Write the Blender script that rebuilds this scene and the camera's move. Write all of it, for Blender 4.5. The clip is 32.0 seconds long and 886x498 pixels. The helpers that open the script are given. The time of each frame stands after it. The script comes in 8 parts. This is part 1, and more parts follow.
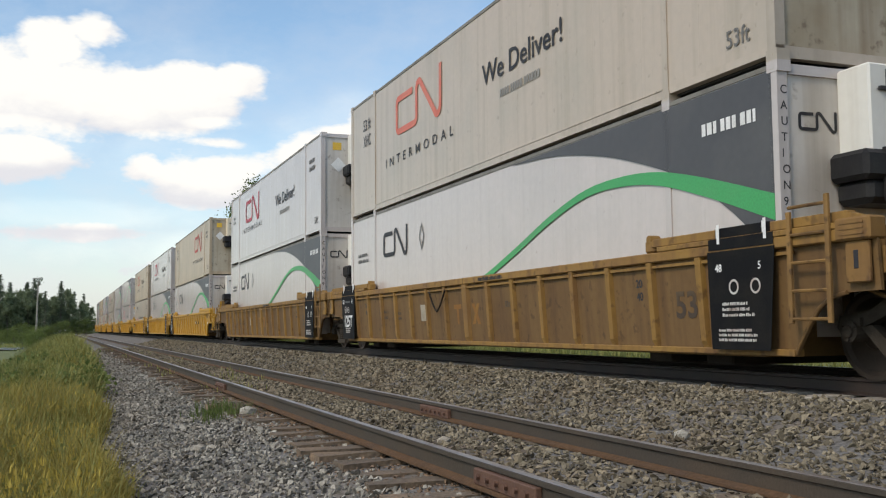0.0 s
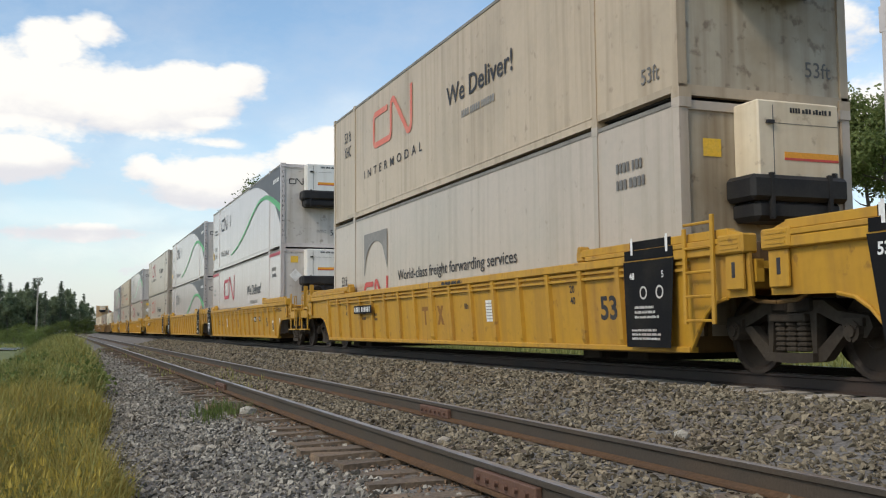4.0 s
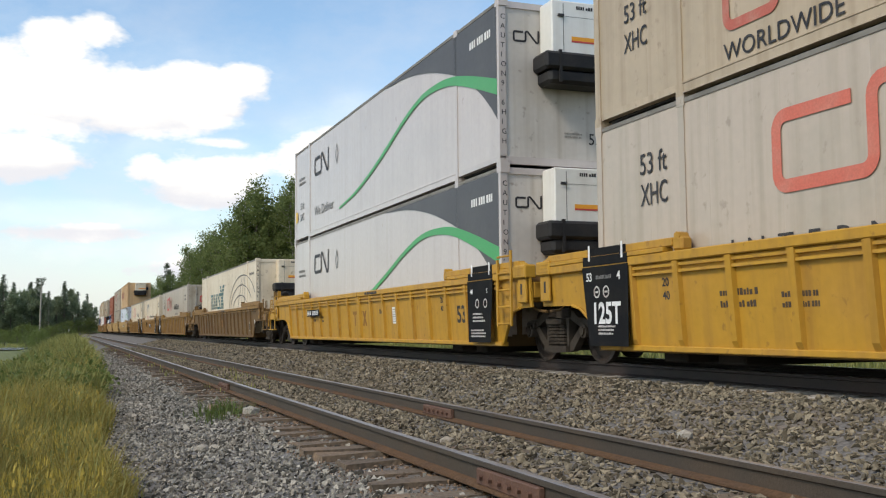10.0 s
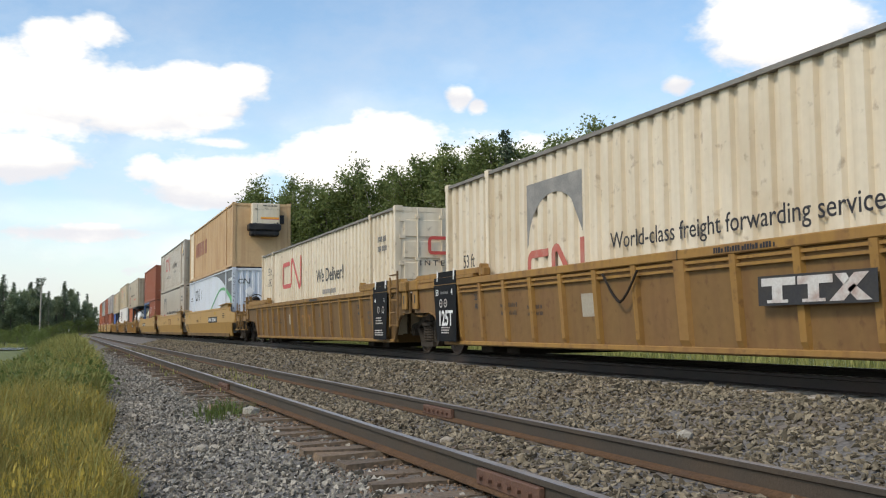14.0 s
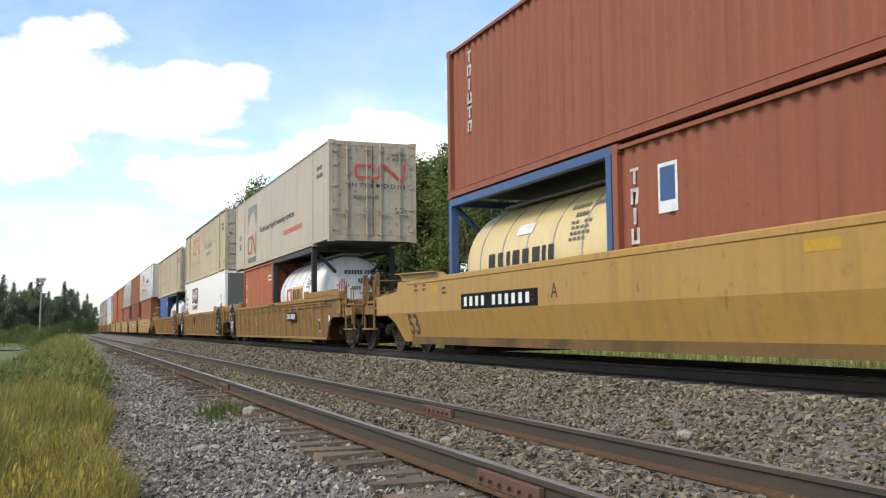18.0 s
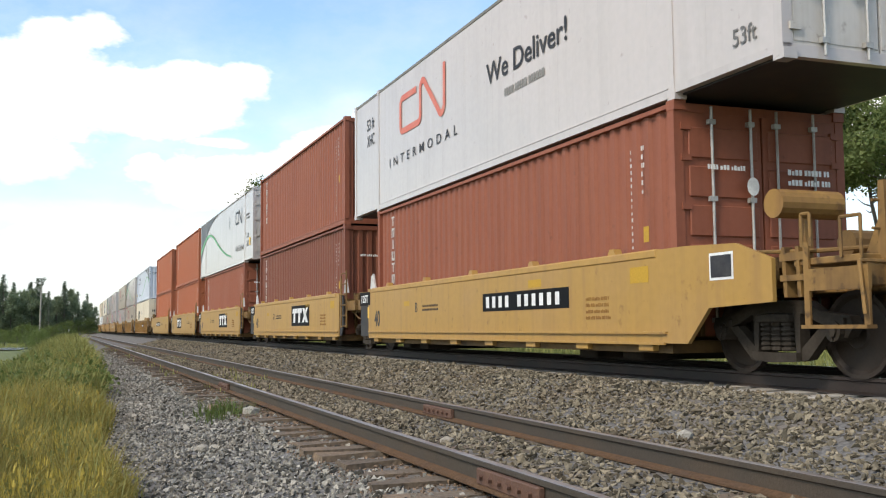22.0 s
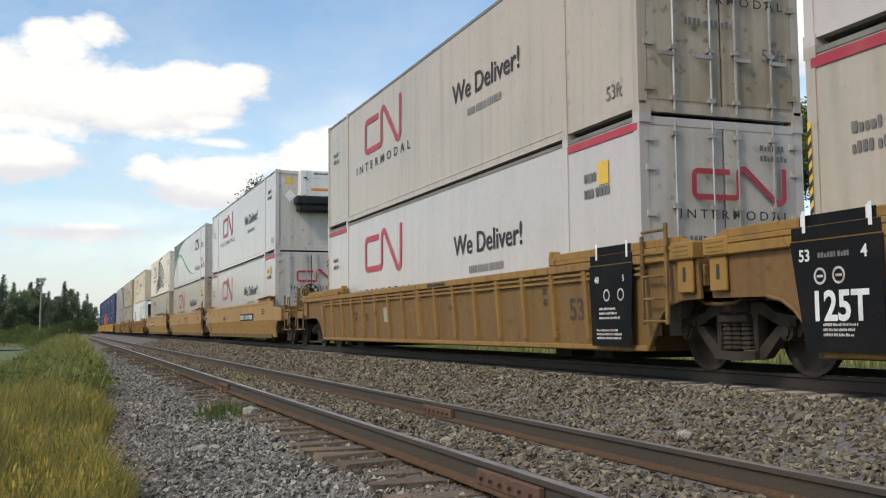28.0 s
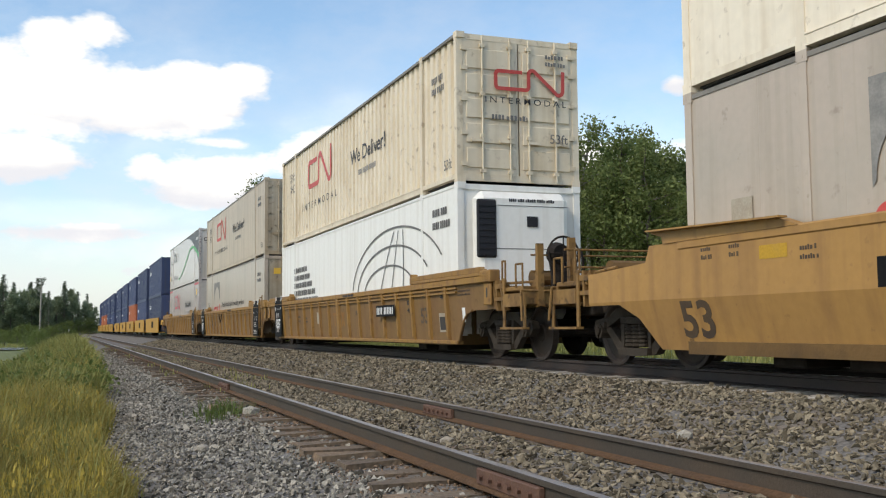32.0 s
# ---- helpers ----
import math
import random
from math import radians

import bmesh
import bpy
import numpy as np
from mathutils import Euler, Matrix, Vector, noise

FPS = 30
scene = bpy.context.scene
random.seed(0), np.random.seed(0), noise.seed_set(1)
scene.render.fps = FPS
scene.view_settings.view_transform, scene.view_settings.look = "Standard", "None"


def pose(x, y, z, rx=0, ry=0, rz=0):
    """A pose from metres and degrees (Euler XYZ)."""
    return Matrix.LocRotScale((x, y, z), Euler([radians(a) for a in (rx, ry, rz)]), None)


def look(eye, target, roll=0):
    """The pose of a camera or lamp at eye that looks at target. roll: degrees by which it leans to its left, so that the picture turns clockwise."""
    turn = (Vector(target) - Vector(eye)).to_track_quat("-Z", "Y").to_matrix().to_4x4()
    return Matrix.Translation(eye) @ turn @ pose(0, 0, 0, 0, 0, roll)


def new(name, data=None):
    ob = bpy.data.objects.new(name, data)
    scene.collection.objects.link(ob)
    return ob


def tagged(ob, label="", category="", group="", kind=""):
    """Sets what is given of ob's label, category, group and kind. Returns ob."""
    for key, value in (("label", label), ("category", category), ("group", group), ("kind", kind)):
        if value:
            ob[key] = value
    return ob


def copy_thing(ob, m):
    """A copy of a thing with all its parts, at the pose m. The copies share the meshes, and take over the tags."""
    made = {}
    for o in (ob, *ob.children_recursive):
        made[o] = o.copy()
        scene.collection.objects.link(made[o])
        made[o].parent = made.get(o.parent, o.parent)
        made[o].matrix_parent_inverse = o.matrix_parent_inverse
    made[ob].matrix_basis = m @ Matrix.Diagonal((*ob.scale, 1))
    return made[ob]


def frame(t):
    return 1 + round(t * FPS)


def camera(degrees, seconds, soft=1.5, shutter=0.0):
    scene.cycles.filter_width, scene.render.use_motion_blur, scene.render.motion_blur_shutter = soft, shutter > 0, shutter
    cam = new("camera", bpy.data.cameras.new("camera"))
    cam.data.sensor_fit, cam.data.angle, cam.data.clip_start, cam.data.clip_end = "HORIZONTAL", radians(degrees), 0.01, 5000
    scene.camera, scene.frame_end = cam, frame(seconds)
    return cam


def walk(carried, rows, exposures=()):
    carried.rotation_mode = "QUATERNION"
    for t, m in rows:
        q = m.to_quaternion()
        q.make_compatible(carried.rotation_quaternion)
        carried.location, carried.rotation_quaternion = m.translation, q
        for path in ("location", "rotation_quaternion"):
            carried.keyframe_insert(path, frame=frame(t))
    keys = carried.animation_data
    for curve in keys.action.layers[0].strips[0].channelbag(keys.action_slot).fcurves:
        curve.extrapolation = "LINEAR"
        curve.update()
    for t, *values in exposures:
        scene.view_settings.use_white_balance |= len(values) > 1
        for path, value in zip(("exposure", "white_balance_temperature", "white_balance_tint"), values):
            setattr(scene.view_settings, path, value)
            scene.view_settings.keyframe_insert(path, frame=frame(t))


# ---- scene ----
# ---- camera: low beside the siding, looking along the line; one small nudge of the pan ----
cam = camera(48.28, 32.0, soft=1.15)
EYE = (0.0, 0.0, 0.536)


def aim(yaw, pitch=4.515, roll=-0.512):
    a, b = radians(yaw), radians(pitch)
    d = Vector((math.sin(a) * math.cos(b), math.cos(a) * math.cos(b), math.sin(b)))
    return look(EYE, Vector(EYE) + d, roll)


# the clip's camera opens up while dark wagons fill its view
EXPOSURES = [(0.0, -0.05), (6.6, -0.05), (8.0, 0.05), (10.0, 0.09), (11.0, -0.03), (12.0, -0.03), (14.0, 0.07), (17.0, 0.08), (18.0, 0.31), (19.0, 0.26), (20.0, 0.03),
             (21.0, 0.13), (22.0, 0.41), (23.0, 0.47), (24.0, 0.43), (25.0, 0.39), (28.0, -0.02), (31.0, 0.01), (32.0, 0.09)]
walk(cam, [(0.0, aim(21.04)), (6.45, aim(21.04)), (7.3, aim(20.87)), (32.0, aim(20.87))], EXPOSURES)

# ---- world: sky with broken cloud, and a veiled sun behind the camera's shoulder ----
SUN_AZ, SUN_EL = 248.0, 44.0      # degrees clockwise from +Y, and above the horizon
world = bpy.data.worlds.new("sky")
scene.world = world
world.use_nodes = True


def build_sky():
    nt = world.node_tree
    N, L = nt.nodes, nt.links
    N.clear()

    def node(kind, **kw):
        n = N.new(kind)
        for k, v in kw.items():
            if k == "op":
                n.operation = v
            elif k == "ins":
                for i, val in v.items():
                    n.inputs[i].default_value = val
        return n

    def math_(op, a, b=None, c=None, clamp=False):
        n = N.new("ShaderNodeMath")
        n.operation = op
        n.use_clamp = clamp
        for i, v in enumerate((a, b, c)):
            if v is None:
                continue
            if isinstance(v, (int, float)):
                n.inputs[i].default_value = v
            else:
                L.new(v, n.inputs[i])
        return n.outputs[0]

    sky = N.new("ShaderNodeTexSky")
    sky.sky_type = "NISHITA"
    sky.sun_disc = False
    sky.sun_elevation = radians(SUN_EL)
    sky.sun_rotation = radians(SUN_AZ)
    sky.air_density, sky.dust_density, sky.ozone_density = 1.0, 1.0, 1.6
    co = N.new("ShaderNodeTexCoord")
    sep = N.new("ShaderNodeSeparateXYZ")
    L.new(co.outputs["Generated"], sep.inputs[0])
    az = math_("MULTIPLY", math_("ARCTAN2", sep.outputs[0], sep.outputs[1]), 57.2958)
    el = math_("MULTIPLY", math_("ARCSINE", sep.outputs[2]), 57.2958)
    # ragged edges
    def rough(scale, detail, amount):
        m = N.new("ShaderNodeMapping")
        m.inputs["Scale"].default_value = (1, 1, 1.9)
        L.new(co.outputs["Generated"], m.inputs[0])
        nz = N.new("ShaderNodeTexNoise")
        nz.inputs["Scale"].default_value, nz.inputs["Detail"].default_value = scale, detail
        nz.inputs["Roughness"].default_value = 0.62
        L.new(m.outputs[0], nz.inputs["Vector"])
        return math_("MULTIPLY", math_("SUBTRACT", nz.outputs[0], 0.5), amount)
    wob = math_("ADD", rough(8.0, 5.0, 1.7), rough(22.0, 4.0, 0.7))
    # cumulus heaps: azimuth, elevation, half width, half height (degrees), weight
    heaps = [(0.5, 13.0, 7.2, 2.5, 1.0), (-5.0, 13.2, 6.0, 2.8, 1.0), (5.5, 13.0, 5.0, 2.1, 1.0), (9.2, 13.9, 1.9, 1.3, 0.9), (-0.8, 15.0, 2.6, 1.8, 0.9),
             (-3.4, 9.1, 4.4, 1.3, 1.0), (7.0, 8.2, 4.6, 1.7, 0.95), (4.2, 8.8, 1.8, 1.1, 0.85), (8.0, 10.5, 3.4, 0.7, 0.44), (18.0, 10.6, 3.8, 1.9, 1.05), (15.0, 9.4, 3.8, 2.2, 1.0), (20.5, 8.4, 9.0, 3.0, 1.05),
             (30.0, 8.3, 8.0, 2.6, 0.95), (21.9, 13.2, 1.15, 1.0, 0.95), (22.9, 12.7, 0.9, 0.7, 0.85), (34.6, 13.4, 1.5, 1.3, 0.42), (41.0, 16.3, 5.0, 2.9, 1.05),
             (1.5, 5.2, 7.0, 1.0, 0.72), (10.0, 3.4, 16.0, 1.5, 0.60), (44.0, 9.5, 8.0, 3.6, 0.9), (1.5, 16.0, 3.0, 1.6, 0.62), (-28.0, 16.0, 10.0, 5.0, 0.9), (72.0, 16.0, 12.0, 5.0, 0.9),
             (105.0, 22.0, 14.0, 6.0, 0.9), (150.0, 18.0, 16.0, 6.0, 0.9), (-60.0, 20.0, 13.0, 6.0, 0.9), (-100.0, 26.0, 16.0, 7.0, 0.9),
             # last three: unseen broad cloud overhead, added to whiten the light
             (-150.0, 22.0, 14.0, 6.0, 0.9), (0.0, 52.0, 50.0, 13.0, 0.9), (95.0, 50.0, 42.0, 12.0, 0.9), (-95.0, 50.0, 42.0, 12.0, 0.9)]

    def covered(up, some):
        best = None
        for a, e, w, h, k in some:
            dx = math_("DIVIDE", math_("SUBTRACT", az, a), w)
            dy = math_("DIVIDE", math_("SUBTRACT", up, e), h)
            q = math_("SUBTRACT", k, math_("SQRT", math_("ADD", math_("MULTIPLY", dx, dx), math_("MULTIPLY", dy, dy))))
            best = q if best is None else math_("MAXIMUM", best, q)
        return best
    soft = math_("ADD", covered(el, heaps), wob)
    edge = N.new("ShaderNodeMapRange")
    edge.interpolation_type = "SMOOTHSTEP"
    edge.inputs["From Min"].default_value, edge.inputs["From Max"].default_value = -0.14, 0.32
    L.new(soft, edge.inputs["Value"])
    # flat grey undersides: little cloud lies just below them
    below = math_("ADD", covered(math_("SUBTRACT", el, 1.1), heaps[:21]), math_("MULTIPLY", wob, 0.8))
    base = N.new("ShaderNodeMapRange")
    base.interpolation_type = "SMOOTHSTEP"
    base.inputs["From Min"].default_value, base.inputs["From Max"].default_value = -0.35, 0.30
    L.new(below, base.inputs["Value"])
    # thin veil that whitens towards the horizon
    veil = N.new("ShaderNodeMapRange")
    veil.inputs["From Min"].default_value, veil.inputs["From Max"].default_value = 22.0, 0.0
    veil.inputs["To Min"].default_value, veil.inputs["To Max"].default_value = -0.06, 0.50
    L.new(el, veil.inputs["Value"])
    wisps = math_("ADD", veil.outputs[0], rough(5.0, 7.0, 1.0), None, True)
    amount = math_("MAXIMUM", edge.outputs[0], wisps)
    white = N.new("ShaderNodeMix")
    white.data_type = "RGBA"
    white.inputs["A"].default_value = (CLOUD[0] * 0.76, CLOUD[1] * 0.78, CLOUD[2] * 0.86, 1)
    white.inputs["B"].default_value = (*CLOUD, 1)
    L.new(base.outputs[0], white.inputs["Factor"])
    gain = N.new("ShaderNodeMix")
    gain.data_type = "RGBA"
    gain.blend_type = "MULTIPLY"
    gain.inputs["Factor"].default_value = 1
    gain.inputs["B"].default_value = SKY_GAIN
    L.new(sky.outputs[0], gain.inputs["A"])
    mix = N.new("ShaderNodeMix")
    mix.data_type = "RGBA"
    L.new(amount, mix.inputs["Factor"])
    L.new(gain.outputs["Result"], mix.inputs["A"])
    L.new(white.outputs["Result"], mix.inputs["B"])
    bg = N.new("ShaderNodeBackground")
    bg.inputs["Strength"].default_value = SKY_STRENGTH
    L.new(mix.outputs["Result"], bg.inputs["Color"])
    out = N.new("ShaderNodeOutputWorld")
    L.new(bg.outputs[0], out.inputs[0])


CLOUD = (10.9, 10.6, 10.05)
SKY_GAIN = (1.90, 2.0, 1.93, 1)
SKY_STRENGTH = 0.1
build_sky()
sun = new("sun", bpy.data.lights.new("sun", "SUN"))
sun.data.energy, sun.data.angle, sun.data.color = 2.12, radians(12), (1.0, 0.89, 0.735)
_a, _e = radians(SUN_AZ), radians(SUN_EL)
sun.matrix_world = look((math.sin(_a) * math.cos(_e) * 50, math.cos(_a) * math.cos(_e) * 50, math.sin(_e) * 50), (0, 0, 0))
scene.view_settings.exposure = 0.0


# ---- materials ----
def surf(name, rgb, rough=0.6, metal=0.0, grain=(40.0, 0.12), stain=None, streak=None, bump=0.0, bump_scale=60.0, island=0.0, rnd=0.05, spec=0.5, spots=None):
    """A weathered surface: grain, blotches of stain (scale, colour, amount), runs down the side (colour, amount), bump, and variation from thing to thing."""
    m = bpy.data.materials.new(name)
    m.use_nodes = True
    nt = m.node_tree
    N, L = nt.nodes, nt.links
    b = N["Principled BSDF"]
    b.inputs["Roughness"].default_value, b.inputs["Metallic"].default_value = rough, metal
    b.inputs["Specular IOR Level"].default_value = spec
    co = N.new("ShaderNodeTexCoord")
    info = N.new("ShaderNodeObjectInfo")
    shift = N.new("ShaderNodeVectorMath")
    shift.operation = "MULTIPLY_ADD"
    L.new(info.outputs["Random"], shift.inputs[0])
    shift.inputs[1].default_value = (37.0, 53.0, 29.0)
    L.new(co.outputs["Object"], shift.inputs[2])

    def noise_(scale, detail=4.0, stretch=None):
        src = shift.outputs[0]
        if stretch:
            mp = N.new("ShaderNodeMapping")
            mp.inputs["Scale"].default_value = stretch
            L.new(src, mp.inputs[0])
            src = mp.outputs[0]
        nz = N.new("ShaderNodeTexNoise")
        nz.inputs["Scale"].default_value, nz.inputs["Detail"].default_value = scale, detail
        L.new(src, nz.inputs["Vector"])
        return nz.outputs[0]

    def remap(v, a, b_, c, d):
        r = N.new("ShaderNodeMapRange")
        for k, val in zip(("From Min", "From Max", "To Min", "To Max"), (a, b_, c, d)):
            r.inputs[k].default_value = val
        L.new(v, r.inputs["Value"])
        return r.outputs[0]

    def mixc(fac, a, b_, blend="MIX"):
        x = N.new("ShaderNodeMix")
        x.data_type, x.blend_type = "RGBA", blend
        for k, v in (("Factor", fac), ("A", a), ("B", b_)):
            if isinstance(v, (int, float)):
                x.inputs[k].default_value = v
            elif isinstance(v, tuple):
                x.inputs[k].default_value = (*v, 1) if len(v) == 3 else v
            else:
                L.new(v, x.inputs[k])
        return x.outputs["Result"]

    col = rgb
    if stain:
        col = mixc(remap(noise_(stain[0], 5.0), 0.46, 0.72, 0.0, stain[2]), col, stain[1])
    if streak:
        col = mixc(remap(noise_(1.0, 4.0, (5.0, 5.0, 0.22)), 0.47, 0.75, 0.0, streak[1]), col, streak[0])
    if spots:
        col = mixc(remap(noise_(spots[0], 6.0), spots[2], spots[2] + 0.10, 0.0, spots[3]), col, spots[1])
    value = remap(noise_(grain[0], 3.0), 0.25, 0.75, 1 - grain[1], 1 + grain[1])
    if rnd:
        r2 = remap(info.outputs["Random"], 0, 1, 1 - rnd, 1 + rnd)
        mm = N.new("ShaderNodeMath")
        mm.operation = "MULTIPLY"
        L.new(value, mm.inputs[0])
        L.new(r2, mm.inputs[1])
        value = mm.outputs[0]
    if island:
        geo = N.new("ShaderNodeNewGeometry")
        r3 = remap(geo.outputs["Random Per Island"], 0, 1, 1 - island, 1 + island)
        mm = N.new("ShaderNodeMath")
        mm.operation = "MULTIPLY"
        L.new(value, mm.inputs[0])
        L.new(r3, mm.inputs[1])
        value = mm.outputs[0]
    comb = N.new("ShaderNodeCombineXYZ")
    for i in range(3):
        L.new(value, comb.inputs[i])
    col = mixc(1.0, col, comb.outputs[0], "MULTIPLY")
    L.new(col, b.inputs["Base Color"])
    if bump:
        bp = N.new("ShaderNodeBump")
        bp.inputs["Strength"].default_value, bp.inputs["Distance"].default_value = bump, 0.02
        L.new(noise_(bump_scale, 4.0), bp.inputs["Height"])
        L.new(bp.outputs[0], b.inputs["Normal"])
    return m


def foliage(name, low, high, glow=0.25, patch=0.9):
    """Leaves: colour from clump to clump, part of the light comes through."""
    m = bpy.data.materials.new(name)
    m.use_nodes = True
    nt = m.node_tree
    N, L = nt.nodes, nt.links
    b = N["Principled BSDF"]
    b.inputs["Roughness"].default_value = 0.6
    b.inputs["Specular IOR Level"].default_value = 0.25
    geo = N.new("ShaderNodeNewGeometry")
    info = N.new("ShaderNodeObjectInfo")
    add = N.new("ShaderNodeMath")
    add.operation = "MULTIPLY_ADD"
    L.new(geo.outputs["Random Per Island"], add.inputs[0])
    add.inputs[1].default_value = 0.72
    mul = N.new("ShaderNodeMath")
    mul.operation = "MULTIPLY"
    mul.inputs[1].default_value = 0.28
    L.new(info.outputs["Random"], mul.inputs[0])
    L.new(mul.outputs[0], add.inputs[2])
    co = N.new("ShaderNodeTexCoord")
    nz = N.new("ShaderNodeTexNoise")
    nz.inputs["Scale"].default_value, nz.inputs["Detail"].default_value = patch, 3.0
    L.new(co.outputs["Object"], nz.inputs["Vector"])
    rng_ = N.new("ShaderNodeMapRange")
    for k, v in zip(("From Min", "From Max", "To Min", "To Max"), (0.3, 0.7, -0.32, 0.32)):
        rng_.inputs[k].default_value = v
    L.new(nz.outputs[0], rng_.inputs["Value"])
    both = N.new("ShaderNodeMath")
    both.operation = "ADD"
    both.use_clamp = True
    L.new(add.outputs[0], both.inputs[0])
    L.new(rng_.outputs[0], both.inputs[1])
    ramp = N.new("ShaderNodeValToRGB")
    ramp.color_ramp.elements[0].color, ramp.color_ramp.elements[1].color = (*low, 1), (*high, 1)
    L.new(both.outputs[0], ramp.inputs[0])
    L.new(ramp.outputs[0], b.inputs["Base Color"])
    tr = N.new("ShaderNodeBsdfTranslucent")
    L.new(ramp.outputs[0], tr.inputs[0])
    mix = N.new("ShaderNodeMixShader")
    mix.inputs[0].default_value = glow
    L.new(b.outputs[0], mix.inputs[1])
    L.new(tr.outputs[0], mix.inputs[2])
    L.new(mix.outputs[0], N["Material Output"].inputs[0])
    return m


RUST = (0.13, 0.06, 0.03)
M = {}
M["white"] = surf("white_paint", (0.515, 0.460, 0.435), 0.24, streak=((0.40, 0.355, 0.32), 0.32), stain=(0.8, (0.45, 0.41, 0.385), 0.5), grain=(9, 0.03), rnd=0.05, spots=(6.3, (0.18, 0.13, 0.10), 0.68, 0.35), spec=0.85)
M["fresh_white"] = surf("clean_white_paint", (0.880, 0.838, 0.795), 0.3, streak=((0.74, 0.71, 0.67), 0.22), grain=(9, 0.02), rnd=0.02)
M["offwhite"] = surf("dull_white_paint", (0.446, 0.371, 0.297), 0.3, streak=((0.29, 0.235, 0.165), 0.6), stain=(0.7, (0.36, 0.32, 0.255), 0.65), grain=(9, 0.04), spots=(5.4, (0.15, 0.10, 0.06), 0.65, 0.41), spec=0.70)
M["beige"] = surf("stained_beige_paint", (0.446, 0.353, 0.244), 0.38, streak=((0.25, 0.18, 0.10), 0.65), stain=(0.6, (0.33, 0.265, 0.18), 0.65), grain=(9, 0.04), spots=(5.4, (0.14, 0.085, 0.045), 0.64, 0.41), spec=0.60)
M["tan"] = surf("dusty_tan_paint", (0.510, 0.425, 0.300), 0.6, streak=((0.28, 0.20, 0.10), 0.55), stain=(0.7, (0.40, 0.32, 0.20), 0.6), grain=(9, 0.04), spots=(5.4, (0.14, 0.08, 0.04), 0.64, 0.41))
M["cream"] = surf("cream_paint", (0.690, 0.605, 0.465), 0.5, streak=((0.50, 0.39, 0.24), 0.55), stain=(0.7, (0.52, 0.42, 0.28), 0.6), grain=(9, 0.04), spots=(5.4, (0.16, 0.09, 0.045), 0.62, 0.45))
M["pale_cream"] = surf("pale_cream_paint", (0.83, 0.75, 0.61), 0.5, streak=((0.58, 0.47, 0.32), 0.5), stain=(0.7, (0.70, 0.61, 0.47), 0.5), grain=(9, 0.04), spots=(5.4, (0.16, 0.09, 0.045), 0.63, 0.5))
M["pale_blue"] = surf("pale_grey_blue_paint", (0.60, 0.64, 0.70), 0.5, streak=((0.45, 0.44, 0.42), 0.4), stain=(0.8, (0.52, 0.55, 0.59), 0.5), grain=(9, 0.04))
M["orange_beige"] = surf("orange_beige_paint", (0.53, 0.36, 0.19), 0.6, streak=((0.34, 0.18, 0.08), 0.7), stain=(0.6, (0.40, 0.24, 0.11), 0.6), grain=(9, 0.05))
M["oxide"] = surf("brown_red_container_paint", (0.265, 0.090, 0.052), 0.55, streak=((0.17, 0.06, 0.036), 0.45), stain=(0.8, (0.28, 0.10, 0.055), 0.5), grain=(12, 0.05), spec=0.22, spots=(5.0, (0.11, 0.045, 0.03), 0.66, 0.4))
M["brown"] = surf("dark_brown_red_container_paint", (0.195, 0.069, 0.043), 0.55, streak=((0.125, 0.048, 0.032), 0.45), stain=(0.8, (0.20, 0.078, 0.045), 0.5), grain=(12, 0.05), spec=0.22, spots=(5.0, (0.08, 0.035, 0.025), 0.66, 0.4))
M["orange_red"] = surf("orange_red_container_paint", (0.365, 0.118, 0.057), 0.55, streak=((0.23, 0.07, 0.034), 0.45), stain=(0.8, (0.37, 0.125, 0.055), 0.5), grain=(12, 0.05), spec=0.22, spots=(5.0, (0.13, 0.05, 0.03), 0.66, 0.4))
M["blue"] = surf("bright_blue_container_paint", (0.035, 0.10, 0.34), 0.45, streak=((0.05, 0.08, 0.18), 0.5), grain=(12, 0.05))
M["navy"] = surf("dark_blue_container_paint", (0.03, 0.045, 0.11), 0.5, streak=((0.05, 0.05, 0.07), 0.5), grain=(12, 0.05), rnd=0.2)
M["end_grime"] = surf("grimy_beige_end_paint", (0.43, 0.375, 0.285), 0.5, streak=((0.20, 0.14, 0.08), 0.75), stain=(0.9, (0.29, 0.225, 0.14), 0.75), grain=(9, 0.05), spots=(6.0, (0.10, 0.06, 0.035), 0.60, 0.6))
M["white_end"] = surf("dusty_white_end_paint", (0.540, 0.505, 0.465), 0.4, streak=((0.32, 0.27, 0.21), 0.6), stain=(0.9, (0.44, 0.40, 0.345), 0.6), grain=(9, 0.04), spots=(6.0, (0.13, 0.09, 0.06), 0.62, 0.5))
# top rails: a mottled grey, darker than the box walls
M["dark_edge"] = surf("dark_grey_top_rail", (0.20, 0.185, 0.16), 0.6, stain=(2.0, (0.10, 0.09, 0.075), 0.7), grain=(12, 0.1))
M["tank_white"] = surf("white_tank_cladding", (0.78, 0.78, 0.78), 0.3, streak=((0.5, 0.48, 0.45), 0.3), grain=(9, 0.03))
M["tank_yellow"] = surf("cream_yellow_tank_cladding", (0.72, 0.56, 0.27), 0.35, streak=((0.5, 0.38, 0.2), 0.4), grain=(9, 0.03))
M["frame_black"] = surf("black_steel", (0.035, 0.036, 0.04), 0.5, stain=(3, (0.07, 0.06, 0.05), 0.5), spec=0.15)
M["frame_blue"] = surf("blue_steel", (0.035, 0.085, 0.22), 0.45, stain=(3, (0.06, 0.07, 0.10), 0.5))
M["grey_panel"] = surf("dark_grey_panel", (0.12, 0.125, 0.125), 0.5, streak=((0.18, 0.17, 0.15), 0.5))
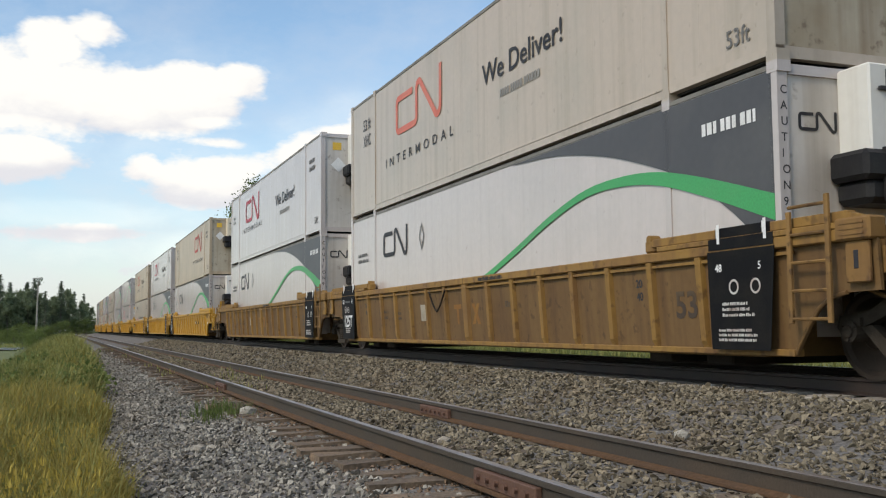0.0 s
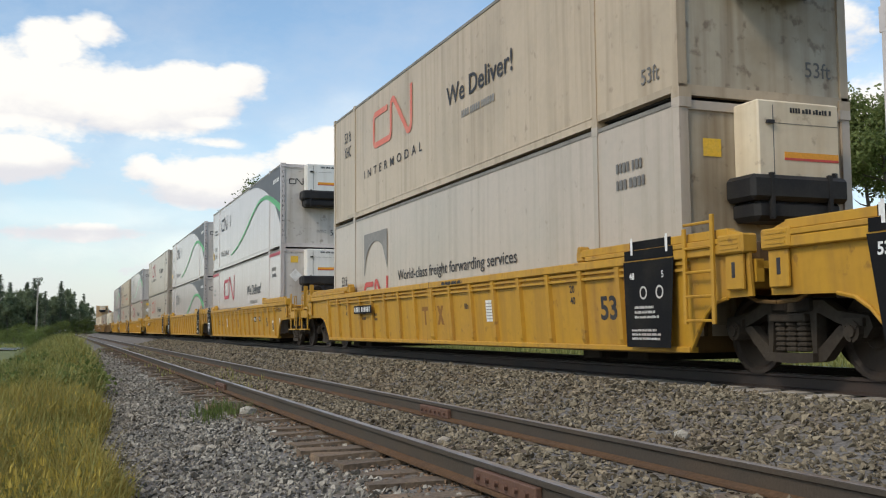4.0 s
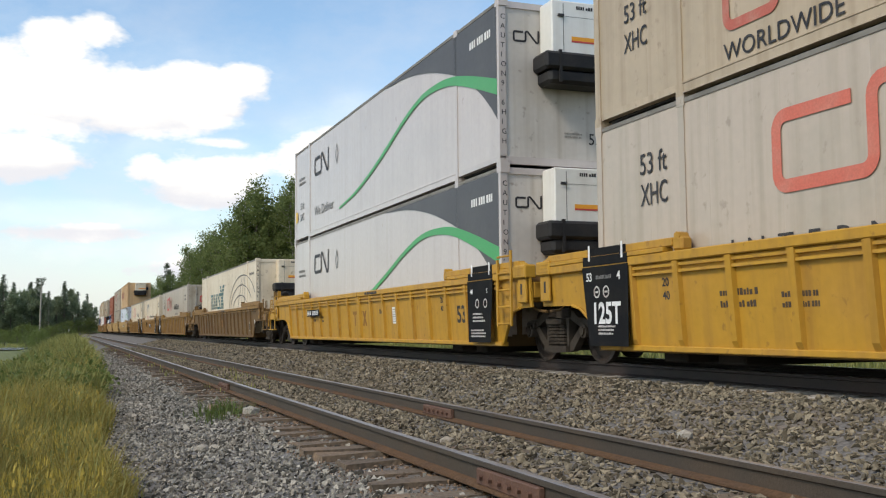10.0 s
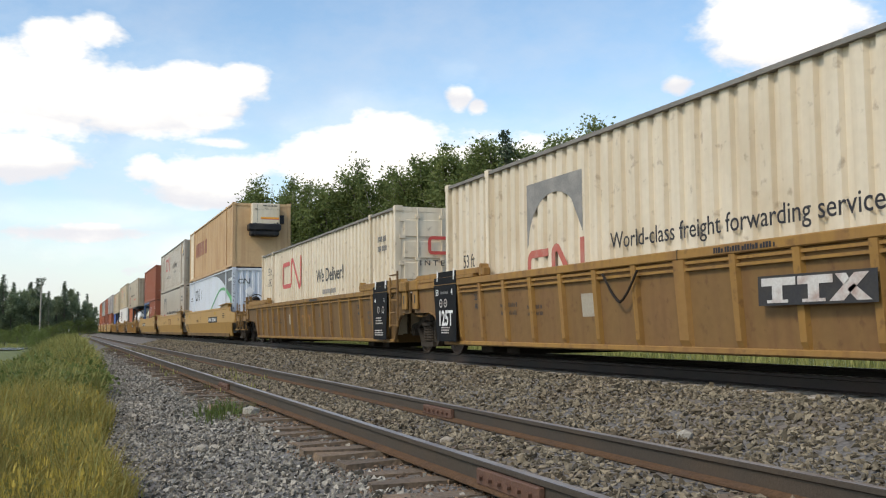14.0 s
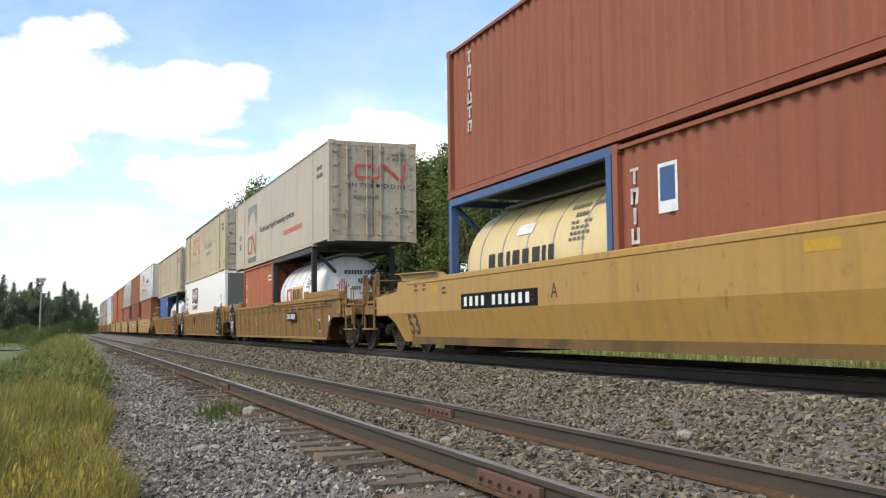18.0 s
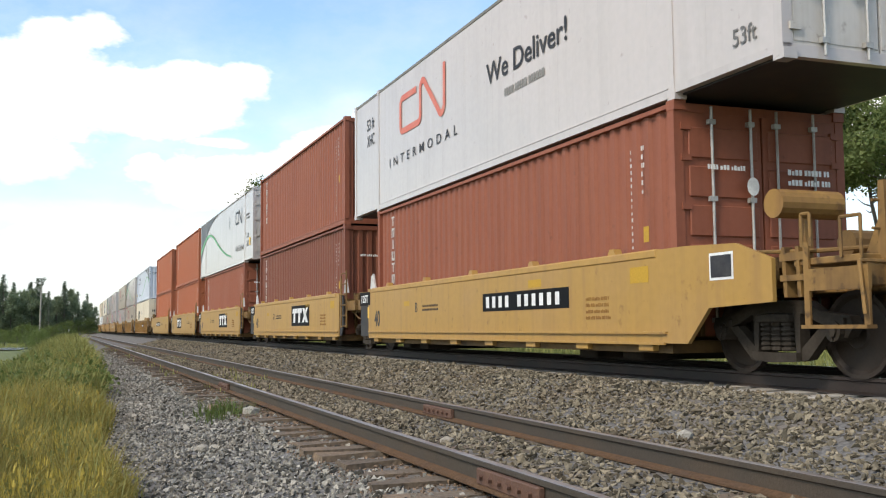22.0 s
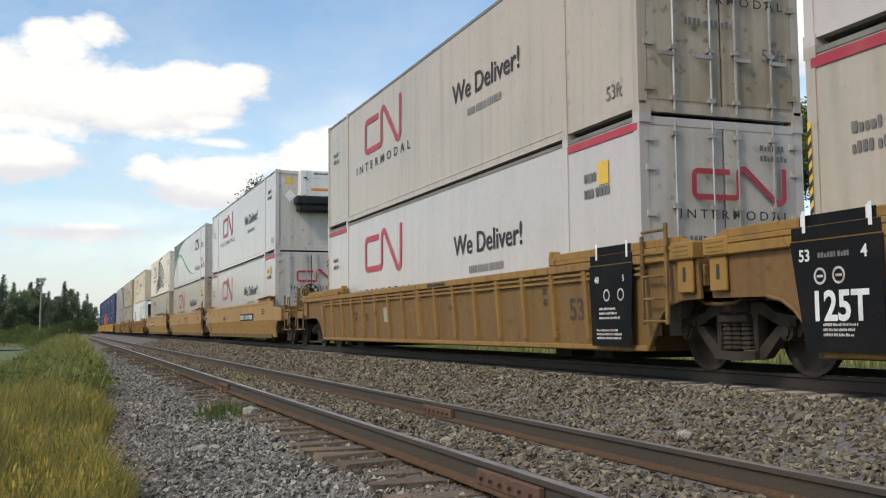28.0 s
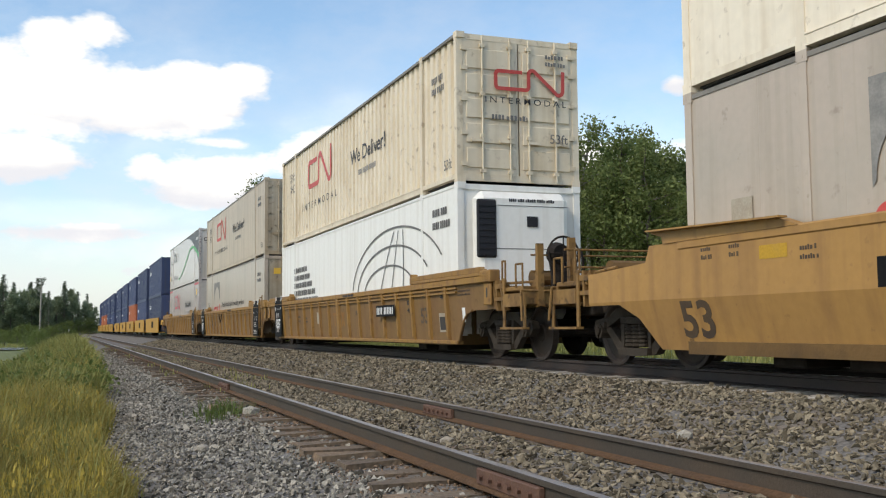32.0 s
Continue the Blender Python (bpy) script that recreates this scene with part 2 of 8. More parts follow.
M["dark_grey"] = surf("charcoal_graphic", (0.085, 0.087, 0.095), 0.42, stain=(0.9, (0.12, 0.12, 0.12), 0.5), grain=(9, 0.05), rnd=0, spec=0.15)
M["green"] = surf("green_graphic", (0.05, 0.33, 0.10), 0.42, stain=(0.9, (0.10, 0.30, 0.12), 0.5), rnd=0)
M["ink"] = surf("black_ink", (0.035, 0.035, 0.04), 0.5, stain=(4, (0.09, 0.085, 0.08), 0.5), rnd=0, spec=0.15)
M["ink_grey"] = surf("faded_grey_ink", (0.15, 0.147, 0.143), 0.6, stain=(4, (0.24, 0.23, 0.215), 0.6), rnd=0, spec=0.15)
M["faint_ink"] = surf("washed_out_grey_ink", (0.25, 0.24, 0.225), 0.6, stain=(4, (0.33, 0.31, 0.29), 0.6), rnd=0, spec=0.2)
M["red"] = surf("red_ink", (0.50, 0.055, 0.045), 0.5, stain=(3, (0.5, 0.12, 0.09), 0.6), rnd=0.1)
M["dark_red"] = surf("crimson_ink", (0.40, 0.03, 0.055), 0.5, stain=(3, (0.42, 0.1, 0.1), 0.6), rnd=0.1)
M["orange"] = surf("orange_ink", (0.62, 0.13, 0.055), 0.5, rnd=0.1)
M["worn_red"] = surf("worn_red_ink", (0.43, 0.125, 0.095), 0.6, stain=(4, (0.45, 0.24, 0.19), 0.7), rnd=0, spec=0.2)
M["arch_grey"] = surf("worn_grey_ink", (0.215, 0.21, 0.20), 0.6, stain=(3, (0.34, 0.32, 0.29), 0.75), rnd=0, spec=0.2)
M["pink"] = surf("sun_bleached_red_ink", (0.600, 0.150, 0.100), 0.55, stain=(3, (0.58, 0.26, 0.19), 0.5), rnd=0.1)
M["maroon"] = surf("maroon_ink", (0.13, 0.03, 0.045), 0.5, rnd=0)
M["teal"] = surf("teal_ink", (0.035, 0.125, 0.130), 0.5, stain=(3, (0.08, 0.16, 0.16), 0.6), rnd=0)
M["chalk"] = surf("white_ink", (0.75, 0.75, 0.74), 0.5, stain=(5, (0.5, 0.49, 0.47), 0.6), rnd=0)
M["worn_white"] = surf("worn_white_ink", (0.55, 0.53, 0.50), 0.5, stain=(6, (0.32, 0.2, 0.16), 0.8), rnd=0)
M["board_grey"] = surf("dark_board", (0.045, 0.045, 0.048), 0.6, streak=((0.08, 0.07, 0.055), 0.5), stain=(2, (0.07, 0.055, 0.04), 0.5), spec=0.15)
M["dull_placard"] = surf("dull_placard", (0.36, 0.32, 0.25), 0.6, stain=(4, (0.25, 0.2, 0.14), 0.7))
M["brown_ink"] = surf("faded_dark_brown_ink", (0.06, 0.04, 0.026), 0.6, stain=(4, (0.12, 0.075, 0.03), 0.7), rnd=0)
M["rust_mark"] = surf("dull_rust_brown_mark", (0.150, 0.068, 0.030), 0.6, stain=(4, (0.22, 0.11, 0.04), 0.7), rnd=0, spec=0.2)
M["faded_mark"] = surf("washed_out_red_brown_mark", (0.24, 0.115, 0.032), 0.6, stain=(4, (0.30, 0.17, 0.04), 0.7), rnd=0, spec=0.2)
M["sign_yellow"] = surf("yellow_sticker", (0.72, 0.45, 0.04), 0.5, stain=(4, (0.6, 0.42, 0.15), 0.6), rnd=0)
M["patch_yellow"] = surf("faded_yellow_patch", (0.46, 0.275, 0.03), 0.55, stain=(4, (0.40, 0.25, 0.06), 0.6), rnd=0, spec=0.2)
M["stripe_orange"] = surf("amber_stripe", (0.75, 0.33, 0.02), 0.45, rnd=0)
M["reefer_white"] = surf("reefer_housing_white", (0.76, 0.75, 0.71), 0.42, streak=((0.5, 0.45, 0.38), 0.4), grain=(9, 0.03))
M["reefer_black"] = surf("black_fuel_tank", (0.022, 0.022, 0.024), 0.45, stain=(2, (0.05, 0.047, 0.043), 0.6), spec=0.15)
M["grille"] = surf("dark_grille", (0.03, 0.03, 0.035), 0.5, metal=0.3, spec=0.15)
M["zinc"] = surf("galvanised_rod", (0.42, 0.41, 0.39), 0.5, metal=0.4, stain=(3, RUST, 0.4))
M["yellow"] = surf("safety_yellow_well_paint", (0.450, 0.248, 0.028), 0.5, streak=((0.26, 0.135, 0.035), 0.6), stain=(0.9, (0.44, 0.24, 0.05), 0.65), grain=(10, 0.06), spots=(7.2, (0.13, 0.065, 0.03), 0.63, 0.49), spec=0.25)
M["ochre"] = surf("weathered_ochre_well_paint", (0.289, 0.162, 0.043), 0.6, streak=((0.17, 0.088, 0.038), 0.7), stain=(0.8, (0.24, 0.135, 0.055), 0.7), grain=(10, 0.07), spots=(7.2, (0.10, 0.05, 0.028), 0.60, 0.49), spec=0.25)
M["brown_well"] = surf("rust_brown_well_paint", (0.150, 0.090, 0.035), 0.65, streak=((0.075, 0.038, 0.02), 0.65), stain=(0.8, (0.10, 0.052, 0.026), 0.6), grain=(10, 0.07), spots=(7.2, (0.05, 0.03, 0.02), 0.62, 0.45), spec=0.25)
M["ochre_dark"] = surf("dirty_ochre_well_paint", (0.27, 0.155, 0.042), 0.62, streak=((0.13, 0.068, 0.033), 0.7), stain=(0.8, (0.18, 0.098, 0.042), 0.7), grain=(10, 0.07), spots=(7.2, (0.07, 0.037, 0.022), 0.58, 0.52), spec=0.25)
M["ochre_board"] = M["ochre"]
MUSTARD_WORDS = {"mustard": "mustard yellow", "mustard_dull": "dusty brown-mustard", "mustard_b": "faded mustard yellow"}
M["sheet_dark"] = surf("grimy_brown_ochre_sheet", (0.165, 0.098, 0.040), 0.65, streak=((0.085, 0.046, 0.024), 0.7), stain=(0.7, (0.115, 0.064, 0.029), 0.7), grain=(10, 0.07), spots=(7.2, (0.05, 0.028, 0.018), 0.60, 0.52), spec=0.25)
M["sheet_ochre"] = surf("streaked_ochre_sheet", (0.191, 0.112, 0.043), 0.62, streak=((0.15, 0.078, 0.036), 0.7), stain=(0.7, (0.21, 0.115, 0.05), 0.7), grain=(10, 0.07), spots=(7.2, (0.09, 0.045, 0.025), 0.60, 0.45), spec=0.25)
M["grimy_ochre"] = surf("oily_ochre_steel", (0.15, 0.088, 0.033), 0.65, stain=(1.6, (0.05, 0.034, 0.022), 0.85), grain=(12, 0.1), bump=0.2, bump_scale=30, spec=0.2)
M["end_ochre"] = surf("oil_stained_ochre_steel", (0.250, 0.145, 0.050), 0.62, streak=((0.10, 0.055, 0.028), 0.7), stain=(1.4, (0.095, 0.056, 0.028), 0.8), grain=(12, 0.1), spots=(7.2, (0.04, 0.025, 0.018), 0.56, 0.6), spec=0.2)
M["mustard"] = surf("smooth_mustard_well_paint", (0.400, 0.235, 0.062), 0.45, streak=((0.29, 0.165, 0.065), 0.6), stain=(0.7, (0.39, 0.235, 0.09), 0.65), grain=(10, 0.05), spots=(5.4, (0.12, 0.06, 0.03), 0.64, 0.45), spec=0.25)
M["mustard_dull"] = surf("dusty_brown_mustard_well_paint", (0.375, 0.212, 0.066), 0.5, streak=((0.235, 0.128, 0.052), 0.7), stain=(0.7, (0.30, 0.172, 0.066), 0.7), grain=(10, 0.06), spots=(9.0, (0.15, 0.085, 0.045), 0.64, 0.35), spec=0.25)
M["mustard_b"] = M["mustard"]
M["black_panel"] = surf("black_stencil_panel", (0.011, 0.011, 0.012), 0.65, stain=(2.5, (0.028, 0.025, 0.02), 0.5), spec=0.08)
M["bogie"] = surf("grimy_bogie_steel", (0.022, 0.018, 0.015), 0.75, stain=(3, (0.06, 0.045, 0.034), 0.6), bump=0.3, bump_scale=30, spec=0.15)
# base colour lowered to take in the black shade round the bogies
M["truck"] = surf("dusty_cast_steel", (0.050, 0.041, 0.032), 0.8, stain=(3, (0.024, 0.019, 0.015), 0.75), grain=(20, 0.15), bump=0.3, bump_scale=30, spec=0.15)
M["wheel"] = surf("wheel_steel", (0.045, 0.036, 0.03), 0.55, metal=0.2, stain=(3, (0.07, 0.045, 0.03), 0.5), spec=0.2)
M["tread"] = surf("polished_wheel_tread", (0.42, 0.41, 0.40), 0.3, metal=0.9)
M["rail"] = surf("rusty_rail_steel", (0.074, 0.062, 0.050), 0.6, metal=0.2, stain=(1.5, (0.098, 0.072, 0.050), 0.6), bump=0.2, spec=0.15)
M["rail_foot"] = surf("flaking_orange_rust", (0.118, 0.070, 0.040), 0.8, stain=(2.2, (0.085, 0.06, 0.045), 0.85), grain=(30, 0.25), bump=0.4, spec=0.1)
M["rail_head"] = surf("worn_rail_head", (0.34, 0.31, 0.29), 0.4, metal=0.6, stain=(1.2, (0.16, 0.11, 0.085), 0.7))
M["rail_main"] = surf("dark_rail_steel", (0.05, 0.043, 0.04), 0.6, metal=0.3, stain=(1.5, (0.08, 0.055, 0.045), 0.6), spec=0.15)
M["joint_rust"] = surf("orange_rust", (0.118, 0.060, 0.037), 0.75, stain=(5, (0.09, 0.045, 0.03), 0.7), bump=0.4)
M["tie"] = surf("weathered_timber", (0.15, 0.115, 0.09), 0.85, stain=(2.5, (0.25, 0.16, 0.10), 0.7), grain=(30, 0.3), bump=0.5, bump_scale=25, rnd=0.25)
M["tie_old"] = surf("rotten_brown_timber", (0.120, 0.090, 0.062), 0.9, stain=(2.5, (0.22, 0.145, 0.085), 0.75), grain=(30, 0.35), bump=0.6, bump_scale=25, rnd=0.25)
M["tie_main"] = surf("grey_sleeper", (0.36, 0.33, 0.29), 0.85, stain=(2.5, (0.22, 0.19, 0.16), 0.7), grain=(30, 0.2), bump=0.4, bump_scale=25, rnd=0.2)
M["stone"] = surf("grey_ballast_stone", (0.176, 0.150, 0.106), 0.8, grain=(60, 0.2), stain=(1.1, (0.150, 0.118, 0.080), 0.8), island=0.7, rnd=0, spec=0.15)
M["stone_blue"] = surf("grey_crushed_stone", (0.228, 0.212, 0.180), 0.85, grain=(60, 0.25), stain=(1.4, (0.20, 0.172, 0.135), 0.75), island=0.7, rnd=0, spec=0.12)
M["stone_rust"] = surf("rusty_brown_chips", (0.185, 0.122, 0.076), 0.85, grain=(60, 0.2), stain=(1.4, (0.15, 0.095, 0.06), 0.7), island=0.5, rnd=0)
M["bed"] = surf("ballast_bed", (0.15, 0.142, 0.133), 0.9, grain=(22, 0.5), stain=(1.2, (0.17, 0.135, 0.10), 0.7), bump=1.0, bump_scale=20, rnd=0, spec=0.15)
M["soil"] = surf("grassy_ground", (0.12, 0.14, 0.045), 0.95, grain=(6, 0.35), stain=(0.25, (0.16, 0.165, 0.055), 0.8), bump=0.8, bump_scale=8, rnd=0)
M["water"] = surf("still_water", (0.30, 0.33, 0.36), 0.12, rnd=0)
M["bark"] = surf("pale_bark", (0.30, 0.28, 0.24), 0.85, stain=(2, (0.15, 0.13, 0.11), 0.7), grain=(12, 0.3))
M["bark_dark"] = surf("dark_bark", (0.11, 0.09, 0.075), 0.9, grain=(12, 0.3))
M["leaf"] = foliage("aspen_leaves", (0.094, 0.132, 0.042), (0.230, 0.268, 0.090), 0.45)
M["leaf_light"] = foliage("light_leaves", (0.08, 0.115, 0.028), (0.185, 0.23, 0.068), 0.35)
# distance haze is put into these leaf and needle colours: paler, bluer
M["leaf_hazed"] = foliage("hazed_wood_leaves", (0.125, 0.165, 0.095), (0.26, 0.31, 0.175), 0.45)
M["needle"] = foliage("spruce_needles", (0.058, 0.082, 0.052), (0.112, 0.145, 0.090), 0.25)
M["grass"] = foliage("meadow_grass", (0.180, 0.152, 0.038), (0.405, 0.330, 0.082), 0.42)
M["grass_green"] = foliage("green_grass", (0.155, 0.165, 0.046), (0.370, 0.360, 0.118), 0.42)
M["grass_dry"] = foliage("seeding_grass_tops", (0.34, 0.26, 0.055), (0.56, 0.43, 0.085), 0.35)


# ---- building helpers ----
def link_mesh(name, mesh, parent=None, label="", m=None):
    ob = new(name, mesh)
    if parent is not None:
        ob.parent = parent
    if m is not None:
        ob.matrix_basis = m
    if label:
        tagged(ob, label)
    return ob


def to_mesh(name, bm, material, smooth=False):
    me = bpy.data.meshes.new(name)
    bmesh.ops.recalc_face_normals(bm, faces=bm.faces)
    bm.to_mesh(me)
    bm.free()
    for mt in material if isinstance(material, (list, tuple)) else (material,):
        me.materials.append(mt)
    if smooth:
        for p in me.polygons:
            p.use_smooth = True
    return me


def part(name, bm, material, parent, label=""):
    return link_mesh(name, to_mesh(name, bm, material), parent, label)


def thing(name, label, category, group="", kind=""):
    ob = new(name)
    ob.empty_display_size = 0.3
    return tagged(ob, label, category, group, kind)


def box(bm, x0, x1, y0, y1, z0, z1, bevel=0.0):
    vs = [bm.verts.new((x, y, z)) for x in (x0, x1) for y in (y0, y1) for z in (z0, z1)]
    fs = [bm.faces.new([vs[i] for i in f]) for f in ((0, 1, 3, 2), (4, 6, 7, 5), (0, 4, 5, 1), (2, 3, 7, 6), (0, 2, 6, 4), (1, 5, 7, 3))]
    if bevel:
        es = {e for f in fs for e in f.edges}
        bmesh.ops.bevel(bm, geom=list(es), offset=bevel, segments=1, affect="EDGES")
    return bm


def new_box(x0, x1, y0, y1, z0, z1, bevel=0.0):
    return box(bmesh.new(), x0, x1, y0, y1, z0, z1, bevel)


def prism(bm, poly, x0, x1):
    """A plate: the outline poly of (y, z), from x0 to x1."""
    a = [bm.verts.new((x0, y, z)) for y, z in poly]
    b = [bm.verts.new((x1, y, z)) for y, z in poly]
    bm.faces.new(a)
    bm.faces.new(b[::-1])
    n = len(poly)
    for i in range(n):
        bm.faces.new((a[i], a[(i + 1) % n], b[(i + 1) % n], b[i]))
    return bm


def prism_x(bm, poly, y0, y1):
    """A rail: the section poly of (x, z), from y0 to y1."""
    a = [bm.verts.new((x, y0, z)) for x, z in poly]
    b = [bm.verts.new((x, y1, z)) for x, z in poly]
    bm.faces.new(a)
    bm.faces.new(b[::-1])
    n = len(poly)
    for i in range(n):
        bm.faces.new((a[i], a[(i + 1) % n], b[(i + 1) % n], b[i]))
    return bm


def tube(bm, p, q, r0, r1=None, n=8, cap=True):
    """A round bar from p to q."""
    p, q = Vector(p), Vector(q)
    r1 = r0 if r1 is None else r1
    d = (q - p).normalized()
    u = d.orthogonal().normalized()
    v = d.cross(u)
    ring = [[bm.verts.new(c + (u * math.cos(a) + v * math.sin(a)) * r) for a in (2 * math.pi * i / n for i in range(n))] for c, r in ((p, r0), (q, r1))]
    for i in range(n):
        bm.faces.new((ring[0][i], ring[0][(i + 1) % n], ring[1][(i + 1) % n], ring[1][i]))
    if cap:
        bm.faces.new(ring[0][::-1])
        bm.faces.new(ring[1])
    return bm


def lathe(bm, profile, n=20, axis="x"):
    """A round body: profile of (along, radius) turned about an axis through the origin."""
    rings = []
    for a, r in profile:
        ring = []
        for i in range(n):
            t = 2 * math.pi * i / n
            c, s = math.cos(t) * r, math.sin(t) * r
            ring.append(bm.verts.new((a, c, s) if axis == "x" else (c, a, s)))
        rings.append(ring)
    for r0, r1 in zip(rings, rings[1:]):
        for i in range(n):
            bm.faces.new((r0[i], r0[(i + 1) % n], r1[(i + 1) % n], r1[i]))
    bm.faces.new(rings[0])
    bm.faces.new(rings[-1][::-1])
    return bm


def raw_mesh(name, verts, faces, material, smooth=False):
    me = bpy.data.meshes.new(name)
    me.from_pydata(verts, [], faces)
    me.materials.append(material)
    if smooth:
        me.polygons.foreach_set("use_smooth", [True] * len(me.polygons))
    return me


# ---- the line: straight, then bending to the right far off ----
MAIN_X, SIDE_X = 8.14, 3.36
BEND_Y, BEND_R = 215.0, 900.0


def on_line(s, off=0.0, z=0.0):
    """Place and heading at s metres along the main line, off metres to the right of it."""
    if s <= BEND_Y:
        return MAIN_X + off, s, z, 0.0
    a = (s - BEND_Y) / BEND_R
    return MAIN_X + BEND_R - (BEND_R - off) * math.cos(a), BEND_Y + (BEND_R - off) * math.sin(a), z, a


def sweep(section, stations, off, z):
    """A closed section of (across, up) swept along the line."""
    vs, fs = [], []
    n = len(section)
    for s in stations:
        for u, w in section:
            x, y, zz, _ = on_line(s, off + u, z + w)
            vs.append((x, y, zz))
    for k in range(len(stations) - 1):
        for i in range(n):
            a, b = k * n + i, k * n + (i + 1) % n
            fs.append((a, b, b + n, a + n))
    fs.append(tuple(range(n)))
    fs.append(tuple(reversed(range((len(stations) - 1) * n, len(stations) * n))))
    return vs, fs


STATIONS = [-60, -20, 0, 20, 60, 120, 215] + [215 + 15 * i for i in range(1, 14)]
RAIL = [(-0.07, -0.172), (0.07, -0.172), (0.07, -0.160), (0.011, -0.142), (0.011, -0.045), (0.034, -0.034), (0.034, -0.006), (0.026, -0.001),
        (-0.026, -0.001), (-0.034, -0.006), (-0.034, -0.034), (-0.011, -0.045), (-0.011, -0.142), (-0.07, -0.160)]
FOOT = [(-0.073, -0.174), (0.073, -0.174), (0.073, -0.157), (0.014, -0.138), (-0.014, -0.138), (-0.073, -0.157)]
HEAD = [(-0.03, 0.0), (-0.022, 0.004), (0.022, 0.004), (0.03, 0.0), (0.026, -0.003), (-0.026, -0.003)]

# ground: one sheet to the horizon, with a low field on the left and a grassy verge on the right
def ground_z(x, y):
    z = -0.84
    if x < -1.1:
        z -= 1.5 * min(1.0, (-1.1 - x) / 3.2) ** 1.2
    if x > 9.5:
        z = -0.78 + 0.05 * math.sin(x * 0.7 + y * 0.13)
    if x > 18:
        z += 0.012 * (x - 18)
    return z + 0.06 * math.sin(x * 1.7 + 1.3) * math.sin(y * 0.43 + x * 0.3)


def build_ground():
    xs = [-3000, -1200, -500, -200, -90, -50, -30, -20, -14, -10, -7.5, -6, -5, -4, -3.2, -2.6, -2.0, -1.5, -1.0, -0.6, -0.2, 0.2, 0.6, 1.0, 2, 3.5, 5, 7, 9, 10, 11, 12, 14, 16, 18, 20, 24, 30, 40, 60, 100, 220, 500, 1200, 3000]
    ys = [-3000, -1000, -300, -100, -40, -20, -10, -5, 0] + [2.0 * i for i in range(1, 30)] + [60, 66, 74, 84, 96, 110, 130, 160, 200, 260, 340, 450, 650, 1000, 1800, 3000]
    vs = [(x, y, ground_z(x, y)) for y in ys for x in xs]
    n = len(xs)
    fs = [(j * n + i, j * n + i + 1, (j + 1) * n + i + 1, (j + 1) * n + i) for j in range(len(ys) - 1) for i in range(n - 1)]
    g = link_mesh("ground", raw_mesh("ground", vs, fs, M["soil"], True))
    tagged(g, "rough green grassy ground beside the railway line", "ground", kind="structure")


# across the line: offsets from the main centre line and heights of the ballast
BALLAST = [(-7.75, -0.88), (-7.15, -0.76), (-6.35, -0.665), (-6.1, -0.588), (-5.5, -0.562), (-5.35, -0.54), (-4.0, -0.53), (-3.45, -0.545), (-3.0, -0.50), (-2.4, -0.36), (-1.85, -0.24), (-1.45, -0.20), (1.45, -0.20), (1.9, -0.28), (3.2, -0.85)]


def ballast_z(x):
    u = x - MAIN_X
    for (a, za), (b, zb) in zip(BALLAST, BALLAST[1:]):
        if a <= u <= b:
            return za + (zb - za) * (u - a) / (b - a)
    return -0.86


def build_bed():
    sec = BALLAST + [(3.2, -1.2), (-7.75, -1.2)]
    vs, fs = sweep(sec, STATIONS, 0, 0)
    b = link_mesh("ballast_bed", raw_mesh("ballast_bed", vs, fs, M["bed"]))
    tagged(b, "long bed of grey crushed-stone ballast under two tracks", "track bed", kind="structure")


def build_track(name, label, off, z, rail_mat, head_mat, joints):
    t = thing(name, label, "railway track", kind="structure")
    for side in (-1, 1):
        o = off + side * (0.7175 + 0.034)
        vs, fs = sweep(RAIL, STATIONS, o, z)
        r = link_mesh("rail", raw_mesh("rail", vs, fs, rail_mat), t)
        vs, fs = sweep(HEAD, STATIONS, o, z)
        link_mesh("running_surface", raw_mesh("running_surface", vs, fs, head_mat), r, "worn steel top of the rail")
        if joints:
            vs, fs = sweep(FOOT, STATIONS, o, z)
            link_mesh("rail_foot", raw_mesh("rail_foot", vs, fs, M["rail_foot"]), r, "rail foot flaking with orange rust")
        for y in joints.get(side, ()):
            bm = new_box(MAIN_X + o - 0.060, MAIN_X + o - 0.012, y - 0.46, y + 0.46, z - 0.150, z - 0.044, 0.008)
            j = part("joint_bar", bm, M["joint_rust"], r, "rusty bolted joint bar")
            bm = new_box(MAIN_X + o + 0.012, MAIN_X + o + 0.060, y - 0.46, y + 0.46, z - 0.150, z - 0.044, 0.008)
            part("joint_bar", bm, M["joint_rust"], r, "rusty bolted joint bar")
            for k in range(6):
                yy = y - 0.36 + 0.145 * k
                bm = tube(bmesh.new(), (MAIN_X + o - 0.085, yy, z - 0.095), (MAIN_X + o - 0.058, yy, z - 0.095), 0.020, n=6)
                part("bolt", bm, M["joint_rust"], r)
    return t


def tie_mesh(name, w, seed, mat):
    rnd = random.Random(seed)
    bm = new_box(-1.3, 1.3, -w / 2, w / 2, -0.17, 0.0)
    bmesh.ops.subdivide_edges(bm, edges=[e for e in bm.edges if abs(e.verts[0].co.x - e.verts[1].co.x) > 1], cuts=5)
    for v in bm.verts:
        v.co += Vector((rnd.uniform(-0.03, 0.03), rnd.uniform(-0.015, 0.015), rnd.uniform(-0.012, 0.008)))
    return to_mesh(name, bm, mat)


build_ground()
build_bed()
siding = build_track("siding_track", "rusty little-used siding track on old timber sleepers", SIDE_X - MAIN_X, -0.345, M["rail"], M["rail_head"], {-1: (5.65, 17.4), 1: (10.9,)})
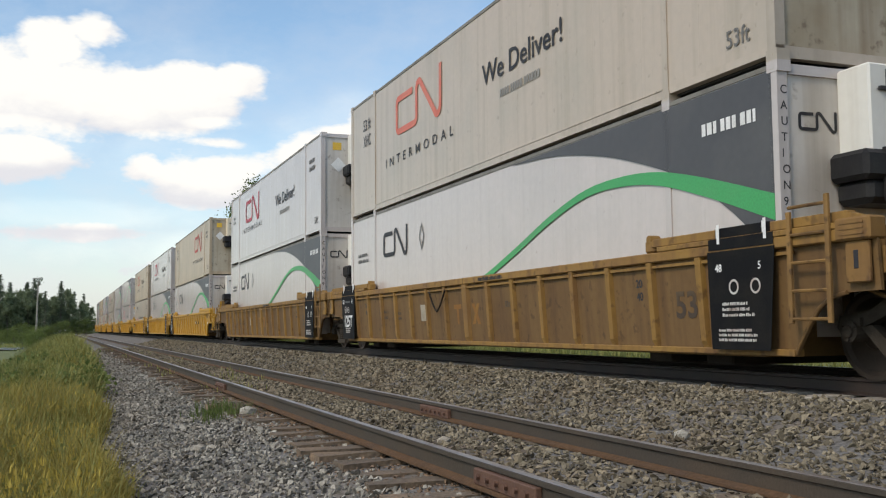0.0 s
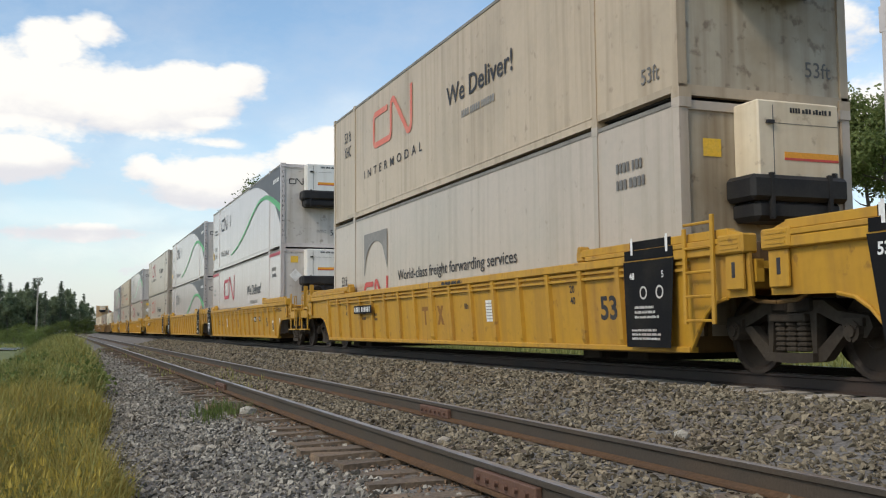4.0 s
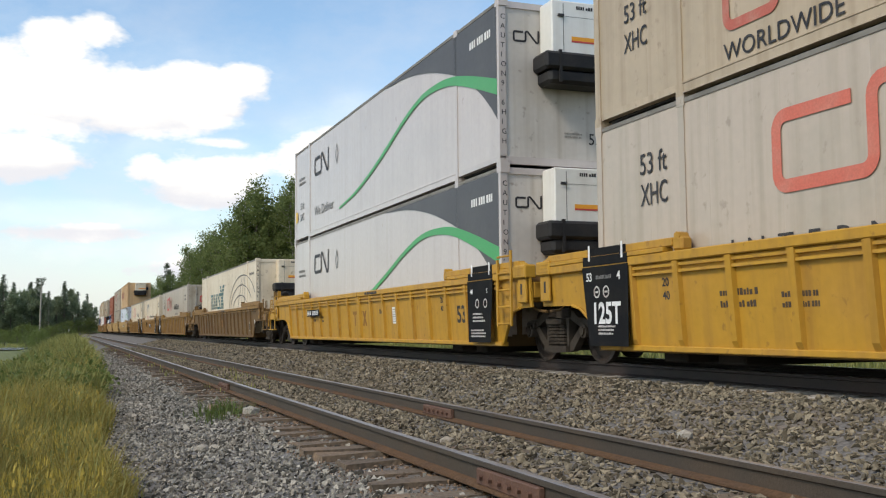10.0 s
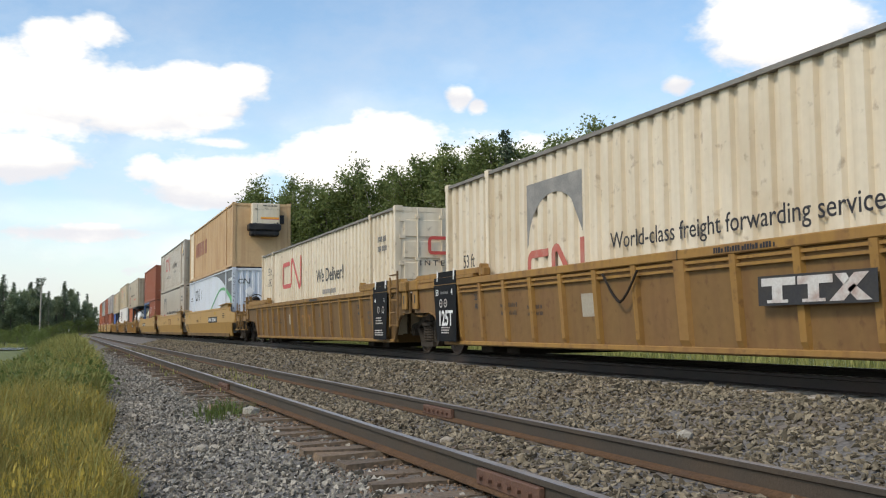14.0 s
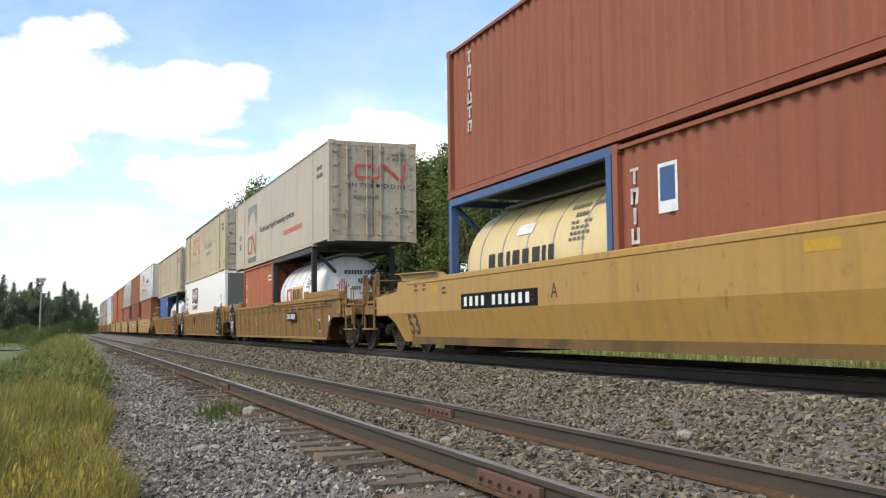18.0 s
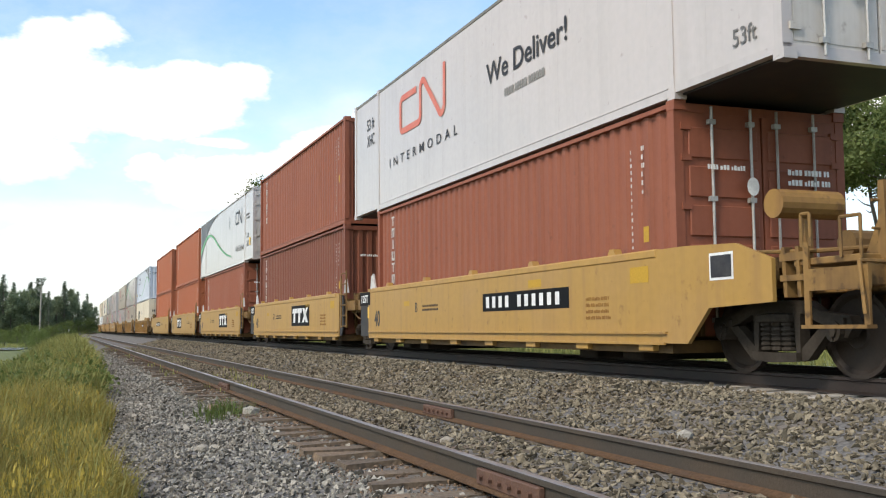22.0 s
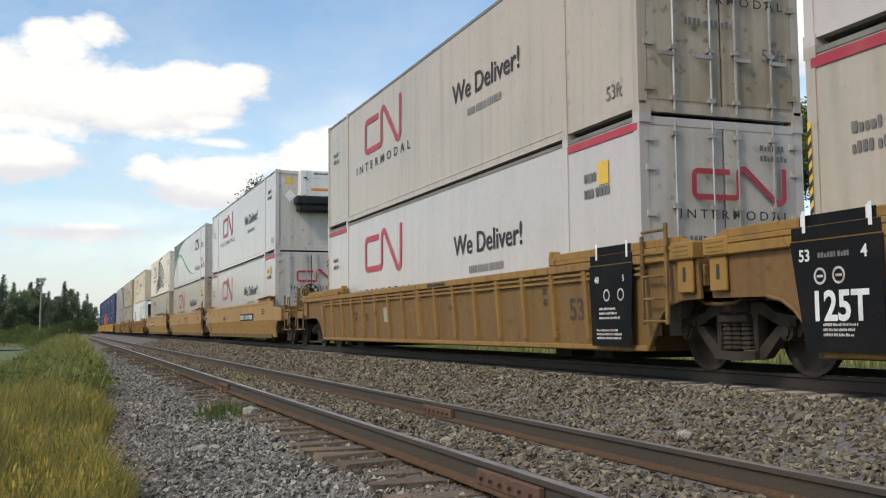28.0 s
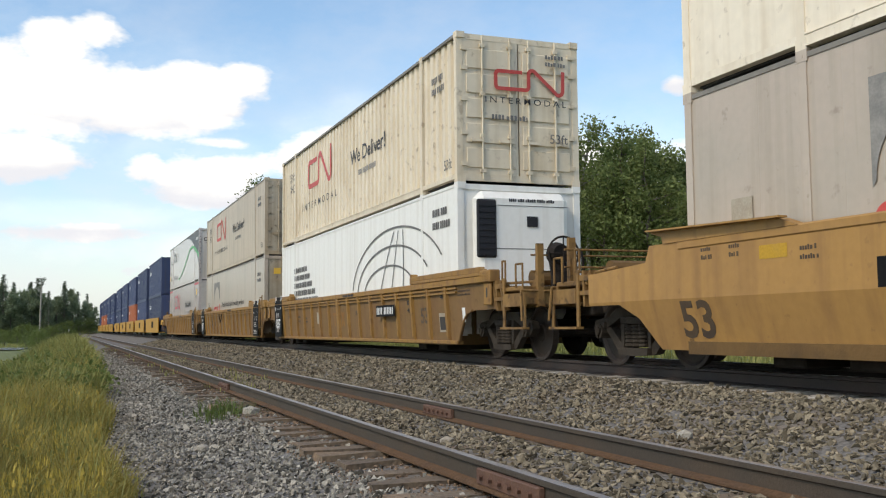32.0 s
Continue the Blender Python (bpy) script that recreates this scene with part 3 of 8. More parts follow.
main_track = build_track("main_track", "main line track of dark steel rails on grey sleepers", 0, 0.0, M["rail_main"], M["tread"], {})


# ---- well wagons ----
# local axes of a unit: origin at the middle on the rail top, y away from the oncoming end, x = -1.5 is the side towards the siding
SPAN = {"rib": 9.64, "smooth": 9.64, "short": 7.55}        # middle of the unit to the bogie's middle
HALF = {"rib": 8.55, "smooth": 8.6, "short": 6.55}         # half the length of the well's floor
COUPLE = {"rib": 11.65, "smooth": 11.65, "short": 9.65}    # middle of the unit to the coupler's face
_mesh = {}


def shared(key, make, material, smooth=False):
    """One mesh for alike pieces."""
    k = (key, material.name)
    if k not in _mesh:
        _mesh[k] = to_mesh(key if isinstance(key, str) else key[0], make(), material, smooth)
    return _mesh[k]


def put(name, key, make, material, parent, m=None, label="", smooth=False):
    return link_mesh(name, shared(key, make, material, smooth), parent, label, m)


def join(pairs):
    """One bmesh of several, each with its pose."""
    out = bmesh.new()
    for bm, m in pairs:
        me = bpy.data.meshes.new("join")
        bm.to_mesh(me)
        bm.free()
        me.transform(m)
        out.from_mesh(me)
        bpy.data.meshes.remove(me)
    bmesh.ops.recalc_face_normals(out, faces=out.faces)
    return out


def lettering(text, height, material, spacing=1.0, line=1.0, weight=0.004):
    """A flat mesh of the words, with the lower left corner at the origin, in its own x, y."""
    k = ("text", text, round(height, 3), material.name, spacing, weight)
    if k not in _mesh:
        cu = bpy.data.curves.new("lettering", "FONT")
        cu.body, cu.size, cu.extrude, cu.resolution_u = text, height / 0.70, 0.0008, 3
        cu.space_character, cu.space_line, cu.offset = spacing, line, weight * height
        ob = bpy.data.objects.new("lettering", cu)
        scene.collection.objects.link(ob)
        bpy.context.view_layer.update()
        me = bpy.data.meshes.new_from_object(ob)
        bpy.data.objects.remove(ob)
        bpy.data.curves.remove(cu)
        me.name = "lettering"
        me.materials.clear()
        me.materials.append(material)
        _mesh[k] = me
    return _mesh[k]


def side_frame(y, z, x, width=None, me=None, lean=0.0, slope=0.0):
    """Pose of flat work on the side that faces the siding: its x runs towards the oncoming end; slope leans it in towards the foot."""
    c, k = math.cos(math.atan(slope)), math.sin(math.atan(slope))
    m = Matrix(((0, -k, -c, x), (-1, 0, 0, y), (0, c, -k, z), (0, 0, 0, 1)))
    if lean:
        m = m @ Matrix(((1, lean, 0, 0), (0, 1, 0, 0), (0, 0, 1, 0), (0, 0, 0, 1)))
    if width and me:
        w = max(v.co.x for v in me.vertices)
        m = m @ Matrix.Diagonal((width / w, 1, 1, 1))
    return m


def inside(parent, m):
    """The pose m, given in the thing's space, for a child of parent."""
    return parent.matrix_basis.inverted() @ m if parent.parent else m


def end_frame(x, z, y):
    """Pose of flat work on the end that faces the camera's way."""
    return Matrix(((1, 0, 0, x), (0, 0, -1, y), (0, 1, 0, z), (0, 0, 0, 1)))


def words(parent, text, y, z, height, material, x, width=None, name="lettering", label="", spacing=1.0, slope=0.0, weight=0.004):
    me = lettering(text, height, material, spacing, 1.0, weight)
    return link_mesh(name, me, parent, label, inside(parent, side_frame(y, z, x, width, me, 0.0, slope)))


def end_words(parent, text, x, z, height, material, y, width=None, spacing=1.0, line=1.0):
    me = lettering(text, height, material, spacing, line)
    m = end_frame(x, z, y)
    if width:
        m = m @ Matrix.Diagonal((width / max(v.co.x for v in me.vertices), 1, 1, 1))
    return link_mesh("lettering", me, parent, "", m)


def outline(pts_list, depth=0.0016):
    """Flat shapes of (x, y) outlines, each a thin plate."""
    bm = bmesh.new()
    for pts in pts_list:
        a = [bm.verts.new((x, y, depth)) for x, y in pts]
        b = [bm.verts.new((x, y, 0)) for x, y in pts]
        bm.faces.new(a)
        n = len(pts)
        for i in range(n):
            bm.faces.new((a[i], b[i], b[(i + 1) % n], a[(i + 1) % n]))
    return bm


def bars(w, h, rows, seed=0, gap=0.8):
    """Plain bars where writing cannot be read: rows of short bars in groups."""
    rnd = random.Random(seed * 7919 + rows)
    out = []
    rh = h / (rows + (rows - 1) * gap)
    for r in range(rows):
        y = h - rh - r * rh * (1 + gap)
        x = 0.0
        end = w * rnd.uniform(0.75, 1.0) if rows > 1 else w
        left = rnd.randrange(3, 7)
        while x < end - 0.02:
            d = min(end - x, rh * rnd.uniform(0.40, 0.68))
            q = rh * (rnd.choice((0.0, 0.0, 0.24)) if rh < 0.12 else 0.0)
            out.append([(x, y), (x + d, y), (x + d, y + rh - q), (x, y + rh - q)])
            left -= 1
            x += d + rh * (0.20 if left else 0.55)
            left = left or rnd.randrange(3, 7)
    return out


def digit_bars(w, h):
    """Ten narrow bars, four and six, in place of a running number."""
    p = w / 10.8
    return [[(x, 0), (x + p * 0.50, 0), (x + p * 0.50, h), (x, h)] for x in [p * (k + (0.8 if k > 3 else 0)) for k in range(10)]]


def plain_bars(parent, y, z, w, h, rows, material, x, seed=0):
    key = ("bars", round(w, 2), round(h, 2), rows, seed % 5)
    return put("marking", key, lambda: outline(bars(w, h, rows, seed % 5)), material, parent, inside(parent, side_frame(y, z, x)))


def end_bars(parent, x, z, w, h, rows, material, y, seed=0):
    key = ("bars", round(w, 2), round(h, 2), rows, seed % 5)
    return put("marking", key, lambda: outline(bars(w, h, rows, seed % 5)), material, parent, end_frame(x, z, y))


def plate(parent, name, y, z, w, h, material, x, label=""):
    return put(name, ("plate", round(w, 3), round(h, 3)), lambda: outline([[(0, 0), (w, 0), (w, h), (0, h)]]), material, parent, inside(parent, side_frame(y, z, x)), label)


def bogie(parent, y, kind):
    """A freight bogie under the unit, its middle at y: cast side frames with two windows round the spring nest."""
    at = Matrix.Translation((0, y, 0))

    def core():
        bm = new_box(-0.95, 0.95, -0.20, 0.20, 0.42, 0.66, 0.02)
        for yy in (-0.885, 0.885):
            tube(bm, (-0.72, yy, 0.46), (0.72, yy, 0.46), 0.075, n=10)
            box(bm, -0.62, 0.62, yy * 0.42 - 0.06, yy * 0.42 + 0.06, 0.34, 0.50, 0.02)
        return bm
    b = put("bogie", "bogie", core, M["bogie"], parent, at, "dark grimy steel bogie")

    def frame_casting():
        bm = bmesh.new()
        for k in (-1, 1):
            prism(bm, [(k * u, v) for u, v in ((1.10, 0.50), (1.06, 0.61), (0.66, 0.66), (0.46, 0.77), (0.0, 0.79), (0.0, 0.66), (0.40, 0.64), (0.62, 0.55), (0.78, 0.50), (0.80, 0.40), (1.02, 0.40))][::k], -0.07, 0.06)
            prism(bm, [(k * u, v) for u, v in ((0.80, 0.50), (0.66, 0.52), (0.36, 0.28), (0.36, 0.15), (0.46, 0.17))][::k], -0.06, 0.05)
            prism(bm, [(k * u, v) for u, v in ((0.36, 0.15), (0.36, 0.24), (0.0, 0.235), (0.0, 0.13))][::k], -0.13, 0.05)
            prism(bm, [(k * u, v) for u, v in ((0.36, 0.24), (0.30, 0.24), (0.27, 0.66), (0.37, 0.65))][::k], -0.075, 0.05)
        return bm

    def coil():
        prof = []
        for j in range(6):
            z = 0.25 + j * 0.052
            prof += [(z, 0.055), (z + 0.012, 0.078), (z + 0.034, 0.078)]
        prof.append((0.56, 0.055))
        bm = lathe(bmesh.new(), prof, 9)
        for v in bm.verts:
            v.co = Vector((v.co.y, v.co.z, v.co.x))
        bmesh.ops.recalc_face_normals(bm, faces=bm.faces)
        return bm

    def journal():
        bm = tube(bmesh.new(), (-0.10, 0, 0), (0.09, 0, 0), 0.105, n=12)
        tube(bm, (-0.125, 0, 0), (-0.10, 0, 0), 0.062, n=8)
        box(bm, -0.08, 0.08, -0.13, 0.13, 0.05, 0.13)
        for a in (0.5, 2.6, 4.7):
            tube(bm, (-0.12, 0.08 * math.cos(a), 0.08 * math.sin(a)), (-0.10, 0.08 * math.cos(a), 0.08 * math.sin(a)), 0.016, n=6)
        return bm

    def wheel_body():
        return lathe(bmesh.new(), [(-0.07, 0.13), (-0.05, 0.15), (-0.03, 0.36), (-0.06, 0.40), (-0.06, 0.445), (0.05, 0.42), (0.06, 0.405), (0.05, 0.36), (0.02, 0.34), (0.03, 0.14), (0.07, 0.12)], 28)
    for s in (-1, 1):
        put("side_frame", "side_frame", frame_casting, M["truck"], b, Matrix.Translation((s * 1.0, 0, 0)) @ Matrix.Diagonal((-s, 1, 1, 1)))
        for yy in (-0.885, 0.885):
            put("axle_box", "axle_box", journal, M["truck"], b, Matrix.Translation((s * 1.03, yy, 0.46)) @ Matrix.Diagonal((-s, 1, 1, 1)))
            put("wheel", "wheel", wheel_body, M["wheel"], b, Matrix.Translation((s * 0.755, yy, 0.425)) @ Matrix.Diagonal((-s, 1, 1, 1)))
        put("bolster_end", "bolster_end", lambda: new_box(-0.10, 0.06, -0.27, 0.27, 0.555, 0.645, 0.015), M["truck"], b, Matrix.Translation((s * 1.05, 0, 0)) @ Matrix.Diagonal((-s, 1, 1, 1)))
        if s < 0:
            for k in (-1, 0, 1):
                put("spring", "spring", coil, M["truck"], b, Matrix.Translation((s * 1.05, k * 0.165, 0)))
    return b


def ladder(parent, y, z0, z1, paint, x=-1.50):
    """Two flat stiles, the outer one taller, with round rungs between them."""
    hgt = z1 - z0
    lad = put("ladder", ("ladder", round(hgt, 2)), lambda: new_box(-0.016, 0.016, -0.028, 0.028, 0, hgt, 0.004), paint, parent, Matrix.Translation((x, y, z0)))
    put("stile", ("stile", round(hgt, 2)), lambda: new_box(-0.016, 0.016, 0.492, 0.548, 0, hgt - 0.12, 0.004), paint, lad)
    for k in range(int((hgt - 0.1) / 0.27) + 1):
        put("rung", "ladder_rung", lambda: tube(bmesh.new(), (0, 0, 0), (0, 0.52, 0), 0.017, n=6), paint, lad, Matrix.Translation((0, 0, 0.04 + 0.27 * k)))


def stencil_panel(parent, y, x, words_, far):
    """Black panel with white stencils; the far one carries the bogie's rating."""
    w = 1.10 if not far else 1.18
    cut = ((0.05, 0.0), (w - 0.10, 0.0)) if not far else ((0.18, 0.0), (w - 0.02, 0.0))
    p = put("stencil_panel", ("stencil_panel", w), lambda: outline([[*cut, (w, 1.05), (0, 1.05)]], 0.004), M["black_panel"], parent, inside(parent, side_frame(y, 0.27, x)), "black panel with white stencilled markings")
    ringed = [(0.07 * math.cos(a), 0.07 * math.sin(a)) for a in (i * math.pi / 8 for i in range(17))]
    X = x - 0.007
    put("chord_patch", ("chord_patch", w), lambda: box(new_box(-0.002, 0.0, -w + 0.1, -0.1, 1.466, 1.572), -0.036, -0.030, -w + 0.02, -0.02, 1.335, 1.458), M["black_panel"], p, inside(p, Matrix.Translation((-1.512, y, 0))), "black paint over the top chord")
    for dy in (0.18, w - 0.16):
        plate(p, "reflector", y - dy, 1.40, 0.045, 0.21, M["chalk"], -1.553)
        plate(p, "reflector", y - dy + 0.06, 1.47, 0.045, 0.12, M["chalk"], -1.518)
    if far:
        words(p, "125T", y - 0.26, 0.57, 0.27, M["chalk"], X, 0.74, weight=0.04)
        words(p, "53", y - 0.12, 1.13, 0.11, M["chalk"], X, weight=0.035)
        words(p, "4", y - 0.92, 1.13, 0.11, M["chalk"], X, weight=0.035)
        plain_bars(p, y - 0.42, 0.42, 0.5, 0.12, 3, M["worn_white"], X, 1)
        plain_bars(p, y - 0.38, 1.15, 0.40, 0.05, 1, M["ink_grey"], X, 2)
        for dy in (0.40, 0.64):
            e = put("emblem", "emblem", lambda: strips([ribbon(ringed, 0.022)]), M["worn_white"], p, inside(p, side_frame(y - dy, 0.98, X)), "worn white ring")
            put("emblem_bars", "emblem_bars", lambda: outline([[(-0.04, -0.012), (0.04, -0.012), (0.04, 0.012), (-0.04, 0.012)]]), M["worn_white"], e)
    else:
        words(p, "48", y - 0.14, 1.10, 0.08, M["chalk"], X, weight=0.035)
        words(p, "5", y - 0.84, 1.10, 0.08, M["chalk"], X)
        plain_bars(p, y - 0.25, 0.62, 0.55, 0.15, 3, M["worn_white"], X, 3)
        plain_bars(p, y - 0.18, 0.36, 0.65, 0.13, 3, M["worn_white"], X, 4)
        for dy in (0.45, 0.80):
            put("emblem", "emblem", lambda: strips([ribbon(ringed, 0.022)]), M["worn_white"], p, inside(p, side_frame(y - dy, 0.93, X)), "worn white ring")


def end_work(t, kind, paint, sgn, coupled):
    """The end of a unit over its bogie: decks, posts, steps and, at a coupled end, the coupler and brake wheel."""
    h, s, c = HALF[kind], SPAN[kind], COUPLE[kind]
    reach = c - 0.42 if coupled else s - 0.12
    if paint is not M["yellow"]:
        paint = M["end_ochre"]
    flip = Matrix.Diagonal((1, sgn, 1, 1))

    def bulkhead():
        bm = new_box(-1.38, 1.38, h - 0.70, h - 0.62, 0.22, 1.0)
        box(bm, -1.42, 1.42, h - 0.70, h + 0.15, 1.0, 1.28)
        for x in (-1.0, -0.5, 0.0, 0.5, 1.0):
            prism_x(bm, [(x - 0.03, 0.40), (x + 0.03, 0.40), (x + 0.03, 1.0), (x - 0.03, 1.0)], h - 0.62, h - 0.40)
        return bm
    put("bulkhead", ("bulkhead", kind), bulkhead, M["grimy_ochre"], t, flip)

    def deck():
        bm = new_box(-0.55, 0.55, h - 0.2, reach - 0.15, 0.86, 1.18, 0.01)
        box(bm, -1.38, 1.38, h + 0.1, min(reach, s + 0.25), 1.12, 1.20)
        for x in (-1.40, 1.30):
            box(bm, x, x + 0.10, h + 0.1, min(reach, s + 0.35), 0.98, 1.22)
        for yy in (h + 0.35, h + 0.75):
            box(bm, -1.34, 1.34, yy, yy + 0.07, 0.92, 1.12)
        if coupled:
            box(bm, -1.44, 1.44, reach - 0.95, reach - 0.05, 1.10, 1.17, 0.01)
            box(bm, -1.44, 1.44, reach - 0.10, reach, 0.88, 1.12, 0.01)
            box(bm, -0.5, 0.5, reach - 0.6, reach - 0.1, 1.16, 1.24)
        return bm
    put("end_deck", ("deck", kind, coupled), deck, paint, t, flip)
    if coupled:
        def coupler():
            bm = new_box(-0.07, 0.07, reach - 0.3, c - 0.22, 0.80, 0.95, 0.01)
            box(bm, -0.16, 0.10, c - 0.25, c + 0.02, 0.72, 1.02, 0.03)
            box(bm, 0.10, 0.17, c - 0.22, c + 0.10, 0.74, 1.0, 0.02)
            box(bm, -0.26, 0.26, reach - 0.4, reach + 0.02, 0.70, 0.98, 0.03)
            return bm
        put("coupler", ("coupler", kind), coupler, M["bogie"], t, flip, "rusty steel knuckle coupler")

        def hose():
            bm = bmesh.new()
            pts = [(0.35, reach - 0.1, 0.82), (0.40, reach + 0.1, 0.62), (0.36, c - 0.05, 0.42), (0.28, c + 0.05, 0.40)]
            for p, q in zip(pts, pts[1:]):
                tube(bm, p, q, 0.026, n=6)
            return bm
        put("air_hose", ("hose", kind), hose, M["bogie"], t, flip)
        for x in (-1.22, 1.11):
            def post():
                bm = prism(bmesh.new(), [(reach - 0.09, 0.86), (reach + 0.03, 0.86), (reach + 0.02, 1.84), (reach - 0.05, 1.84)], x, x + 0.11)
                prism(bm, [(reach - 0.30, 1.12), (reach - 0.09, 1.12), (reach - 0.07, 1.55)], x + 0.04, x + 0.07)
                return bm
            put("corner_post", ("corner_post", kind, x), post, paint, t, flip)
        ys = reach + 0.02
        for x in (-1.46, 1.46):
            def step():
                # a broad hanging step of flat bars under the platform's edge
                bm = bmesh.new()
                for yy in (ys, ys - 0.76):
                    box(bm, x - 0.012, x + 0.012, yy - 0.036, yy + 0.036, 0.50, 1.32 if yy < ys else 1.0)
                box(bm, x - 0.06, x + 0.06, ys - 0.80, ys + 0.04, 0.49, 0.525)
                box(bm, x - 0.02, x + 0.02, ys - 0.72, ys + 0.04, 0.85, 1.06)
                return bm
            put("sill_step", ("step", kind, x), step, paint, t, flip)

            for y0, y1, z0, z1 in ((ys - 0.82, ys - 0.70, 1.28, 1.60), (ys - 0.30, ys - 0.05, 1.15, 1.52)):
                def hoop():
                    bm = tube(bmesh.new(), (x, y0, z0), (x, y0, z1), 0.017, n=6)
                    tube(bm, (x, y1, z0), (x, y1, z1), 0.017, n=6)
                    tube(bm, (x, y0, z1), (x, y1, z1), 0.017, n=6)
                    return bm
                put("grab_iron", ("hoop", kind, x, z0), hoop, paint, t, flip)

            def gusset():
                bm = bmesh.new()
                k = math.copysign(1, x)
                for yy in (ys - 1.12, ys - 0.92):
                    prism_x(bm, [(x, 1.30), (x - 0.10 * k, 1.30), (x - 0.16 * k, 0.80), (x - 0.02 * k, 0.80)], yy, yy + 0.05)
                box(bm, min(x, x - 0.13 * k), max(x, x - 0.13 * k) - 0.01, ys - 1.15, ys - 0.80, 1.16, 1.24)
                box(bm, min(x, x - 0.13 * k), max(x, x - 0.13 * k) - 0.01, ys - 1.15, ys - 0.80, 0.96, 1.02)
                return bm
            put("gusset", ("gusset", kind, x), gusset, paint, t, flip)

        def cross():
            bm = bmesh.new()
            for zz in (1.40, 1.66):
                tube(bm, (-1.3, reach - 0.05, zz), (1.3, reach - 0.05, zz), 0.016, n=6)
            tube(bm, (-1.40, s - 0.1, 1.30), (-1.36, reach - 0.7, 1.24), 0.022, n=6)
            tube(bm, (-1.36, reach - 0.7, 1.24), (-1.0, reach - 0.3, 1.26), 0.022, n=6)
            return bm
        put("handrail", ("cross", kind), cross, paint, t, flip)

        def lever():
            bm = tube(bmesh.new(), (-1.50, reach - 0.02, 1.10), (-0.55, reach + 0.06, 1.08), 0.02, n=6)
            tube(bm, (-1.50, reach - 0.02, 1.10), (-1.52, reach + 0.05, 0.62), 0.02, n=6)
            tube(bm, (-0.55, reach + 0.06, 1.08), (-0.15, c - 0.15, 1.0), 0.02, n=6)
            return bm
        put("cut_lever", ("lever", kind), lever, paint, t, flip)

        def valve():
            bm = new_box(0.15, 0.55, reach - 0.85, reach - 0.5, 1.2, 1.42, 0.02)
            tube(bm, (-0.95, reach - 0.75, 1.33), (-0.35, reach - 0.75, 1.33), 0.13, n=12)
            tube(bm, (-0.35, reach - 0.75, 1.33), (0.2, reach - 0.7, 1.3), 0.018, n=5)
            tube(bm, (0.5, reach - 0.6, 1.3), (1.2, reach - 0.5, 1.19), 0.018, n=5)
            return bm
        put("brake_valve", ("valve", kind), valve, M["grimy_ochre"], t, flip)

        def brake():
            bm = bmesh.new()
            R = 0.27
            pts = [(-0.80 + R * math.cos(a), 1.68 + R * math.sin(a)) for a in (i * math.pi / 8 for i in range(16))]
            yb = reach + 0.10
            for (xa, za), (xb, zb) in zip(pts, pts[1:] + pts[:1]):
                tube(bm, (xa, yb, za), (xb, yb, zb), 0.018, n=5)
            for i in range(0, 16, 4):
                tube(bm, (-0.80, yb, 1.68), (pts[i][0], yb, pts[i][1]), 0.012, n=5)
            tube(bm, (-0.80, yb - 0.22, 1.68), (-0.80, yb - 0.05, 1.68), 0.20, 0.15, 14)
            box(bm, -0.92, -0.68, yb - 0.24, yb - 0.10, 1.12, 1.60, 0.02)
            for x in (-0.55, -0.42, -1.0):
                tube(bm, (x, yb - 0.12, 1.82 + 0.1 * x), (x + 0.06, yb - 0.08, 1.12), 0.022, n=6)
            return bm
        if sgn < 0:
            put("brake_wheel", ("brake", kind), brake, M["bogie"], t, flip, "black hand-brake wheel and gear housing")
    else:
        def link():
            bm = new_box(-0.28, 0.28, reach - 0.1, s, 0.62, 1.0, 0.02)
            tube(bm, (0, s - 0.06, 0.55), (0, s - 0.06, 1.02), 0.24, n=14)
            box(bm, -1.1, 1.1, s - 0.30, s - 0.06, 0.66, 0.80, 0.02)
            return bm
        put("articulation", ("link", kind), link, M["bogie"], t, flip)
        if sgn < 0:
            lad_y, top = {"rib": (-9.0, 1.74), "smooth": (-8.86, 2.02), "short": (-6.98, 2.0)}[kind]
            ladder(t, lad_y, 0.54, top, paint, -1.56 if kind == "rib" else -1.50)

        def hoses():
            bm = bmesh.new()
            tube(bm, (-1.30, h + 0.1, 1.05), (-1.25, s - 0.3, 0.78), 0.022, n=6)
            tube(bm, (-1.25, s - 0.3, 0.78), (-1.25, s, 0.76), 0.022, n=6)
            tube(bm, (-0.95, h + 0.1, 1.20), (-0.9, s, 1.12), 0.018, n=6)
            box(bm, -1.15, -0.75, h + 0.3, h + 0.7, 1.20, 1.44, 0.02)
            return bm
        put("brake_pipe", ("hoses", kind), hoses, M["grimy_ochre"], t, flip)

        def saddle():
            # sagging hoses and a cradle over the joint
            bm = bmesh.new()
            for x, z in ((-1.05, 1.18), (-0.8, 1.10)):
                pts = [(x, s - 0.9, z), (x, s - 0.55, z - 0.16), (x, s - 0.2, z - 0.28), (x, s, z - 0.30)]
                for p, q in zip(pts, pts[1:]):
                    tube(bm, p, q, 0.024, n=6)
            prism(bm, [(s - 0.75, 1.20), (s - 0.35, 1.20), (s - 0.30, 1.36), (s - 0.42, 1.36), (s - 0.55, 1.26), (s - 0.68, 1.42), (s - 0.80, 1.42)], -1.25, -0.95)
            prism(bm, [(s - 0.75, 1.20), (s - 0.35, 1.20), (s - 0.30, 1.36), (s - 0.42, 1.36), (s - 0.55, 1.26), (s - 0.68, 1.42), (s - 0.80, 1.42)], 0.95, 1.25)
            return bm
        if kind != "rib":
            put("joint_cradle", ("saddle", kind), saddle, M["grimy_ochre"], t, flip)


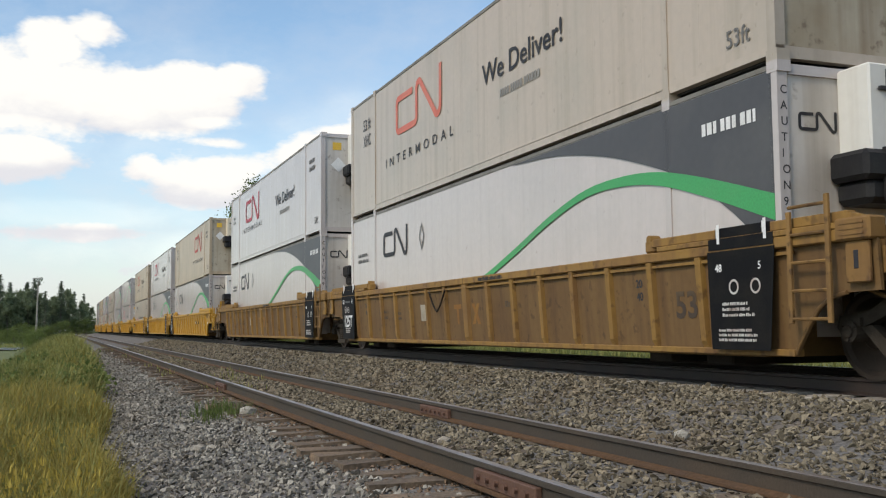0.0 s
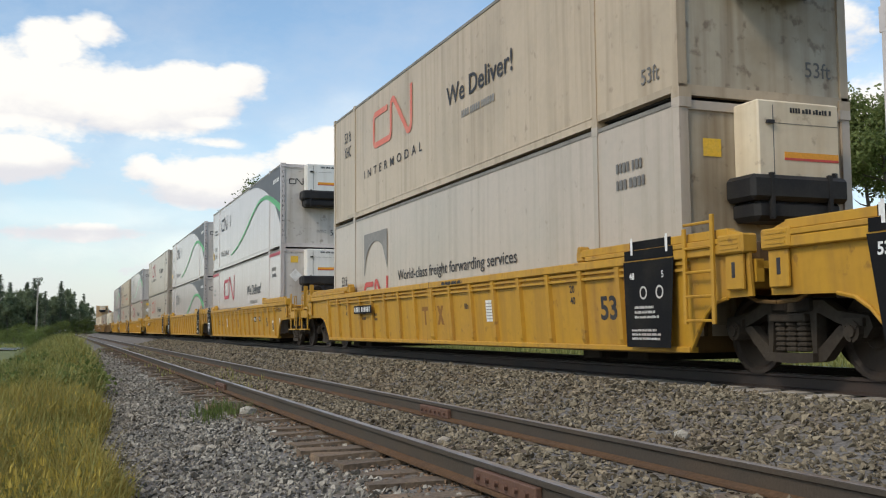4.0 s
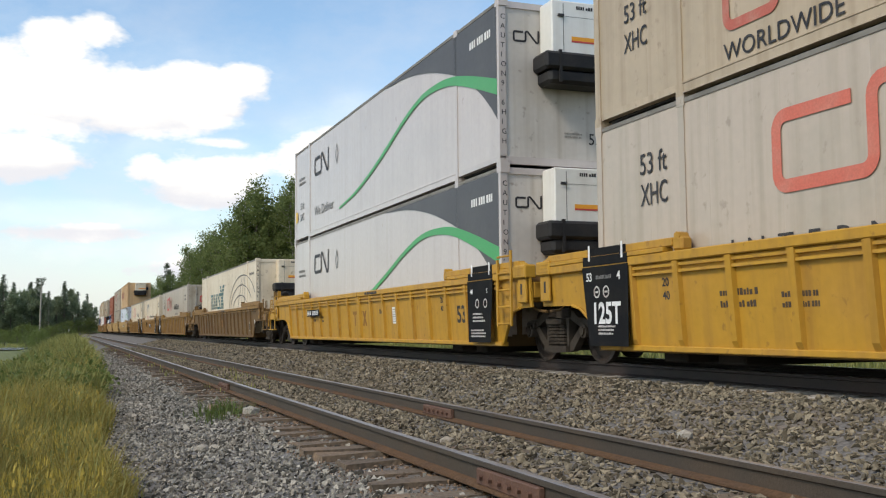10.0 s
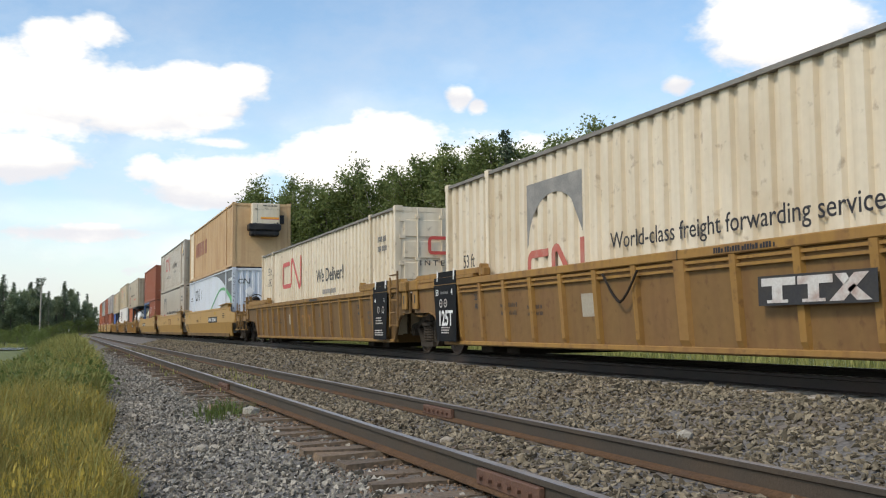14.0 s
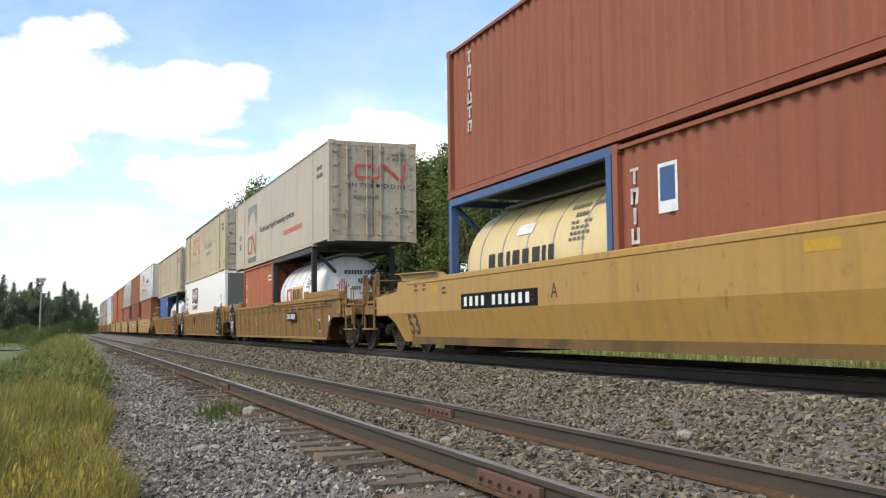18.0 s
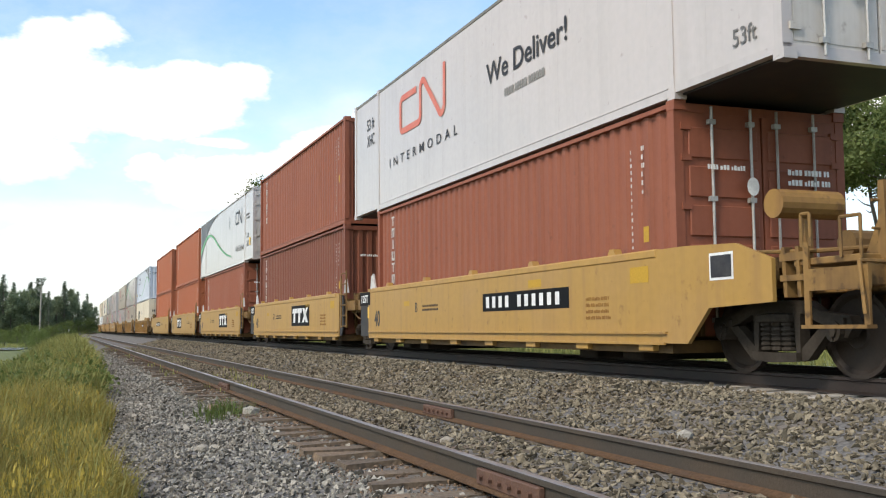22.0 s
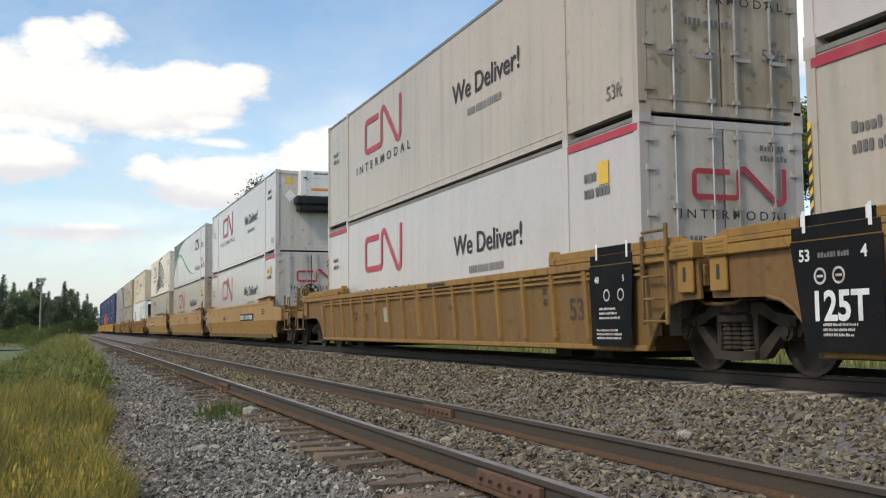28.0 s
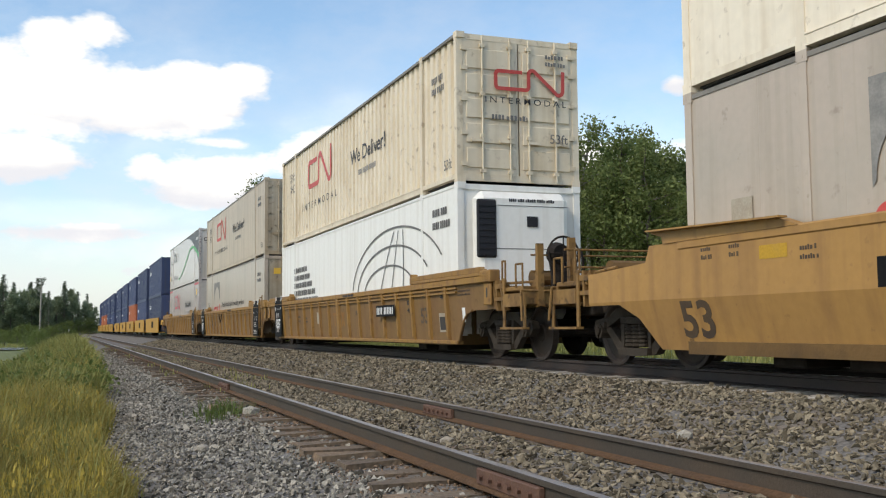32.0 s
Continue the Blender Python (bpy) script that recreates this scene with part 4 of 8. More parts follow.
def rib_mesh():
    """A pressed rib on the leaning side, tapered off at its foot."""
    bm = bmesh.new()
    sec = []
    for z, d, w in ((1.284, 0.058, 0.052), (0.36, 0.058, 0.046), (0.27, 0.02, 0.046)):
        x = -1.475 + LEAN * (1.28 - z)
        sec.append([bm.verts.new((x + 0.005, -w - 0.012, z)), bm.verts.new((x - d, -w, z)), bm.verts.new((x - d, w, z)), bm.verts.new((x + 0.005, w + 0.012, z))])
    for p, q in zip(sec, sec[1:]):
        for i in range(3):
            bm.faces.new((p[i], p[i + 1], q[i + 1], q[i]))
    bm.faces.new(sec[0])
    bm.faces.new(sec[-1][::-1])
    bmesh.ops.recalc_face_normals(bm, faces=bm.faces)
    return bm


LEAN = 0.072                  # how far the ribbed side leans in towards its foot
HOSE_Y = 1.25                  # where a hose droops over the ribbed side
FOLD, SLOPE = 0.84, 0.26       # height of the bend in the smooth side, and how far it leans in below
ARCH = ((0.0, 0.24), (0.09, 0.36), (0.22, 0.52), (0.36, 0.67), (0.53, 0.775), (0.75, 0.82))


def well_wagon(kind, paint, near_coupled, far_coupled, label, marks):
    """A unit of a well wagon: side walls, chords, ribs, floor, ends and bogies."""
    t = thing("well_wagon", label, "well wagon", "wagons of the train")
    paint_name = next(k for k, m in M.items() if m == paint)
    h, s = HALF[kind], SPAN[kind]
    cut_n, cut_f = (s + 0.48 if near_coupled else s - 0.14), (s + 0.48 if far_coupled else s - 0.14)
    key = (kind, near_coupled, far_coupled)
    z0, z1 = 0.24, {"rib": 1.30, "smooth": 1.50, "short": 1.44}[kind]
    sheet = {"ochre_dark": M["sheet_dark"], "ochre": M["sheet_ochre"]}.get(paint_name, paint)
    chord = M["ochre_dark"] if paint_name == "brown_well" else paint
    away = []

    def side_put(name, key, make, material, m):
        """A part of the side towards the siding; those of the hidden side are joined."""
        if sx < 0:
            return put(name, key, make, material, t, m)
        away.append((make(), m))

    for sx in (-1, 1):
        mir = Matrix.Diagonal((-sx, 1, 1, 1))
        if kind == "rib":
            def side():
                hf, hn = (h - 0.50 if far_coupled else h - 0.72), h - 0.20
                poly = [(hf + a, b) for a, b in ARCH] + [(cut_f, 0.83), (cut_f, z1), (-cut_n, z1), (-cut_n, 0.83)] + [(-hn - a, b) for a, b in ARCH[::-1]]
                bm = prism(bmesh.new(), poly, -1.475, -1.44)
                # rolled flange round the wheel arch
                for e, sg in ((hf, 1), (-hn, -1)):
                    pts = [(e + sg * a, b) for a, b in ARCH]
                    for (ya, za), (yb, zb) in zip(pts, pts[1:]):
                        tube(bm, (-1.485, ya, za), (-1.485, yb, zb), 0.022, n=6)
                for v in bm.verts:
                    v.co.x += LEAN * max(0.0, 1.28 - v.co.z)
                return bm
            side_put("side_wall", ("side", key), side, sheet, mir)
            side_put("top_chord", ("chord", key), lambda: new_box(-1.54, -1.38, -cut_n, cut_f, 1.285, 1.40, 0.012), chord, mir)
            for z in (1.215,) if paint_name in ("ochre_dark", "ochre_board", "brown_well") else (1.225, 1.150):
                side_put("chord_lip", ("lip", key, z), lambda: new_box(-1.512, -1.476, -h + 0.1, h - 0.75, z, z + 0.034), chord, mir)
            side_put("chord_joint", "chord_joint", lambda: new_box(-1.543, -1.38, -0.012, 0.012, 1.283, 1.403), M["grimy_ochre"], mir)
            side_put("bottom_sill", ("sill", key), lambda: new_box(-1.455, -1.32, -h + 0.18, h - (0.52 if far_coupled else 0.74), 0.215, 0.285, 0.01), paint, mir)
            for sg, far in ((-1, cut_n), (1, cut_f)):
                cap = far - (0.55 if far > s else 0.30)

                def raised():
                    return new_box(-1.545, -1.39, 6.15, far - 0.25, 1.403, 1.462, 0.008)

                def upper():
                    bm = new_box(-1.512, -1.40, 6.0, cap, 1.464, 1.565, 0.01)
                    prism(bm, [(cap, 1.466), (cap + 0.30, 1.464), (cap, 1.55)], -1.50, -1.42)
                    return bm

                def block():
                    bm = new_box(-1.565, -1.36, far - 0.42, far + 0.01, 1.28, 1.49, 0.02)
                    for k in range(3):
                        box(bm, -1.572, -1.56, far - 0.36, far - 0.06, 1.33 + 0.05 * k, 1.345 + 0.05 * k)
                    box(bm, -1.52, -1.476, far - 0.34, far - 0.05, 0.90, 1.28, 0.012)
                    return bm
                side_put("raised_chord", ("raised", kind, far), raised, chord, mir @ Matrix.Diagonal((1, sg, 1, 1)))
                side_put("upper_chord", ("upper", kind, far), upper, chord, mir @ Matrix.Diagonal((1, sg, 1, 1)))
                side_put("end_block", ("block", kind, far), block, chord, mir @ Matrix.Diagonal((1, sg, 1, 1)))
                side_put("slot", ("slot", kind, far), lambda: new_box(-1.524, -1.51, far - 0.24, far - 0.17, 1.02, 1.2, 0.01), M["ink"], mir @ Matrix.Diagonal((1, sg, 1, 1)))
                side_put("corner_guide", "corner_guide", lambda: tube(new_box(-1.50, -1.34, 5.82, 6.02, 1.40, 1.57, 0.03), (-1.50, 5.92, 1.57), (-1.36, 5.92, 1.57), 0.055, n=8), paint, mir @ Matrix.Diagonal((1, sg, 1, 1)))
            ys = [0.99 * k for k in range(-8, 9 if far_coupled else 8)]
            if sx < 0:
                for y in ys:
                    put("rib", "rib", rib_mesh, paint, t, Matrix.Translation((0, y, 0)) @ Matrix.Diagonal((1, 1.0 if y else 2.0, 1, 1)))
            else:
                def far_ribs():
                    bm = bmesh.new()
                    for y in ys:
                        prism(bm, [(y - 0.05, 0.30), (y + 0.05, 0.30), (y + 0.05, 1.28), (y - 0.05, 1.28)], -1.50, -1.41)
                    return bm
                side_put("ribs", "far_ribs", far_ribs, paint, mir)
        else:
            def side():
                bm = bmesh.new()
                def edge(y):
                    return z1 if abs(y) < h - 1.0 else z1 - 0.02
                low = h - (0.25 if kind == "smooth" else 0.0)
                if kind == "smooth":
                    def tail(cpl, cut, sg):
                        if cpl:
                            return [(sg * h, z0), (sg * (h + 0.35), 0.62), (sg * (h + 0.75), 0.80), (sg * cut, 0.80), (sg * cut, 1.22), (sg * (h + 0.1), 1.30), (sg * (h + 0.0), z1)]
                        return [(sg * (h - 0.62), z0), (sg * (h - 0.28), 0.55), (sg * (h - 0.28), z1 - 0.08), (sg * (h - 0.5), z1)]
                else:
                    def tail(cpl, cut, sg):
                        if cpl:
                            return [(sg * h, z0 + 0.08), (sg * (h + 0.42), 0.72), (sg * cut, 0.76), (sg * cut, 1.20), (sg * (h + 0.9), 1.40), (sg * (h + 0.0), z1)]
                        return [(sg * (h - 0.35), z0 + 0.08), (sg * (h - 0.30), z1)]
                far = tail(far_coupled, cut_f, 1)
                near = tail(near_coupled, cut_n, -1)
                prism(bm, far + near[::-1], -1.50, -1.45)
                if kind == "smooth":
                    bmesh.ops.bisect_plane(bm, geom=bm.verts[:] + bm.edges[:] + bm.faces[:], plane_co=(0, 0, FOLD), plane_no=(0, 0, 1))
                    for v in bm.verts:
                        if v.co.z < FOLD - 1e-4:
                            v.co.x += (FOLD - v.co.z) * SLOPE
                return bm
            side_put("side_wall", ("side", key), side, paint, mir)
            side_put("top_chord", ("chord", kind), lambda: new_box(-1.515, -1.40, -h + 0.6, h - 0.6, z1 - 0.10, z1 + 0.012, 0.02), chord, mir)
            if kind == "smooth":
                for sg in (-1, 1):
                    def canopy():
                        bm = prism(bmesh.new(), [(5.95, 1.50), (6.25, 1.60), (8.5, 1.67), (8.52, 1.64), (8.3, 1.58), (8.28, 1.50)], -1.52, -1.36)
                        prism(bm, [(6.1, 1.585), (8.5, 1.655), (8.5, 1.675), (6.1, 1.605)], -1.62, -1.51)
                        return bm
                    side_put("guide_flange", "canopy", canopy, paint, mir @ Matrix.Diagonal((1, sg, 1, 1)))
                xf = -1.5 + (FOLD - 0.28) * SLOPE
                side_put("fold", "fold", lambda: new_box(xf - 0.015, xf + 0.04, -h + 0.75, h - 0.75, 0.24, 0.27), paint, mir)
            else:
                side_put("ledge", "ledge", lambda: box(new_box(-1.535, -1.49, -h + 0.40, h - 0.40, 0.43, 0.46), -1.525, -1.49, -h + 0.45, h - 0.45, 0.30, 0.33), paint, mir)
                for k in range(8 if sx < 0 else 0):
                    y = -h + 0.9 + k * (2 * h - 1.8) / 7
                    put("floor_tab", "floor_tab", lambda: new_box(-1.49, -1.40, -0.16, 0.16, 0.22, 0.33, 0.008), paint, t, mir @ Matrix.Translation((0, y, 0)))
                for k in range(5 if sx < 0 else 0):
                    y = -h + 1.7 + k * (2 * h - 3.4) / 4
                    put("side_guide", "side_guide", lambda: prism(bmesh.new(), [(-0.10, 1.45), (0.10, 1.45), (0.05, 1.53), (-0.06, 1.53)], -1.47, -1.36), paint, t, mir @ Matrix.Translation((0, y, 0)))

    put("hidden_side", ("hidden_side", key), lambda: join(away), sheet, t)

    def floor():
        e = 0.62 if kind != "short" else 0.45
        return new_box(-1.40, 1.40, -h + e, h - e, 0.20, 0.345)
    put("floor", ("floor", kind), floor, M["grimy_ochre"], t)

    for y in (-h + 1.6, -h + 2.8, h - 2.2, h - 3.3):
        put("underframe_box", "underframe_box", lambda: new_box(-1.1, 1.1, 0, 0.5, 0.08, 0.20, 0.02), M["bogie"], t, Matrix.Translation((0, y, 0)))
    end_work(t, kind, paint, -1, near_coupled)
    end_work(t, kind, paint, 1, far_coupled)
    bogie(t, -s, kind)
    if far_coupled:
        bogie(t, s, kind)
    marks(t, kind, near_coupled, far_coupled)
    return t


def number_board(t, y, z, w, h, x):
    p = plate(t, "number_board", y, z, w, h, M["black_panel"], x, "black board with white running number")
    put("running_number", ("digits", round(w, 2), round(h, 2)), lambda: outline(digit_bars(w * 0.9, h * 0.62)), M["chalk"], p, inside(p, side_frame(y - w * 0.05, z + h * 0.19, x - 0.006)), "white bars")


def rib_marks(t, kind, nc, fc):
    X = -1.478
    words(t, "53", -6.36, 0.62, 0.30, M["ink" if t["label"].find("yellow") >= 0 else "brown_ink"], X, 0.43, weight=0.035)
    words(t, "20", -5.55, 1.0, 0.10, M["ink"], X, weight=0.035)
    words(t, "40", -5.55, 0.84, 0.10, M["ink"], X, weight=0.035)
    words(t, "20", 6.3, 1.0, 0.10, M["ink"], X, weight=0.035)
    words(t, "40", 6.3, 0.84, 0.10, M["ink"], X, weight=0.035)
    plain_bars(t, 5.2, 0.72, 0.75, 0.2, 2, M["brown_ink"], X, 1)
    plain_bars(t, 4.2, 0.70, 0.6, 0.16, 2, M["brown_ink"], X, 2)
    plain_bars(t, -1.6, 0.85, 0.45, 0.10, 1, M["brown_ink"], X, 3)
    if t["label"].find("yellow") >= 0:
        p = plate(t, "placard", 2.55 if not fc else -2.55, 0.62, 0.46, 0.36, M["chalk"], X, "white placard with fine lines")
        for k in range(6):
            plate(p, "placard_line", (2.53 if not fc else -2.57), 0.66 + 0.052 * k, 0.42, 0.012, M["faint_ink"], X - 0.005)
    else:
        plate(t, "placard", 2.45, 0.66, 0.46, 0.32, M["dull_placard"], X, "small dull white placard")
    plain_bars(t, -0.7, 1.31, 1.0, 0.06, 1, M["ink"], -1.544, 4)
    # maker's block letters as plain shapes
    if t["label"].find("owner") < 0:
        put("owner_mark", "owner_rib", lambda: outline([[(0, .28), (.36, .28), (.36, .36), (0, .36)], [(.14, 0), (.22, 0), (.22, .28), (.14, .28)], [(.42, .28), (.78, .28), (.78, .36), (.42, .36)], [(.56, 0), (.64, 0), (.64, .28), (.56, .28)],
                                                        [(.84, 0), (.96, 0), (1.20, .36), (1.08, .36)], [(.86, .36), (.98, .36), (1.05, .24), (.98, .17)], [(1.01, .14), (1.07, .22), (1.20, 0), (1.08, 0)]]), M["faded_mark"], t, side_frame(0.65, 0.58, X), "owner's mark of plain bars")
    if not nc and not fc and t["label"].find("ochre") >= 0:
        def droop():
            bm = bmesh.new()
            pts = [(-1.56, HOSE_Y + 0.42 * k / 5, 1.21 - 0.38 * (1 - abs(k / 5.0) ** 1.4)) for k in range(-5, 6)]
            for p, q in zip(pts, pts[1:]):
                tube(bm, p, q, 0.018, n=6)
            return bm
        put("hose", "droop", droop, M["bogie"], t, None, "dark hose drooping over the side")
    if not nc and not fc and t["label"].find("owner") >= 0:
        p = plate(t, "owner_board", -1.43, 0.72, 1.6, 0.30, M["board_grey"], -1.546, "dark board with worn white bars")
        put("owner_mark", "owner_board_bars", lambda: outline([[(0, .17), (.50, .17), (.50, .25), (0, .25)], [(.16, .03), (.31, .03), (.31, .17), (.16, .17)], [(.08, 0), (.39, 0), (.39, .03), (.08, .03)], [(.53, .17), (1.0, .17), (1.0, .25), (.53, .25)], [(.67, .03), (.82, .03), (.82, .17), (.67, .17)], [(.59, 0), (.90, 0), (.90, .03), (.59, .03)], [(.95, 0), (1.13, 0), (1.45, .25), (1.27, .25)], [(1.03, .25), (1.17, .25), (1.21, .19), (1.14, .14)], [(1.18, .10), (1.26, .15), (1.47, 0), (1.29, 0)]]), M["worn_white"], p, inside(p, side_frame(-1.49, 0.745, -1.552)))
    if not nc:
        stencil_panel(t, -7.15, -1.548, None, False)
    else:
        words(t, "48", -7.55, 1.06, 0.09, M["ink"], X, weight=0.035)
        bright = t["label"].find("yellow") >= 0
        plate(t, "tag_frame", -7.42, 0.44, 0.40, 0.36, M["chalk" if bright else "dull_placard"], X)
        plate(t, "tag", -7.46, 0.48, 0.32, 0.25, M["ink" if bright else "board_grey"], X - 0.005)
        plate(t, "label", -8.62, 0.62, 0.14, 0.26, M["chalk"], X)
        if t["label"].find("yellow") >= 0:
            number_board(t, -3.52, 0.80, 0.90, 0.18, X)
            number_board(t, -4.55, 0.80, 0.72, 0.18, X)
        elif t["label"].find("streaked") >= 0:
            number_board(t, -3.63, 0.78, 1.36, 0.25, -1.546)
        plain_bars(t, -8.45, 1.10, 0.7, 0.1, 2, M["brown_ink"], X, 2)
    if not fc:
        stencil_panel(t, 8.10, -1.548, None, True)
    else:
        words(t, "45", 7.2, 1.06, 0.08, M["ink"], X, weight=0.035)
        plate(t, "label", 8.20, 0.92, 0.12, 0.22, M["worn_white"], X)
        if t["label"].find("yellow") >= 0:
            number_board(t, 5.25, 0.87, 1.46, 0.19, -1.546)
    # what is painted on the sheet leans with it
    tilt = Matrix.Translation((X, 0, 1.28)) @ Matrix.Rotation(-math.atan(LEAN), 4, "Y") @ Matrix.Translation((-X, 0, -1.28))
    for ob in t.children:
        if ob.name.split(".")[0] in ("lettering", "marking", "placard", "owner_mark", "tag_frame", "tag", "label", "number_board") and -1.49 < ob.matrix_basis.translation.x < -1.47:
            ob.matrix_basis = tilt @ ob.matrix_basis


def smooth_marks(t, kind, nc, fc):
    X = -1.502
    words(t, "53", 7.62 if nc else 8.05 if fc else 7.85, 0.40, 0.42, M["brown_ink"], -1.505 + (FOLD - 0.40) * SLOPE, 0.62, slope=SLOPE, weight=0.035)
    if nc or fc:
        y = -1.85 if nc else 4.98
        number_board(t, y, 0.85, 3.1, 0.27, X)
    else:
        put("owner_mark", "owner_smooth", lambda: outline([[(0, .42), (.50, .42), (.50, .52), (0, .52)], [(.18, 0), (.30, 0), (.33, .42), (.20, .42)], [(.56, .42), (1.06, .42), (1.06, .52), (.56, .52)], [(.74, 0), (.86, 0), (.89, .42), (.77, .42)],
                                                           [(1.10, 0), (1.24, 0), (1.58, .52), (1.44, .52)], [(1.12, .52), (1.26, .52), (1.36, .34), (1.27, .22)], [(1.31, .19), (1.40, .31), (1.57, 0), (1.43, 0)]]), M["rust_mark"], t, side_frame(-0.42, 0.85, X) @ Matrix.Diagonal((1.2, 0.75, 1, 1)))
    words(t, "ABC"[1 if nc else 2 if not fc else 0], 1.45, 0.95, 0.22, M["ink"], X)
    plain_bars(t, 2.9, 0.92, 1.0, 0.12, 2, M["brown_ink"], X, 3)
    plate(t, "patch", -3.9, 1.22, 0.5, 0.12, M["patch_yellow"], X)
    plate(t, "patch", 6.55, 1.20, 0.42, 0.14, M["patch_yellow"], X)
    for y, w in ((7.55, 0.22), (7.05, 0.20), (5.95, 0.26)):
        plain_bars(t, y, 1.26 if w < 0.25 else 1.16, w, 0.14, 2, M["brown_ink"], X, 1)
    plain_bars(t, -6.6, 1.05, 0.7, 0.2, 3, M["brown_ink"], X, 4)
    if not fc:
        p = plate(t, "rating_board", 9.2, 1.12, 0.58, 0.27, M["black_panel"], -1.44, "black board lettered 125 T in white")
        plate(p, "bracket", 9.3, 0.62, 0.80, 0.50, M["board_grey"], -1.43)
        words(p, "125 T", 9.14, 1.17, 0.16, M["chalk"], -1.447, 0.46, weight=0.035)
        plate(t, "label", 8.42, 0.72, 0.10, 0.24, M["chalk"], X)


def short_marks(t, kind, nc, fc):
    X = -1.502
    words(t, "40", 5.72, 0.58, 0.34, M["ink"], X, 0.42, weight=0.035)
    if nc or fc:
        number_board(t, -0.62 if nc else 3.3, 0.79, 3.1, 0.30, X)
    else:
        yb = 2.98 if t["label"].startswith("faded") else -0.45
        p = plate(t, "owner_board", yb, 0.61, 2.44, 0.62, M["black_panel"], X, "black board with white block shapes")
        put("owner_mark", "owner_short", lambda: outline([[(0, .24), (.46, .24), (.50, .36), (.04, .36)], [(.10, 0), (.30, 0), (.32, .24), (.14, .24)], [(.52, .24), (.98, .24), (1.0, .36), (.54, .36)], [(.62, 0), (.82, 0), (.84, .24), (.66, .24)],
                                                          [(1.02, 0), (1.20, 0), (1.60, .36), (1.42, .36)], [(1.06, .36), (1.26, .36), (1.38, .22), (1.26, .12)], [(1.30, .10), (1.42, .20), (1.60, 0), (1.40, 0)]]), M["chalk"], p, inside(p, side_frame(yb - 0.16, 0.71, X - 0.006) @ Matrix.Diagonal((1.32, 1.2, 1, 1))))
    mark_, ym = ("B", 2.9) if nc else ("A", -0.5) if fc else ("E", -2.4) if t["label"].startswith("faded") else ("D", 2.5)
    words(t, mark_, ym, 0.84, 0.20, M["ink"], X)
    plain_bars(t, ym - 0.45, 0.86, 1.0, 0.12, 2, M["brown_ink"], X, 3)
    plate(t, "patch", 3.6, 0.98, 0.35, 0.10, M["patch_yellow"], X)
    plate(t, "patch", -2.4, 1.12, 0.45, 0.12, M["patch_yellow"], X)
    plate(t, "patch", -5.35, 1.06, 0.42, 0.20, M["patch_yellow"], X)
    plain_bars(t, -4.2, 0.62, 0.8, 0.30, 4, M["faded_mark"], X, 4)
    if not nc:
        put("end_plate", "short_end_plate", lambda: prism(bmesh.new(), [(-6.26, 1.40), (-6.26, 0.34), (-6.40, 0.34), (-6.62, 0.62), (-6.62, 1.36)], -1.485, -1.45), M["board_grey"], t, None, "dark grey painted end plate")
    if nc:
        plate(t, "tag_frame", -7.0, 1.02, 0.42, 0.30, M["chalk"], X)
        plate(t, "tag", -7.03, 1.05, 0.36, 0.24, M["ink"], X - 0.005)

        def reservoir():
            return tube(box(bmesh.new(), -0.86, -0.76, -7.80, -7.70, 1.2, 1.68), (-1.22, -7.75, 1.80), (-0.40, -7.75, 1.80), 0.155, n=16)
        put("air_reservoir", "reservoir", reservoir, M["ochre"], t, None, "round ochre air reservoir")
    for y in ((-6.55,) if not nc else ()) + ((6.20,) if not fc else ()):
        put("guide_flag", ("guide_flag", y), lambda: prism(bmesh.new(), [(y - 0.20, 1.44), (y + 0.20, 1.44), (y + 0.12, 1.74), (y - 0.02, 1.80)], -1.40, -1.36), M["worn_white"], t, None, "worn white guide plate")
    if not fc:
        p = plate(t, "rating_board", 6.92, 1.06, 0.85, 0.31, M["black_panel"], -1.50, "black board lettered 125T in white")
        words(p, "125T", 6.82, 1.13, 0.17, M["chalk"], -1.507, 0.60, weight=0.035)
        plate(p, "bracket", 6.88, 0.34, 0.78, 0.72, M["board_grey"], -1.49)
        plate(p, "label", 6.28, 0.76, 0.12, 0.26, M["sign_yellow"], -1.500)


def far_wagon(label, paint, nc, fc):
    """A short unit that stays far off: its body and two plain bogies."""
    t = thing("well_wagon", label, "well wagon", "wagons of the train")

    def body():
        bm = bmesh.new()
        for x0, x1 in ((-1.50, -1.44), (1.44, 1.50)):
            prism(bm, [(-6.2, 0.30), (6.2, 0.30), (6.25, 1.46), (-6.25, 1.46)], x0, x1)
        box(bm, -1.44, 1.44, -6.2, 6.2, 0.30, 0.345)
        return bm
    put("body", "far_body", body, paint, t)
    for s in (-1, 1):
        reach = 8.9 if (nc if s < 0 else fc) else 7.5
        put("end_deck", ("far_deck", reach), lambda: new_box(-1.3, 1.3, 6.2, reach, 0.9, 1.25), paint, t, Matrix.Diagonal((1, s, 1, 1)))

    def gear():
        bm = new_box(-1.05, 1.05, -1.0, 1.0, 0.30, 0.66, 0.05)
        for y in (-0.885, 0.885):
            for x in (-0.76, 0.76):
                tube(bm, (x - 0.06, y, 0.425), (x + 0.06, y, 0.425), 0.425, n=16)
        return bm
    put("bogie", "far_bogie", gear, M["bogie"], t, Matrix.Translation((0, -7.55, 0)))
    if fc:
        put("bogie", "far_bogie", gear, M["bogie"], t, Matrix.Translation((0, 7.55, 0)))
    plate(t, "owner_board", 0.15, 0.68, 1.9, 0.52, M["black_panel"], -1.502)
    return t


# ---- containers ----
# local axes as for the wagons, origin at the middle of the base; the side towards the siding is x = -1.295
WID = 1.295


